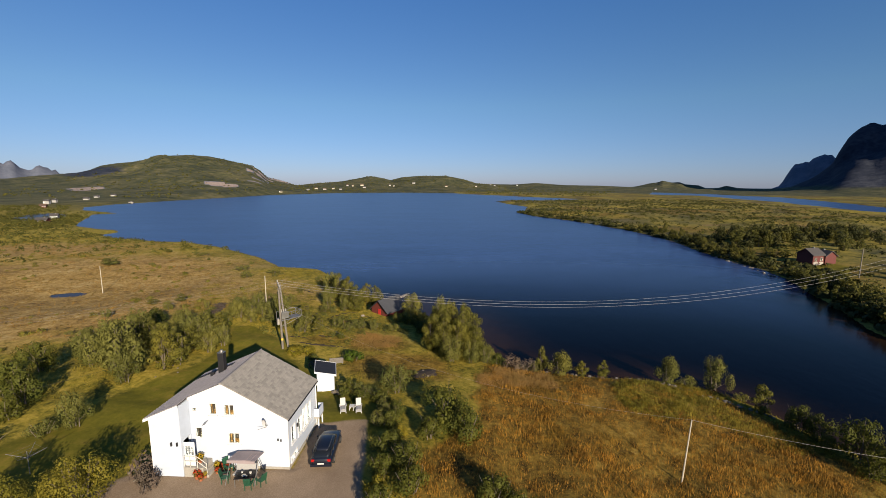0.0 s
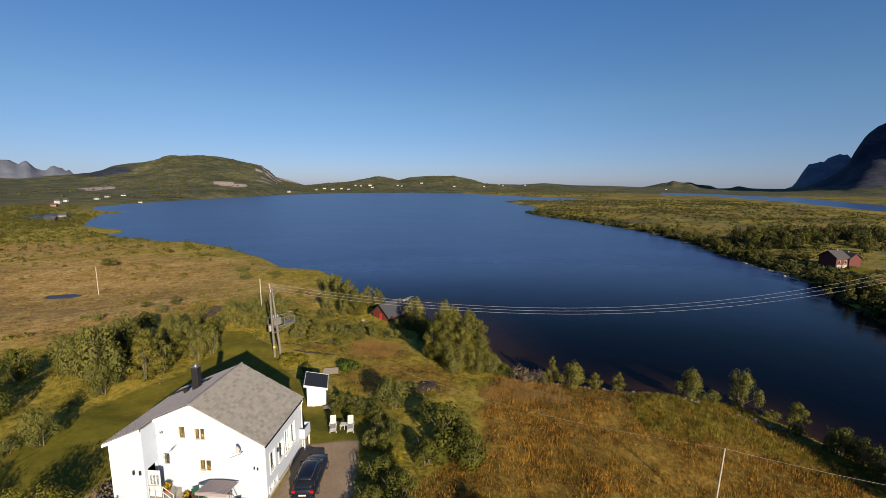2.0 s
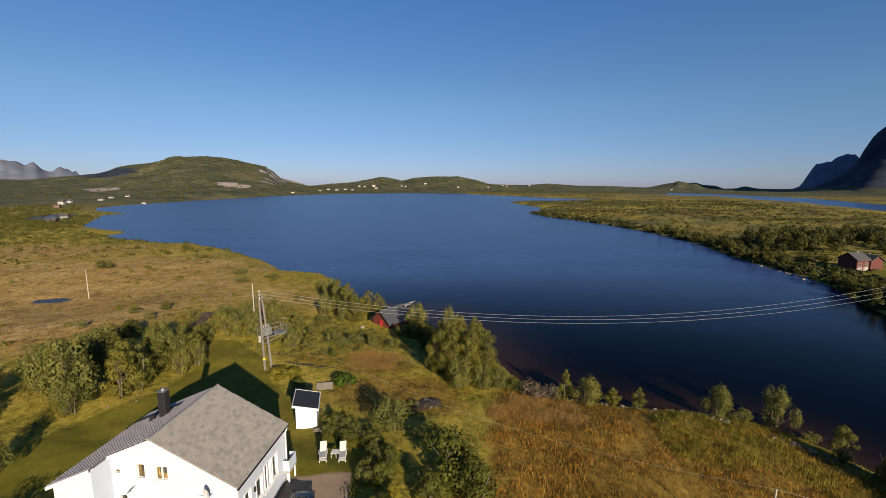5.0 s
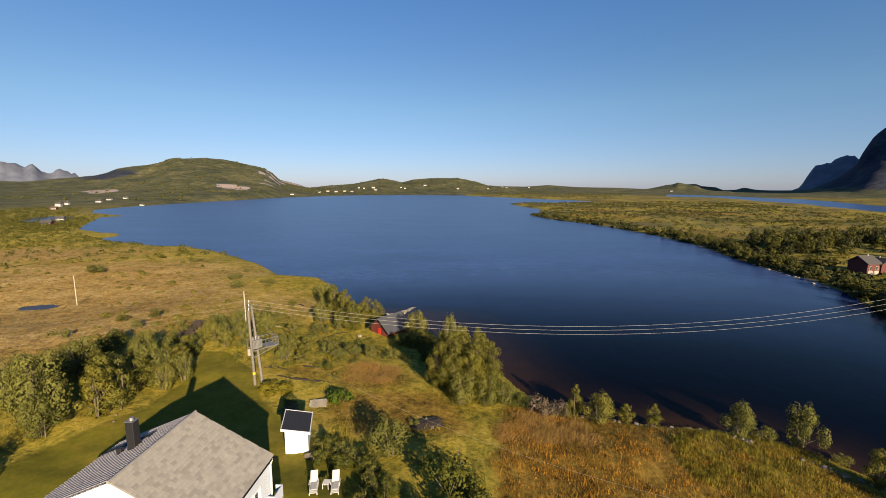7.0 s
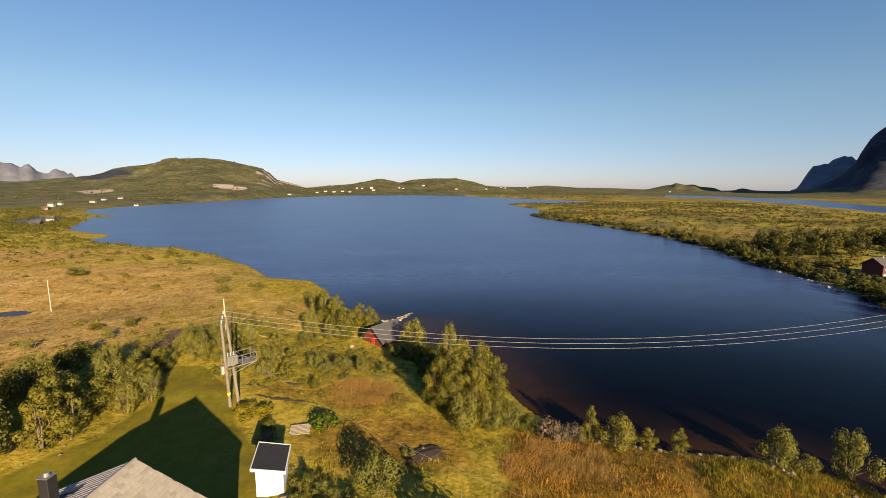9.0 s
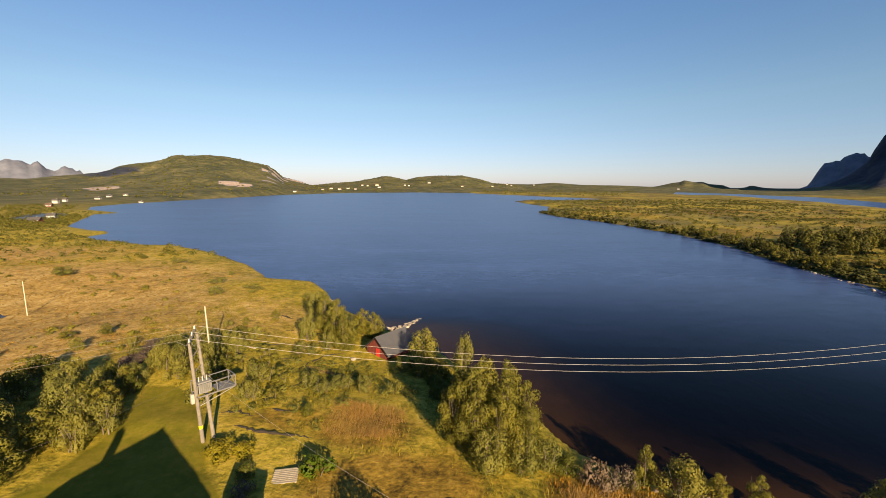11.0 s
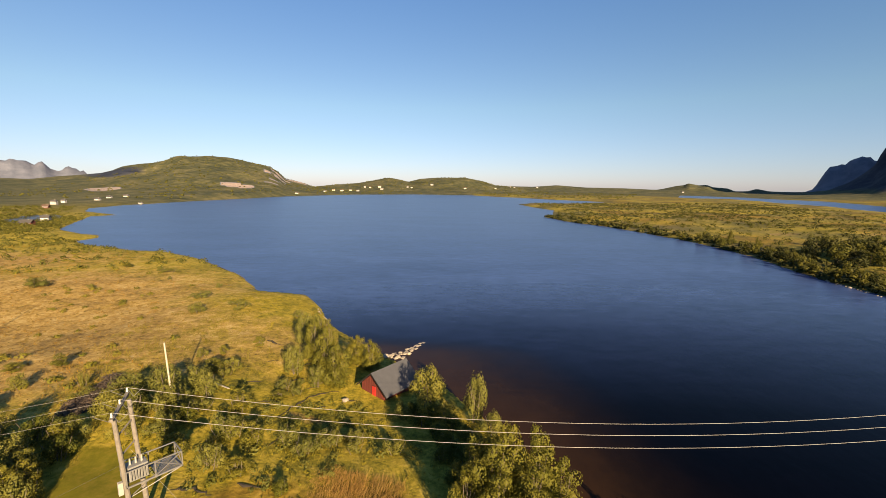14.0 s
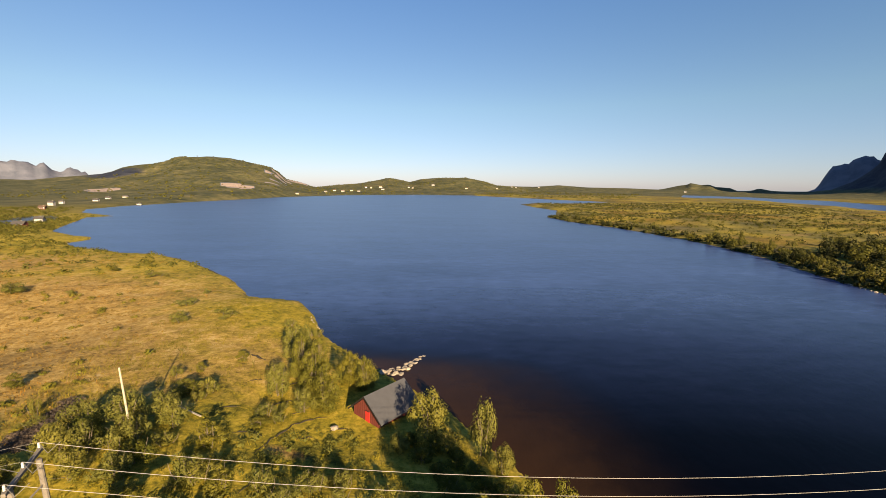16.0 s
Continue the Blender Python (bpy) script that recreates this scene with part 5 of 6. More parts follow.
for sx2 in (-1.05, 1.05):
    for py in (-0.7, 0.7):
        bm = bmesh.new()
        tube(bm, (sx2 * 1.08, py * 1.2, 0), (sx2, 0, 1.7), 0.025, 0.025, 6)
        part("leg", bm, M_STEEL, swing)
bm = bmesh.new()
box(bm, -0.85, 0.85, -0.3, 0.25, 0.45, 0.57)
part("seat", bm, M_CUSHION, swing, bevel=0.03)
bm = bmesh.new()
box(bm, -0.85, 0.85, 0.0, 0.1, 0.0, 0.55, pose(0, 0.25, 0.55, -15, 0, 0))
part("backrest", bm, M_CUSHION, swing, bevel=0.03)

table = thing("garden_table", pose(-14.35, 29.35, 4.53, 0, 0, 8), "black-topped garden table with cups on it", "table")
bm = bmesh.new()
box(bm, -0.75, 0.75, -0.45, 0.45, 0.68, 0.72)
part("tabletop", bm, M_BLACK, table, bevel=0.012)
for px, py in ((-0.68, -0.38), (0.68, -0.38), (-0.68, 0.38), (0.68, 0.38)):
    bm = bmesh.new()
    tube(bm, (px, py, 0), (px, py, 0.68), 0.025, 0.025, 6)
    part("leg", bm, M_STEEL, table)
for px, py, w2, hh in ((-14.5, 27.9, 0.16, 0.03), (-14.1, 28.15, 0.1, 0.12), (-14.75, 28.2, 0.07, 0.1), (-14.25, 27.8, 0.06, 0.09)):
    bm = bmesh.new()
    tube(bm, (0, 0, 0), (0, 0, hh), w2 * 0.7, w2, 12)
    cup = new("bowl" if w2 > 0.12 else "cup", finish(bm, "cup", M_PLASTIC))
    cup.matrix_world = pose(px + 0.05, py + 1.35, 5.251)
    tagged(cup, "white crockery on the black garden table", "crockery")


def garden_chair(m):
    root = thing("garden_chair", m, "dark green plastic garden chair with arm rests", "chair", "chairs round the garden table")
    bm2 = bmesh.new()
    box(bm2, -0.25, 0.25, -0.25, 0.25, 0.4, 0.44)
    part("seat", bm2, M_GREEN, root, bevel=0.012)
    bm2 = bmesh.new()
    for k in range(5):
        box(bm2, -0.24 + k * 0.1, -0.16 + k * 0.1, 0, 0.03, 0, 0.62, pose(0, 0.24, 0.42, -14, 0, 0))
    box(bm2, -0.25, 0.25, -0.005, 0.035, 0.55, 0.66, pose(0, 0.24, 0.42, -14, 0, 0))
    part("backrest", bm2, M_GREEN, root)
    for x0, y0 in ((-0.25, -0.25), (0.2, -0.25), (-0.25, 0.2), (0.2, 0.2)):
        bm2 = bmesh.new()
        box(bm2, x0, x0 + 0.05, y0, y0 + 0.05, 0, 0.4)
        part("leg", bm2, M_GREEN, root)
    for x0 in (-0.3, 0.25):
        bm2 = bmesh.new()
        box(bm2, x0, x0 + 0.05, -0.25, 0.27, 0.62, 0.65)
        box(bm2, x0, x0 + 0.05, -0.25, -0.2, 0.44, 0.62)
        part("armrest", bm2, M_GREEN, root)
    return root


chair = garden_chair(pose(-15.95, 29.5, 4.53, 0, 0, 100))
for px, py, tz in ((-13.15, 28.7, -120), (-13.9, 28.3, 185), (-16.3, 30.2, 60)):
    copy_thing(chair, pose(px, py + 0.5, 4.53, 0, 0, tz))


# ---- pots, rotary dryer, stones, planks ----
def flower_pot(px, py, size, petals, seed, up=0.0):
    rng = np.random.default_rng(seed)
    root = thing("flower_pot", pose(px, py, ground_at(px, py) + up, 0, 0, 0), "terracotta pot full of bright garden flowers", "flower pot", "flower pots by the entrance")
    bm2 = bmesh.new()
    tube(bm2, (0, 0, 0), (0, 0, 0.3 * size), 0.16 * size, 0.22 * size, 12)
    tube(bm2, (0, 0, 0.26 * size), (0, 0, 0.31 * size), 0.24 * size, 0.24 * size, 12)
    part("pot", bm2, M_TERRA, root)
    for mat2, name2, n, h0 in ((M_LEAF_DARK, "foliage", 90, 0.45), (petals, "blossom", 110, 0.6)):
        dirs = rng.normal(size=(n, 3))
        dirs /= np.linalg.norm(dirs, axis=1, keepdims=True)
        cpts = dirs * rng.uniform(0.5, 1, (n, 1)) * np.array([0.36, 0.36, 0.28]) * size + np.array([0, 0, h0 * size])
        v, f = leaf_quads(cpts, dirs, 0.11 * size, rng)
        ob = new(name2, np_mesh(name2, v, f, mat2))
        ob.parent = root


for k, (px, py, s2, pm, up) in enumerate(((-18.9, 30.55, 0.75, M_PETAL_RED, 0.8), (-18.45, 30.7, 0.85, M_PETAL_YELLOW, 0.8), (-17.3, 30.95, 0.8, M_PETAL_YELLOW, 0), (-16.9, 30.9, 0.75, M_PETAL_RED, 0), (-16.45, 30.9, 0.7, M_PETAL_RED, 0), (-18.3, 29.9, 0.95, M_PETAL_RED, 0), (-17.75, 30.0, 0.6, M_PETAL_YELLOW, 0), (-17.9, 29.65, 0.7, M_PETAL_RED, 0), (-17.1, 30.5, 0.6, M_PETAL_RED, 0))):
    flower_pot(px, py, s2, pm, 300 + k, up)

dryer = thing("rotary_dryer", pose(-31.2, 30.2, ground_at(-31.2, 30.2), 0, 0, 20), "open rotary clothes dryer standing on the lawn", "clothes dryer")
bm = bmesh.new()
tube(bm, (0, 0, 0), (0, 0, 1.9), 0.03, 0.025, 8)
part("pole", bm, M_STEEL, dryer)
for k in range(4):
    a = k * math.pi / 2
    bm = bmesh.new()
    tube(bm, (0, 0, 1.35), (1.25 * math.cos(a), 1.25 * math.sin(a), 1.95), 0.018, 0.014, 6)
    part("arm", bm, M_STEEL, dryer)
bm = bmesh.new()
for rr in (0.5, 0.8, 1.1):
    for k in range(4):
        a, a2 = k * math.pi / 2, (k + 1) * math.pi / 2
        zz = 1.35 + 0.48 * rr
        tube(bm, (rr * math.cos(a), rr * math.sin(a), zz), (rr * math.cos(a2), rr * math.sin(a2), zz), 0.004, 0.004, 4)
part("line", bm, M_STEEL, dryer)


def stone_mesh(seed, flat=0.7, mat=None):
    rng = random.Random(seed)
    bm2 = bmesh.new()
    bmesh.ops.create_icosphere(bm2, subdivisions=2, radius=1.0)
    off = Vector((rng.uniform(-9, 9), rng.uniform(-9, 9), rng.uniform(-9, 9)))
    for v in bm2.verts:
        v.co *= 1 + 0.6 * noise.noise(v.co * 1.2 + off)
        v.co.z *= flat
    return finish(bm2, "stone", mat or M_STONE)


STONES = [stone_mesh(s) for s in (1, 2, 3)]
M_MOSSY = plain("mossy_stone", (0.1074, 0.0916, 0.0695), 0.9, vary=0.4, scale=3.0, bumps=0.5, island=True)
DARK_STONES = [stone_mesh(s, 0.7, M_MOSSY) for s in (4, 5, 6)]
st_rng = random.Random(9)


def stone(px, py, size, label="pale grey shore stone", group="shore stones", kinds=None):
    ob = new("stone", (kinds or STONES)[st_rng.randrange(3)])
    z0 = max(ground_at(px, py), -0.25)
    ob.matrix_world = pose(px, py, z0 + size * 0.3, 0, 0, st_rng.uniform(0, 360)) @ Matrix.Diagonal((size, size * st_rng.uniform(0.7, 1.0), size * st_rng.uniform(0.7, 1.0), 1))
    tagged(ob, label, "stone", group)


stone(-14.6, 80.3, 0.42, "large pale boulder on the green slope")
for k in range(84):     # stone jetty beside the boathouse
    u = (k / 83) ** 0.9
    wide = 1.7 - 1.35 * u
    stone(-12.4 + 5.0 * u + st_rng.uniform(-0.2, 1.3) * wide, 96.8 + 6.6 * u + st_rng.uniform(-0.7, 0.3) * wide, st_rng.uniform(0.18, 0.55) * (1.15 - 0.5 * u), "pale boulder of the stone jetty", "jetty stones")
for ax, ay, bx, by, n in ((-27, 113.5, -31.5, 122, 14), (30, 53.3, 41, 43.6, 44), (14, 57.6, 30, 54.4, 14), (103.5, 140, 105.2, 160, 22), (99, 121, 103.5, 138, 16), (82, 366, 76, 416, 6)):
    for k in range(n):
        u = st_rng.random()
        big = 0.55 if ax > 90 else 0.26
        stone(ax + (bx - ax) * u + st_rng.uniform(-0.4, 0.4), ay + (by - ay) * u + st_rng.uniform(-0.4, 0.4), st_rng.uniform(0.4, 1.1) * big, kinds=DARK_STONES if k % 2 else None)
for px, py in ((-31.6, 49.6), (-30.9, 48.4), (-32.6, 47.0)):
    stone(px, py, 0.12, "grey stone along the lawn edge", "lawn edge stones", DARK_STONES)
for k in range(16):
    stone(-22.6 + st_rng.uniform(-1.3, 1.3), 30.2 + st_rng.uniform(-1, 1.4), st_rng.uniform(0.1, 0.24), "mossy stone in the rockery beside the house", "rockery stones", DARK_STONES)
for k in range(7):
    stone(-10.9 + st_rng.uniform(-0.6, 0.5), 44.2 + st_rng.uniform(-0.4, 0.5), st_rng.uniform(0.15, 0.42), "stone heaped against the shed", "stones by the shed", DARK_STONES)
M_SOIL = plain("dark_soil", (0.0222, 0.0146, 0.0101), 0.95, vary=0.5, scale=3.0, bumps=0.7)
heap = thing("soil_heap", pose(-1.6, 51.2, ground_at(-1.6, 51.2), 0, 0, 25), "heap of dark garden soil and stones", "soil heap")
bm = bmesh.new()
bmesh.ops.create_icosphere(bm, subdivisions=3, radius=1.0)
for v in bm.verts:
    v.co = Vector((v.co.x * 1.7, v.co.y * 1.0, v.co.z * 0.26)) * (1 + 0.35 * noise.noise(v.co * 1.7) + 0.15 * noise.noise(v.co * 4.5))
part("mound", bm, M_SOIL, heap)
for px, py, sz in ((-1.9, 51.9, 0.26), (-0.7, 51.6, 0.3), (-1.2, 50.4, 0.22), (-2.6, 50.9, 0.2), (-2.9, 51.6, 0.18)):
    stone(px, py, sz, "stone beside the soil heap", "stones by the soil heap", DARK_STONES)
ends = [Vector((px, py, ground_at(px, py) + 0.16)) for px, py in ((-30.3, 80.0), (-27.1, 78.2))]
run = ends[1] - ends[0]
plank = thing("plank", pose(*(ends[0] + run / 2), 0, -math.degrees(math.asin(run.z / run.length)), math.degrees(math.atan2(run.y, run.x))), "long pale plank lying in the grass", "plank")
bm = bmesh.new()
box(bm, -2.0, 2.0, -0.08, 0.08, 0, 0.06)
part("board", bm, M_PALE, plank)
M_PALLET = plain("grey_pallet_wood", (0.2275, 0.2022, 0.1643), 0.85, vary=0.25, scale=5.0)
pallet = thing("wooden_pallet", pose(-13.4, 53.8, ground_at(-13.4, 53.8) + 0.02, 3, 0, 12), "weathered grey pallet lying flat in the garden", "pallet")
for k in range(8):
    bm = bmesh.new()
    box(bm, -0.9, 0.9, -0.8 + k * 0.2, -0.67 + k * 0.2, 0.1, 0.13)
    part("slat", bm, M_PALLET, pallet)
for px in (-0.85, -0.05, 0.75):
    bm = bmesh.new()
    box(bm, px, px + 0.1, -0.8, 0.75, 0.0, 0.1)
    part("bearer", bm, M_PALLET, pallet)


# ---- car ----
M_CARPAINT, nt, b = mat_nodes("dark_blue_car_paint")
b.inputs["Base Color"].default_value = (0.005, 0.007, 0.014, 1)
b.inputs["Roughness"].default_value = 0.35
b.inputs["Coat Weight"].default_value = 0.25
M_TYRE = plain("tyre_rubber", (0.0126, 0.0126, 0.0126), 0.85)
M_CARGLASS = plain("car_glass", (0.0076, 0.0089, 0.0101), 0.05)
M_LAMP_RED = plain("red_lamp", (0.2844, 0.0063, 0.0063), 0.2)
M_PLATE = plain("plate", (0.474, 0.474, 0.455), 0.5)

car = thing("car", pose(-9.25, 33.1, 4.52, 0, 0, 2), "dark blue estate car parked on the gravel drive", "car")


def loft(bm2, sections, power=3.4):
    """Closed skin through rounded cross sections: y, half width, bottom, top."""
    prev = None
    for yy, hw, z0, z1 in sections:
        ring = []
        for k in range(20):
            a = 2 * math.pi * k / 20
            c, s2 = math.cos(a), math.sin(a)
            ring.append(bm2.verts.new((hw * math.copysign(abs(c) ** (2 / power), c), yy, (z0 + z1) / 2 + (z1 - z0) / 2 * math.copysign(abs(s2) ** (2 / power), s2))))
        if prev:
            for k in range(20):
                bm2.faces.new((prev[k], prev[(k + 1) % 20], ring[(k + 1) % 20], ring[k]))
        else:
            bm2.faces.new(ring[::-1])
        prev = ring
    bm2.faces.new(prev)
    bmesh.ops.recalc_face_normals(bm2, faces=bm2.faces)


bm = bmesh.new()
loft(bm, [(-2.22, 0.55, 0.42, 0.80), (-2.16, 0.74, 0.32, 0.90), (-2.0, 0.84, 0.24, 0.97), (-1.2, 0.89, 0.2, 0.98), (0.5, 0.89, 0.2, 0.96), (1.2, 0.87, 0.2, 0.91), (1.75, 0.83, 0.22, 0.83), (2.05, 0.72, 0.28, 0.74), (2.2, 0.5, 0.36, 0.64)])
part("body", bm, M_CARPAINT, car, smooth=True)
bm = bmesh.new()
loft(bm, [(-2.05, 0.55, 0.84, 0.96), (-1.75, 0.72, 0.8, 1.3), (-1.35, 0.75, 0.8, 1.45), (-0.5, 0.76, 0.8, 1.5), (0.15, 0.75, 0.8, 1.47), (0.6, 0.72, 0.8, 1.3), (1.1, 0.66, 0.8, 1.02), (1.35, 0.55, 0.8, 0.9)], 2.8)
part("cabin", bm, M_CARGLASS, car, "tinted car windows", smooth=True)
bm = bmesh.new()
loft(bm, [(-1.7, 0.42, 1.28, 1.36), (-1.4, 0.55, 1.36, 1.475), (-0.5, 0.58, 1.38, 1.525), (0.1, 0.56, 1.36, 1.495), (0.4, 0.45, 1.32, 1.41)], 2.6)
part("roof", bm, M_CARPAINT, car, smooth=True)
for sx2 in (-1, 1):
    bm = bmesh.new()
    tube(bm, (sx2 * 0.52, -1.6, 1.53), (sx2 * 0.52, 0.1, 1.53), 0.02, 0.02, 6)
    part("roof_rail", bm, M_STEEL, car)
    bm = bmesh.new()
    box(bm, sx2 * 0.62 - 0.13, sx2 * 0.62 + 0.13, -2.215, -2.12, 0.66, 0.86)
    part("tail_light", bm, M_LAMP_RED, car, "red tail light", bevel=0.015)
    bm = bmesh.new()
    box(bm, sx2 * 0.58 - 0.17, sx2 * 0.58 + 0.17, 2.0, 2.16, 0.58, 0.7)
    part("headlight", bm, M_GLASS, car, bevel=0.015)
    bm = bmesh.new()
    box(bm, sx2 * 0.96 - 0.08, sx2 * 0.96 + 0.08, 0.75, 0.87, 0.93, 1.06)
    part("wing_mirror", bm, M_CARPAINT, car, bevel=0.02)
    for py in (-1.35, 1.35):
        bm = bmesh.new()
        tube(bm, (sx2 * 0.7, py, 0.32), (sx2 * 0.9, py, 0.32), 0.32, 0.32, 18)
        wheel = part("wheel", bm, M_TYRE, car, bevel=0.02)
        bm = bmesh.new()
        tube(bm, (sx2 * 0.88, py, 0.32), (sx2 * 0.91, py, 0.32), 0.2, 0.17, 10)
        part("rim", bm, M_STEEL, wheel)
    for y0 in (-1.75, -0.95, -0.05):
        bm = bmesh.new()
        box(bm, sx2 * 0.735 - 0.02, sx2 * 0.735 + 0.02, y0, y0 + 0.07, 0.9, 1.38)
        part("pillar", bm, M_CARPAINT, car)
bm = bmesh.new()
box(bm, -0.84, 0.84, -2.27, -2.12, 0.26, 0.48)
part("bumper", bm, M_CARPAINT, car, bevel=0.03)
bm = bmesh.new()
box(bm, -0.26, 0.26, -2.285, -2.27, 0.5, 0.61)
part("number_plate", bm, M_PLATE, car)


# ---- boathouse ----
boat = thing("boathouse", pose(-11.9, 82.3, 1.12, 0, 0, -38) @ Matrix.Scale(0.93, 4), "red boathouse with a low grey roof by the water", "boathouse")
bm = bmesh.new()
prism(bm, [(-2.15, -0.6), (2.15, -0.6), (2.15, 1.15), (0, 2.9), (-2.15, 1.15)], 0.15, 6.0)
part("wall", bm, M_RED, boat)
for x0, x1 in ((-2.9, 0.0), (0.0, 2.9)):
    bm = bmesh.new()
    z0, z1 = (0.62, 3.0) if x0 < 0 else (3.0, 0.62)
    prism(bm, [(x0, z0), (x1, z1), (x1, z1 + 0.1), (x0, z0 + 0.1)], -0.15, 6.3)
    part("roof", bm, M_SLATE, boat, "grey sheet roof slope")
    bm = bmesh.new()
    prism(bm, [(x0, z0 - 0.08), (x1, z1 - 0.08), (x1, z1 + 0.12), (x0, z0 + 0.12)], -0.2, -0.151)
    part("barge_board", bm, M_DARK, boat)
bm = bmesh.new()
box(bm, -0.1, 0.62, 0.1, 0.149, -0.3, 1.3)
part("door", bm, plain("bright_red_door", (0.36, 0.022, 0.022), 0.6), boat, "brighter red plank door")
bm = bmesh.new()
box(bm, -0.1, 0.62, 0.08, 0.1, 1.3, 1.36)
part("lintel", bm, M_DARK, boat)
for k in range(13):
    bm = bmesh.new()
    x0 = -2.1 + k * 0.33
    zt = 2.85 - abs(x0 + 0.02) * 0.81
    box(bm, x0, x0 + 0.03, 0.12, 0.149, -0.5, zt)
    part("batten", bm, M_RED, boat)


# ---- power line ----
def wood_pole(name, px, py, height, r0, r1, label, lean=(0, 0), mat=None, category="pole", group=""):
    g = ground_at(px, py)
    root = thing(name, pose(px, py, g, 0, 0, 0), label, category, group)
    bm2 = bmesh.new()
    tube(bm2, (0, 0, -0.4), (lean[0], lean[1], height), r0, r1, 10)
    part("shaft", bm2, mat or M_WOOD, root)
    return root


line = thing("transformer_pole", pose(-21.45, 57.6, 3.9, 0, 0, 0), "twin wooden pole carrying a steel transformer platform", "power pole")
FEET = [Vector((-0.25, -0.2, -0.4)), Vector((0.3, 0.45, -0.4))]
TOPS = [Vector((-0.05, -1.2, 9.0)), Vector((-0.55, 0.65, 9.1))]
for foot, tip in zip(FEET, TOPS):
    bm = bmesh.new()
    tube(bm, foot, tip, 0.16, 0.12, 10)
    part("pole", bm, M_WOOD, line, "weathered wooden pole")
ARM_FRONT, ARM_BACK = Vector((0.25, -1.7, 9.05)), Vector((-1.15, 1.35, 9.15))
bm = bmesh.new()
tube(bm, ARM_FRONT, ARM_BACK, 0.11, 0.11, 4)
arm = part("crossarm", bm, M_WOOD, line, "grey timber crossarm")
for c in (0.72, 0.86):
    bm = bmesh.new()
    tube(bm, FEET[0].lerp(TOPS[0], c), FEET[1].lerp(TOPS[1], c + 0.01), 0.05, 0.05, 6)
    part("cross_brace", bm, M_WOOD, line)
ENDS = []
for k in (0.04, 0.5, 0.96):
    c = ARM_FRONT.lerp(ARM_BACK, k) + Vector((0, 0, 0.1))
    bm = bmesh.new()
    for j in range(3):
        tube(bm, c + Vector((0, 0, 0.05 + j * 0.09)), c + Vector((0, 0, 0.12 + j * 0.09)), 0.055, 0.04, 8)
    part("insulator", bm, M_PLASTIC, arm, "pale ceramic insulator")
    ENDS.append(Vector((-21.45, 57.6, 3.9)) + c + Vector((0, 0, 0.33)))
    for s2 in (-1, 1):
        bm = bmesh.new()
        chain(bm, [c + Vector((0.8 * s2, 0.3 * s2, 0.2)), c + Vector((0.3 * s2, 0.1, -0.3)), c + Vector((0, 0, 0.3))], [0.014, 0.014, 0.014], 4)
        part("jumper", bm, M_STEEL, arm)
# platform frame
bm = bmesh.new()
P0 = pose(0.15, 0.15, 4.3, 0, 0, 50)
for x0, x1, y0, y1, z0, z1 in ((-0.9, 2.1, -0.75, -0.67, 0, 0.1), (-0.9, 2.1, 0.67, 0.75, 0, 0.1), (2.02, 2.1, -0.75, 0.75, 0, 0.1), (-0.9, -0.82, -0.75, 0.75, 0, 0.1), (-0.9, 2.1, -0.75, -0.69, 1.0, 1.06), (-0.9, 2.1, 0.69, 0.75, 1.0, 1.06), (2.04, 2.1, -0.75, 0.75, 1.0, 1.06)):
    box(bm, x0, x1, y0, y1, z0, z1, P0)
for px, py in ((-0.87, -0.72), (2.07, -0.72), (2.07, 0.72), (-0.87, 0.72), (0.6, -0.72), (0.6, 0.72)):
    box(bm, px - 0.03, px + 0.03, py - 0.03, py + 0.03, 0.1, 1.03, P0)
for a, c in (((0.6, -0.72, 0.1), (2.07, -0.72, 1.0)), ((2.07, -0.72, 0.1), (0.6, -0.72, 1.0)), ((2.07, -0.72, 0.1), (2.07, 0.72, 1.0)), ((-0.8, 0.0, -1.1), (2.0, 0.7, 0.0)), ((-0.8, 0.0, -1.1), (2.0, -0.7, 0.0))):
    tube(bm, P0 @ Vector(a), P0 @ Vector(c), 0.028, 0.028, 5)
platform = part("platform", bm, M_STEEL, line, "galvanised steel platform with rails")
bm = bmesh.new()
for k in range(12):
    box(bm, 0.65 + k * 0.115, 0.73 + k * 0.115, -0.66, 0.66, 0.06, 0.09, P0)
part("grating", bm, M_STEEL, platform)
bm = bmesh.new()
box(bm, -0.7, 0.35, -0.4, 0.4, 0.12, 1.05, P0)
M_TANK = plain("grey_tank", (0.139, 0.1422, 0.139), 0.6)
tank = part("transformer", bm, M_TANK, line, "grey transformer tank", bevel=0.03)
for k in range(7):
    for y0, y1 in ((-0.55, -0.41), (0.41, 0.55)):
        bm = bmesh.new()
        box(bm, -0.6 + k * 0.14, -0.57 + k * 0.14, y0, y1, 0.25, 0.95, P0)
        part("cooling_fin", bm, M_TANK, tank)
for k in range(3):
    bm = bmesh.new()
    tube(bm, P0 @ Vector((-0.5 + 0.3 * k, 0, 1.05)), P0 @ Vector((-0.5 + 0.3 * k, 0, 1.45)), 0.06, 0.04, 8)
    part("bushing", bm, M_CONCRETE, tank)
bm = bmesh.new()
box(bm, -1.2, -0.95, -0.2, 0.1, -0.6, 0.2, P0)
part("meter_box", bm, M_CONCRETE, line, "pale fuse box on the pole", bevel=0.02)
bm = bmesh.new()
tube(bm, FEET[0].lerp(TOPS[0], 0.19), FEET[0].lerp(TOPS[0], 0.22), 0.162, 0.162, 10)
part("marker_band", bm, plain("yellow_band", (0.6, 0.42, 0.03), 0.6), line, "yellow marker band")


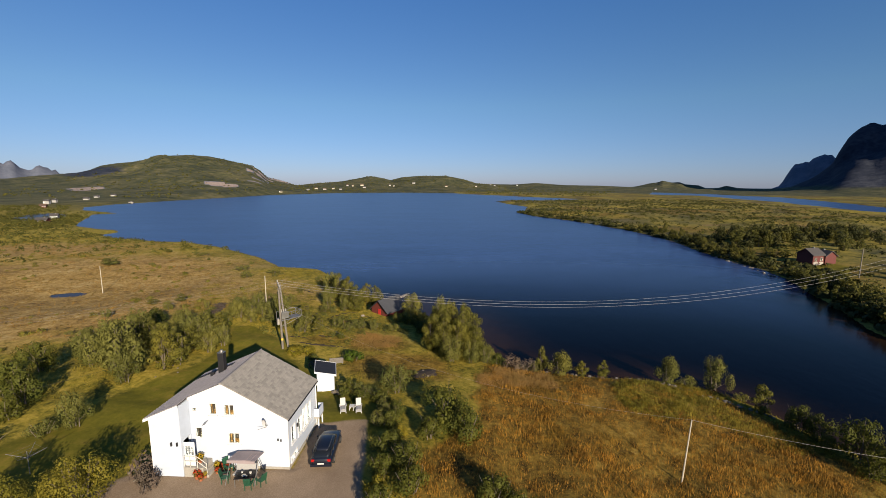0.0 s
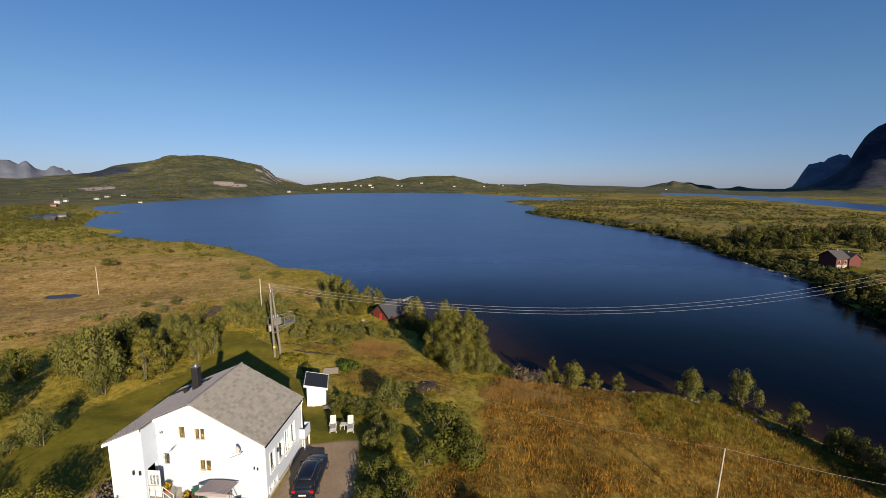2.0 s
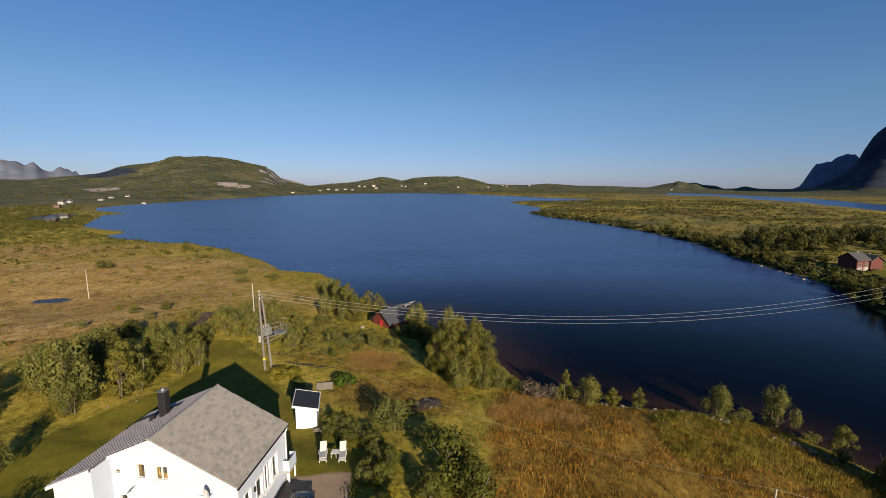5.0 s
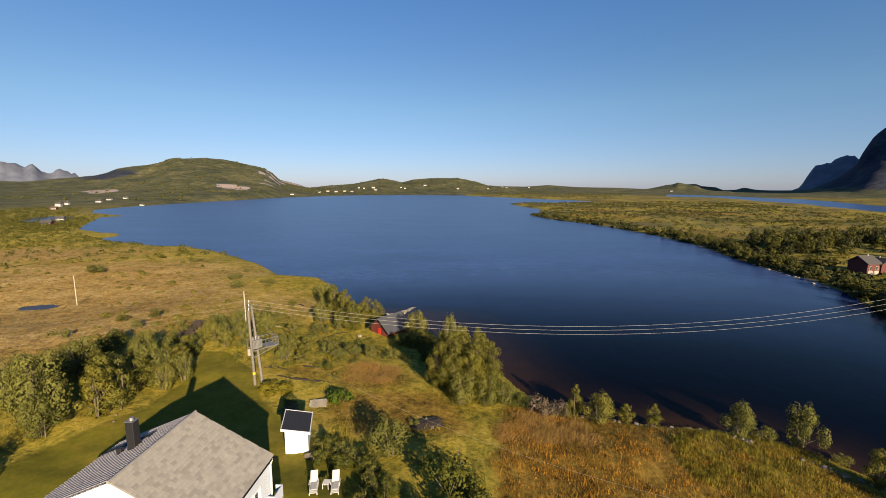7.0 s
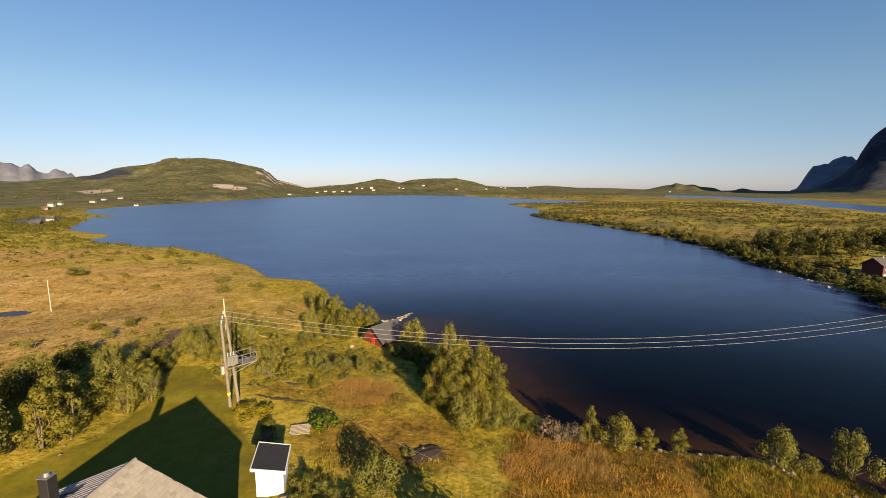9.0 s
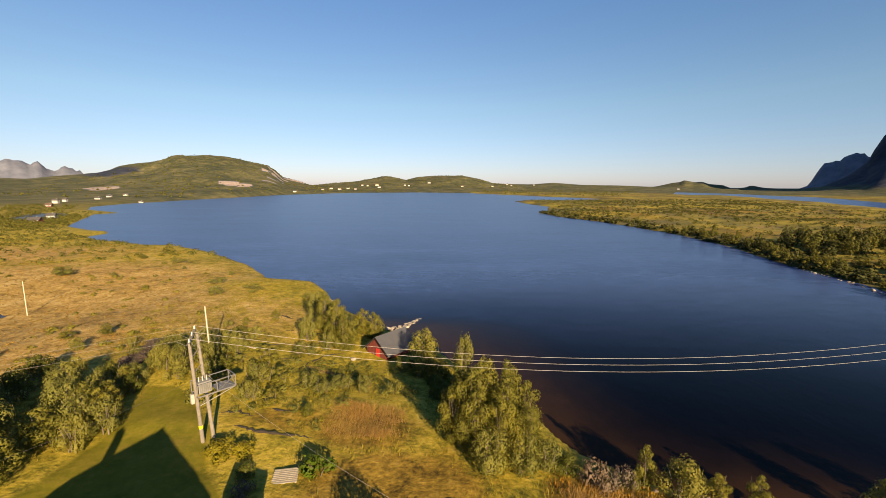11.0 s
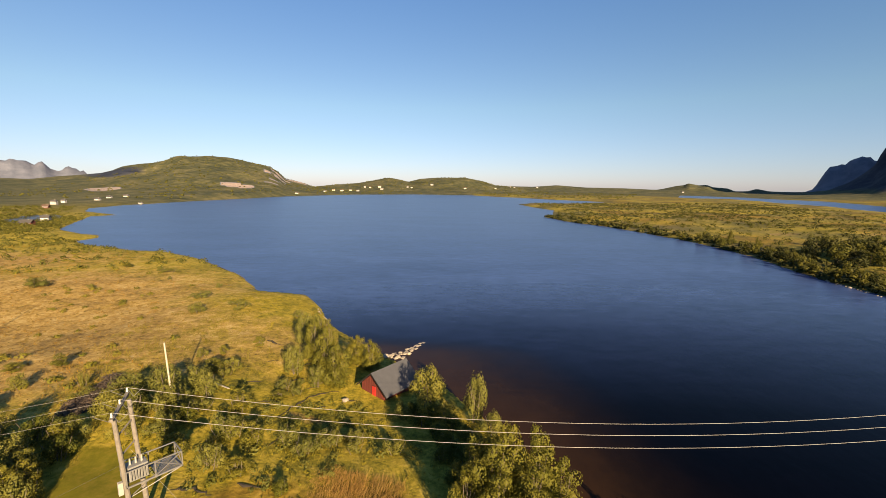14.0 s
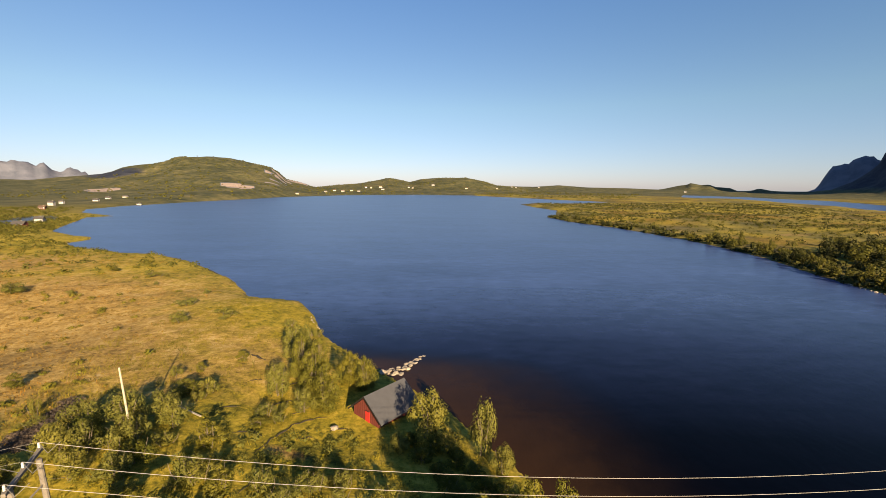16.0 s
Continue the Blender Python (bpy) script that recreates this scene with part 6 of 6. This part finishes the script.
def cable(name, a, c, sag, r, label, category="cable", group="", mat=None):
    a, c = Vector(a), Vector(c)
    cu = bpy.data.curves.new(name, 'CURVE')
    cu.dimensions = '3D'
    cu.bevel_depth, cu.bevel_resolution = r, 1
    sp = cu.splines.new('POLY')
    sp.points.add(40)
    for k in range(41):
        u = k / 40
        p = a.lerp(c, u) - Vector((0, 0, 4 * sag * u * (1 - u)))
        sp.points[k].co = (*p, 1)
    cu.materials.append(mat or M_WIRE)
    tmp = bpy.data.objects.new(name, cu)
    me = tmp.to_mesh().copy()
    bpy.data.objects.remove(tmp)
    ob = new(name, me)
    return tagged(ob, label, category, group)


M_WIRE = plain("aluminium_wire", (0.3034, 0.2907, 0.2781), 0.6, 0.2)
g_far = ground_at(87.0, 73.2)
far_pole = wood_pole("power_pole", 87.0, 73.2, 15.8 - g_far, 0.17, 0.11, "wooden power pole on the far lake shore", category="power pole")
bm = bmesh.new()
box(bm, -1.6, 1.6, -0.07, 0.07, 15.4 - g_far, 15.58 - g_far, pose(0, 0, 0, 0, 0, -70))
part("crossarm", bm, M_WOOD, far_pole)
for k, e in enumerate(ENDS):
    off = pose(0, 0, 0, 0, 0, -70) @ Vector((1.4 - 1.4 * k, 0, 0))
    cable("power_line", e, (87.0 + off.x, 73.2 + off.y, 15.8), 6.0, 0.011, "bright overhead wire spanning the lake", "power line", "overhead wires")
    cable("power_line", e, (-110 + off.x, 40 + off.y, 11.5), 3.2, 0.0045, "overhead wire running across the heath", "power line", "overhead wires")
post = wood_pole("marker_post", -30.4, 73.8, 6.9, 0.1, 0.075, "pale bare wooden pole leaning on the heath", lean=(0.45, -1.1), mat=M_PALE)
wood_pole("marker_post", -78.9, 98.8, 6.4, 0.09, 0.07, "pale bare wooden pole on the bog", mat=M_PALE)
wood_pole("marker_post", -140.5, 133.0, 6.6, 0.1, 0.08, "pale bare wooden pole on the far bog", mat=M_PALE)
wood_pole("service_pole", 21.1, 33.4, 5.7, 0.075, 0.055, "slim wooden pole standing in the golden field", lean=(0.55, 0.3), mat=M_PALE)
wood_pole("power_pole", 120.8, 119.0, 8.5, 0.15, 0.11, "wooden power pole near the red house", category="power pole")
top = Vector((21.6, 33.7, ground_at(21.1, 33.4) + 5.7))
cable("service_cable", (-21.35, 57.2, 10.4), top, 2.6, 0.005, "thin service cable over the garden")
cable("service_cable", top, (58, 24, 7.0), 1.2, 0.007, "thin service cable over the field")
cable("service_cable", (-21.6, 57.1, 9.6), (-50, 30, 7.5), 1.6, 0.007, "thin black service cable over the lawn", mat=M_DARK)


# ---- distant houses ----
M_ROOF_DARK = plain("dark_roof", (0.0442, 0.0411, 0.0411), 0.8)
M_ROOF_RUST = plain("brown_roof", (0.0758, 0.0442, 0.0316), 0.8)
M_CREAM = plain("cream_paint", (0.3918, 0.3539, 0.2781), 0.7)
M_DEEPRED = plain("deep_red_paint", (0.0758, 0.0139, 0.0126), 0.8, vary=0.2)


def far_house(px, py, w, dep, h, turn, wall, roof, label, name="distant_house", cols=3):
    """A small gabled house: walls, two roof slopes, windows on the side that faces the lake, a door and a chimney."""
    root = thing(name, pose(px, py, ground_at(px, py) - 0.2, 0, 0, turn), label, "house", "houses round the lake")
    bm2 = bmesh.new()
    rise = dep * 0.36
    vs2 = [(-dep / 2, 0), (dep / 2, 0), (dep / 2, h), (0, h + rise), (-dep / 2, h)]
    a = [bm2.verts.new((-w / 2, q, zz)) for q, zz in vs2]
    c = [bm2.verts.new((w / 2, q, zz)) for q, zz in vs2]
    bm2.faces.new(a)
    bm2.faces.new(c[::-1])
    for k in range(5):
        bm2.faces.new((a[k], c[k], c[(k + 1) % 5], a[(k + 1) % 5]))
    part("wall", bm2, wall, root)
    for s2 in (-1, 1):
        bm2 = bmesh.new()
        ov = 0.4
        q0, q1 = s2 * (dep / 2 + ov), 0.0
        z0, z1 = h - ov * 0.72, h + rise
        pts = [(-w / 2 - ov, q0, z0), (w / 2 + ov, q0, z0), (w / 2 + ov, q1, z1), (-w / 2 - ov, q1, z1)]
        lo = [bm2.verts.new((x0, q, zz + 0.02)) for x0, q, zz in pts]
        hi = [bm2.verts.new((x0, q, zz + 0.22)) for x0, q, zz in pts]
        bm2.faces.new(lo[::-1])
        bm2.faces.new(hi)
        for k in range(4):
            bm2.faces.new((lo[k], lo[(k + 1) % 4], hi[(k + 1) % 4], hi[k]))
        part("roof", bm2, roof, root)
    for k in range(cols):
        x0 = -w / 2 + w * (k + 0.5) / cols
        bm2 = bmesh.new()
        box(bm2, x0 - 0.5, x0 + 0.5, -dep / 2 - 0.06, -dep / 2 + 0.02, h * 0.42, h * 0.42 + 1.2)
        win = part("window", bm2, M_CONCRETE if wall == M_DEEPRED else M_TRIM, root)
        bm2 = bmesh.new()
        box(bm2, x0 - 0.4, x0 + 0.4, -dep / 2 - 0.08, -dep / 2 - 0.061, h * 0.42 + 0.1, h * 0.42 + 1.1)
        part("pane", bm2, M_GLASS, win)
    bm2 = bmesh.new()
    box(bm2, w * 0.15, w * 0.15 + 0.4, -0.2, 0.2, h + rise - 0.5, h + rise + 0.5)
    part("chimney", bm2, M_CONCRETE, root)
    return root


M_FARWHITE = plain("far_white_paint", (0.2781, 0.2718, 0.2654), 0.8)
WHITE_L, RED_L, CREAM_L = "white gabled house with a dark roof across the lake", "red wooden house with a dark roof across the lake", "cream house among trees across the lake"
for px, py, w, dep, h, wall, roof, lab in (
        (-403, 1336, 12, 9, 5, M_FARWHITE, M_ROOF_DARK, WHITE_L), (-437, 1547, 16, 9, 6, M_CREAM, M_ROOF_RUST, CREAM_L), (-400, 1520, 18, 9, 6, M_FARWHITE, M_ROOF_RUST, WHITE_L), (-376, 1545, 14, 9, 6, M_CREAM, M_ROOF_DARK, CREAM_L), (-345, 1523, 14, 9, 6, M_FARWHITE, M_ROOF_DARK, WHITE_L),
        (-350, 1660, 12, 10, 7, M_FARWHITE, M_ROOF_RUST, WHITE_L), (-325, 1638, 10, 9, 6, M_CREAM, M_ROOF_RUST, CREAM_L), (-290, 1640, 18, 11, 8, M_CREAM, M_ROOF_RUST, CREAM_L), (-269, 1567, 16, 10, 7, M_FARWHITE, M_ROOF_DARK, WHITE_L), (-192, 1700, 12, 9, 6, M_FARWHITE, M_ROOF_DARK, WHITE_L), (-173, 1667, 11, 9, 5, M_CREAM, M_ROOF_DARK, CREAM_L),
        (-99, 1715, 18, 10, 7, M_FARWHITE, M_ROOF_DARK, WHITE_L), (29, 1640, 14, 9, 5, M_CREAM, M_ROOF_RUST, CREAM_L), (150, 1740, 12, 9, 5, M_CREAM, M_ROOF_DARK, CREAM_L), (227, 1890, 11, 9, 6, M_FARWHITE, M_ROOF_DARK, WHITE_L), (245, 1892, 12, 9, 6, M_FARWHITE, M_ROOF_DARK, WHITE_L), (398, 2200, 14, 9, 6, M_FARWHITE, M_ROOF_DARK, WHITE_L), (955, 1892, 14, 9, 6, M_FARWHITE, M_ROOF_DARK, WHITE_L), (-386, 1058, 12, 8, 4, M_CREAM, M_ROOF_DARK, CREAM_L),
        (-455, 504, 10, 8, 7, M_FARWHITE, M_ROOF_DARK, WHITE_L), (-482, 545, 8, 7, 6, M_FARWHITE, M_ROOF_DARK, WHITE_L), (-392, 430, 9, 7, 4, M_RED, M_ROOF_RUST, RED_L), (-256, 279, 11, 7, 3.6, M_RED, M_ROOF_DARK, RED_L), (-281, 316, 8, 7, 5.0, M_FARWHITE, M_ROOF_DARK, WHITE_L), (-495, 610, 12, 8, 4, M_FARWHITE, M_ROOF_DARK, WHITE_L), (-522, 663, 11, 8, 4, M_FARWHITE, M_ROOF_DARK, WHITE_L), (-512, 684, 12, 8, 4, M_FARWHITE, M_ROOF_DARK, WHITE_L), (-402, 566, 9, 5, 2.6, M_CREAM, M_ROOF_DARK, "low pale boathouse on the far shore")):
    sz = 0.55 if py < 700 else 0.62
    far_house(px, py, w * sz, dep * sz, h * sz, math.degrees(math.atan2(-px, py)) * 0.5 + (px * 7 % 31) - 15, wall, roof, lab)
cottage = far_house(126.0, 141.6, 5.0, 5.2, 3.6, 14, M_DEEPRED, M_ROOF_DARK, "dark red wooden house on the lake shore", "red_house", 2)
for px in (-1.2, 1.2):
    bm = bmesh.new()
    box(bm, px - 0.95, px + 0.95, -2.68, -2.605, 0.1, 1.3)
    part("cellar_door", bm, M_CONCRETE, cottage, "pale cellar door", bevel=0.02)
far_house(131.0, 141.4, 3.6, 4.2, 3.0, 98, M_DEEPRED, M_ROOF_DARK, "dark red annexe beside the lakeside house", "red_annexe", 2)


# ---- eroded turf edges on the slope above the boathouse ----
M_PEAT = plain("dark_peat", (0.0158, 0.0114, 0.0076), 0.95, vary=0.4, scale=5.0, bumps=0.6)


def turf_ledge(line_pts, drop):
    """A small step in the turf: a dark peat face under an uneven grassy lip."""
    rng = random.Random(int(line_pts[0][0] * 50))
    cx, cy = line_pts[0]
    root = thing("turf_ledge", pose(cx, cy, ground_at(cx, cy)), "eroded turf edge with dark peat showing", "bank", "turf edges")
    pts = []
    for (ax, ay), (bx, by) in zip(line_pts, line_pts[1:]):
        for k in range(5):
            pts.append((ax + (bx - ax) * k / 5 + rng.uniform(-0.14, 0.14), ay + (by - ay) * k / 5 + rng.uniform(-0.14, 0.14)))
    pts.append(line_pts[-1])
    face, lip = bmesh.new(), bmesh.new()
    sag = [0.75 * drop * math.sin(math.pi * (k + 0.6) / (len(pts) + 0.2)) * rng.uniform(0.5, 1.3) for k in range(len(pts))]
    base = [(px - cx, py - cy, ground_at(px, py) - ground_at(cx, cy)) for px, py in pts]
    for bm2, fwd, up, fat in ((face, 0.0, 0.1, 1.0), (lip, 0.8, 0.12, 0.55)):
        prev = None
        for (px, py, pz), s2 in zip(base, sag):
            rr = max(0.03, s2 * fat)
            ring = [bm2.verts.new((px + rr * 0.5 * math.cos(a), py + s2 * fwd + rr * math.cos(a), pz + s2 * up + rr * 0.9 * math.sin(a))) for a in (0, 1.05, 2.1, 3.14, 4.19, 5.24)]
            if prev:
                for k in range(6):
                    bm2.faces.new((prev[k], prev[(k + 1) % 6], ring[(k + 1) % 6], ring[k]))
            prev = ring
    part("peat_face", face, M_PEAT, root)
    part("turf_lip", lip, M_GROUND, root, "grassy overhanging lip")


for pts_l, dr in (([(-19.8, 73.0), (-19.5, 76.4), (-18.8, 79.8), (-17.5, 81.4), (-15.9, 82.4)], 0.2), ([(-23.0, 76.5), (-21.8, 77.6), (-20.4, 76.9)], 0.16), ([(-19.6, 81.9), (-18.5, 83.1)], 0.16), ([(-24.9, 76.3), (-23.9, 75.2)], 0.15), ([(-15.1, 79.9), (-13.5, 80.6)], 0.16),
                  ([(-31.0, 96.5), (-28.4, 95.3)], 0.22), ([(-23.5, 87.3), (-21.4, 90.1)], 0.15), ([(-26.5, 80.5), (-25.0, 82.0)], 0.13), ([(-22.4, 83.6), (-20.8, 85.0)], 0.14), ([(-27.6, 88.0), (-26.0, 89.0)], 0.14), ([(-17.6, 77.6), (-16.2, 78.4)], 0.12),
                  ([(-20.6, 60.0), (-18.9, 59.5), (-17.0, 59.2), (-14.9, 59.1), (-13.2, 59.0)], 0.22), ([(-18.4, 63.1), (-16.3, 62.8)], 0.17), ([(-22.8, 61.9), (-21.0, 62.2), (-19.5, 61.7)], 0.16), ([(-18.3, 68.3), (-18.0, 71.2)], 0.16)):
    turf_ledge(pts_l, dr)


# ---- grass, heather and scrub ----
def tufts(name, pts, blades, height, spread, width, material, label, seed, lean=0.3):
    """Many grass tufts in one mesh: bent narrow blades fanning from each foot."""
    rng = np.random.default_rng(seed)
    n = len(pts)
    gz, _ = land(pts[:, 0], pts[:, 1])
    base = np.repeat(np.column_stack([pts, gz - 0.04]), blades, 0)
    m = n * blades
    base[:, :2] += rng.normal(0, spread * 0.5, (m, 2))
    a = rng.uniform(0, 2 * math.pi, m)
    out = np.column_stack([np.cos(a), np.sin(a), np.zeros(m)])
    side = np.column_stack([-np.sin(a), np.cos(a), np.zeros(m)])
    clump = np.clip(1 + 1.3 * fbm(pts[:, 0] / 1.3, pts[:, 1] / 1.3, 2, seed + 3) + 0.7 * fbm(pts[:, 0] / 5, pts[:, 1] / 5, 2, seed + 4), 0.35, 1.6)
    h = (np.repeat(rng.uniform(0.6, 1.2, n) * clump, blades) * rng.uniform(0.7, 1.2, m) * height)[:, None]
    tip = base + out * h * rng.uniform(0.1, 0.7, (m, 1)) + np.array([lean * 0.5, lean * 0.2, 1]) * h
    mid = base + (tip - base) * 0.5 + np.array([0, 0, 0.12]) * h
    w = width * rng.uniform(0.6, 1.3, (m, 1))
    v = np.stack([base - side * w, base + side * w, mid + side * w * 0.8, tip, mid - side * w * 0.8], 1).reshape(-1, 3)
    k = np.arange(m)[:, None] * 5
    tri = np.concatenate([k + [0, 1, 2], k + [0, 2, 4], k + [4, 2, 3]], 1).reshape(-1, 3)
    return tagged(new(name, np_mesh(name, v, tri, material)), label, "grass", kind="stuff")


def scatter(poly, n, seed, patch=6.0, bias=0.0):
    """Random points inside an outline, thicker in patches."""
    rng = np.random.default_rng(seed)
    p = np.array(poly, float)
    got = []
    total = 0
    while total < n:
        q = rng.uniform(p.min(0), p.max(0), (n * 3, 2))
        keep = poly_distance(q[:, 0] + 3.5 * fbm(q[:, 0] / 3, q[:, 1] / 3, 2, 5), q[:, 1] + 3.5 * fbm(q[:, 0] / 3, q[:, 1] / 3, 2, 6), poly) > 0
        keep &= np.hypot((q[:, 0] + 5.5) / 5.5, (q[:, 1] - 53.5) / 3.8) > 1.0
        keep &= fbm(q[:, 0] / patch, q[:, 1] / patch, 2, seed) > rng.uniform(-0.6, 0.35, len(q)) + bias
        _, dd2 = land(q[:, 0], q[:, 1])
        keep &= dd2 > 0.4
        keep &= poly_distance(q[:, 0], q[:, 1], LAWN) < 0.2
        keep &= poly_distance(q[:, 0], q[:, 1], DRIVE) < 0.2
        got.append(q[keep])
        total += keep.sum()
    return np.concatenate(got)[:n]


HEATH = [(-33, 62), (-20, 60), (-10, 47), (-2, 45), (4, 49), (7, 60), (0, 80), (-8, 92), (-22, 108), (-35, 125), (-50, 132), (-55, 100), (-45, 70)]
BOG = [(-50, 60), (-36, 62), (-38, 80), (-50, 110), (-60, 145), (-110, 185), (-170, 205), (-200, 180), (-120, 90), (-70, 55)]
SLOPE = [(-60, 20), (-42, 34), (-34, 50), (-32, 64), (-50, 66), (-90, 40)]
tufts("tall_grass", scatter(FIELD, 15000, 101, 5.0), 7, 0.27, 0.6, 0.017, M_GRASS_GOLD, "tall golden autumn grass of the sloping field", 201)
tufts("rush_grass", scatter([(20, 46), (40, 37), (43, 45), (36, 53), (24, 55)], 4600, 102, 4.0), 7, 0.27, 0.5, 0.018, M_GRASS_GREEN, "green sedge along the lower field", 202)
tufts("rusty_grass", scatter([(-13, 60.5), (-7, 59.5), (-5.5, 62), (-8, 65.5), (-12, 65)], 800, 103, 2.0), 12, 0.26, 0.6, 0.010, M_GRASS_RUST, "rust-coloured dry grass patch", 203, 0.9)
tufts("rusty_grass", scatter([(5, 50), (13, 48), (15, 54), (9, 57)], 1200, 104, 3.0), 12, 0.3, 0.6, 0.010, M_GRASS_RUST, "rust-coloured dry grass by the bank", 204, 0.9)
tufts("heath_grass", scatter(HEATH, 8500, 105, 7.0), 5, 0.24, 0.4, 0.02, M_GRASS_GREEN, "olive and yellow heath grass", 205)
tufts("bog_grass", scatter(BOG, 7000, 106, 12.0), 4, 0.24, 0.5, 0.022, M_GRASS_GOLD, "low straw-coloured bog grass", 206)
tufts("rough_grass", scatter(SLOPE, 4500, 107, 5.0), 5, 0.28, 0.4, 0.022, M_GRASS_GREEN, "rough grass beside the lawn", 207)


def scrub(name, centres, rmin, rmax, quads_each, material, label, seed, leaf=0.62):
    """Low distant scrub: small domes of leaf clumps, all in one mesh."""
    rng = np.random.default_rng(seed)
    n = len(centres)
    gz, _ = land(centres[:, 0], centres[:, 1])
    rad = rng.uniform(rmin, rmax, n)
    dirs = rng.normal(size=(n * quads_each, 3))
    dirs[:, 2] = np.abs(dirs[:, 2])
    dirs /= np.linalg.norm(dirs, axis=1, keepdims=True)
    rr = np.repeat(rad, quads_each)
    pts = np.repeat(np.column_stack([centres, gz]), quads_each, 0) + dirs * (rr * rng.uniform(0.5, 1.0, len(rr)))[:, None] * np.array([1, 1, 0.8])
    v, f = leaf_quads(pts, dirs, 1.0, rng, 1.3)
    mid = np.repeat(pts, 4, 0)
    v = mid + (v - mid) * np.repeat(rr, 4)[:, None] * leaf
    return tagged(new(name, np_mesh(name, v, f, material)), label, "scrub", kind="stuff")


EAST_LAND = [(108, 130), (120, 205), (118, 262), (100, 345), (90, 440), (118, 530), (100, 640), (200, 720), (480, 740), (430, 520), (390, 400), (300, 220), (160, 60), (90, 60), (98, 100)]
WEST_LAND = [(-120, 140), (-70, 165), (-120, 200), (-180, 220), (-225, 265), (-285, 375), (-330, 380), (-420, 300), (-300, 120), (-160, 90)]
scrub("far_scrub", scatter(EAST_LAND, 3000, 111, 60.0, 0.1), 0.7, 2.1, 14, M_LEAF_FAR, "olive scrub over the flat eastern land", 211, 0.4)
scrub("far_scrub", scatter(EAST_LAND, 1900, 112, 80.0, 0.16), 0.9, 2.4, 13, M_LEAF_FARDARK, "dark scrub and low woods over the eastern land", 212, 0.42)
strip = []
for (ax, ay), (bx, by) in zip(SHORE_EAST[1:14], SHORE_EAST[2:15]):
    q = np.random.default_rng(int(ay) + 500).uniform(size=(60, 2))
    strip.append(np.column_stack([ax + (bx - ax) * q[:, 0] + 0.8 + 16 * q[:, 1] ** 1.6, ay + (by - ay) * q[:, 0] - 3 * q[:, 1]]))
strip = np.concatenate(strip)
strip = strip[land(strip[:, 0], strip[:, 1])[1] > 0.2]
scrub("bank_scrub", strip, 0.9, 2.5, 34, M_LEAF_FARDARK, "dense olive scrub along the east bank", 217, 0.45)
scrub("far_scrub", scatter(WEST_LAND, 2800, 113, 40.0), 0.6, 1.9, 14, M_LEAF_FAR, "olive scrub over the western land", 213, 0.36)
WEST_WOODS = [(-225, 225), (-204, 222), (-214, 245), (-247, 298), (-272, 350), (-290, 345), (-345, 400), (-400, 470), (-430, 430), (-380, 330), (-300, 235)]
scrub("west_woods", scatter(WEST_WOODS, 620, 118, 60.0), 1.0, 2.9, 44, M_LEAF_FAR, "low dark woods round the western houses", 218, 0.26)
scrub("bog_hummock", scatter([(-48, 66), (-40, 84), (-60, 116), (-110, 138), (-130, 100), (-80, 64)], 2600, 119, 9.0), 0.1, 0.3, 10, M_HUMMOCK, "small rusty hummocks over the bog", 219, 0.6)
scrub("near_scrub", scatter(BOG, 260, 114, 25.0, 0.12), 0.3, 1.0, 44, M_LEAF_BIRCH, "low willow scrub over the bog", 214, 0.3)
HEATH_SLOPE = [(-31, 64), (-22, 62), (-13, 60), (-8, 66), (-5, 76), (-16, 80), (-29, 79)]
scrub("heath_scrub", scatter(HEATH_SLOPE, 110, 121, 5.0, 0.1), 0.3, 0.9, 70, M_LEAF_WILLOW, "low olive scrub over the heath slope", 221, 0.2)
scrub("heath_hummock", scatter(HEATH_SLOPE, 200, 122, 4.0), 0.2, 0.5, 34, M_LEAF_YGREEN, "olive grass hummocks on the heath slope", 222, 0.24)
scrub("heather", scatter([(-44.5, 82.5), (-41.6, 82), (-37.8, 71.5), (-41, 71)], 260, 115, 9.0), 0.3, 0.6, 40, M_LEAF_GREY, "grey-purple heather bank", 215, 0.3)
NORTH_LAND = [(-420, 640), (-400, 1030), (-300, 1260), (-130, 1380), (50, 1340), (130, 1130), (220, 950), (330, 900), (700, 1700), (300, 2100), (-600, 1900), (-1100, 1400), (-800, 700)]
scrub("far_woods", scatter(NORTH_LAND, 2600, 116, 120.0, 0.1), 1.2, 3.6, 14, M_LEAF_FAR, "dark low woods on the far hills", 216)
# the tile courses of the lake-side roof slope: the upper ones tile by tile, the lower ones joined
tilt = math.degrees(math.atan(PITCH))
tile_rng = random.Random(4)
bm = bmesh.new()
box(bm, -0.125, 0.125, -0.5, 0.5, 0.0, 0.036)
tile_mesh = finish(bm, "tile", M_TILE, bevel=0.006)
lower = bmesh.new()
for row in range(24):
    xx = RIDGE_X + 0.15 + row * 0.2125
    y0, y1 = FRONT_Y + 0.03, BACK_Y - 0.03
    yy = y0 - (0.0, 0.2, 0.1, 0.27, 0.05)[row % 5]
    while yy < y1 - 0.05:
        a, c = max(yy, y0), min(yy + 0.335, y1)
        yy += 0.34
        if c - a < 0.05:
            continue
        m = pose(xx, (a + c) / 2, roof_z(xx) + 0.012, 0, tilt + 2.0 + tile_rng.uniform(-0.4, 0.4), 0)
        if row < 14:
            ob = new("tile", tile_mesh)
            ob.parent = roof_right
            ob.matrix_local = m @ Matrix.Diagonal((1, c - a, 1, 1))
        else:
            box(lower, -0.125, 0.125, -(c - a) / 2, (c - a) / 2, 0.0, 0.036, m)
tagged(part("tile_field", lower, M_TILE_JOINED, roof_right, "lower courses of grey roof tiles"), kind="stuff")
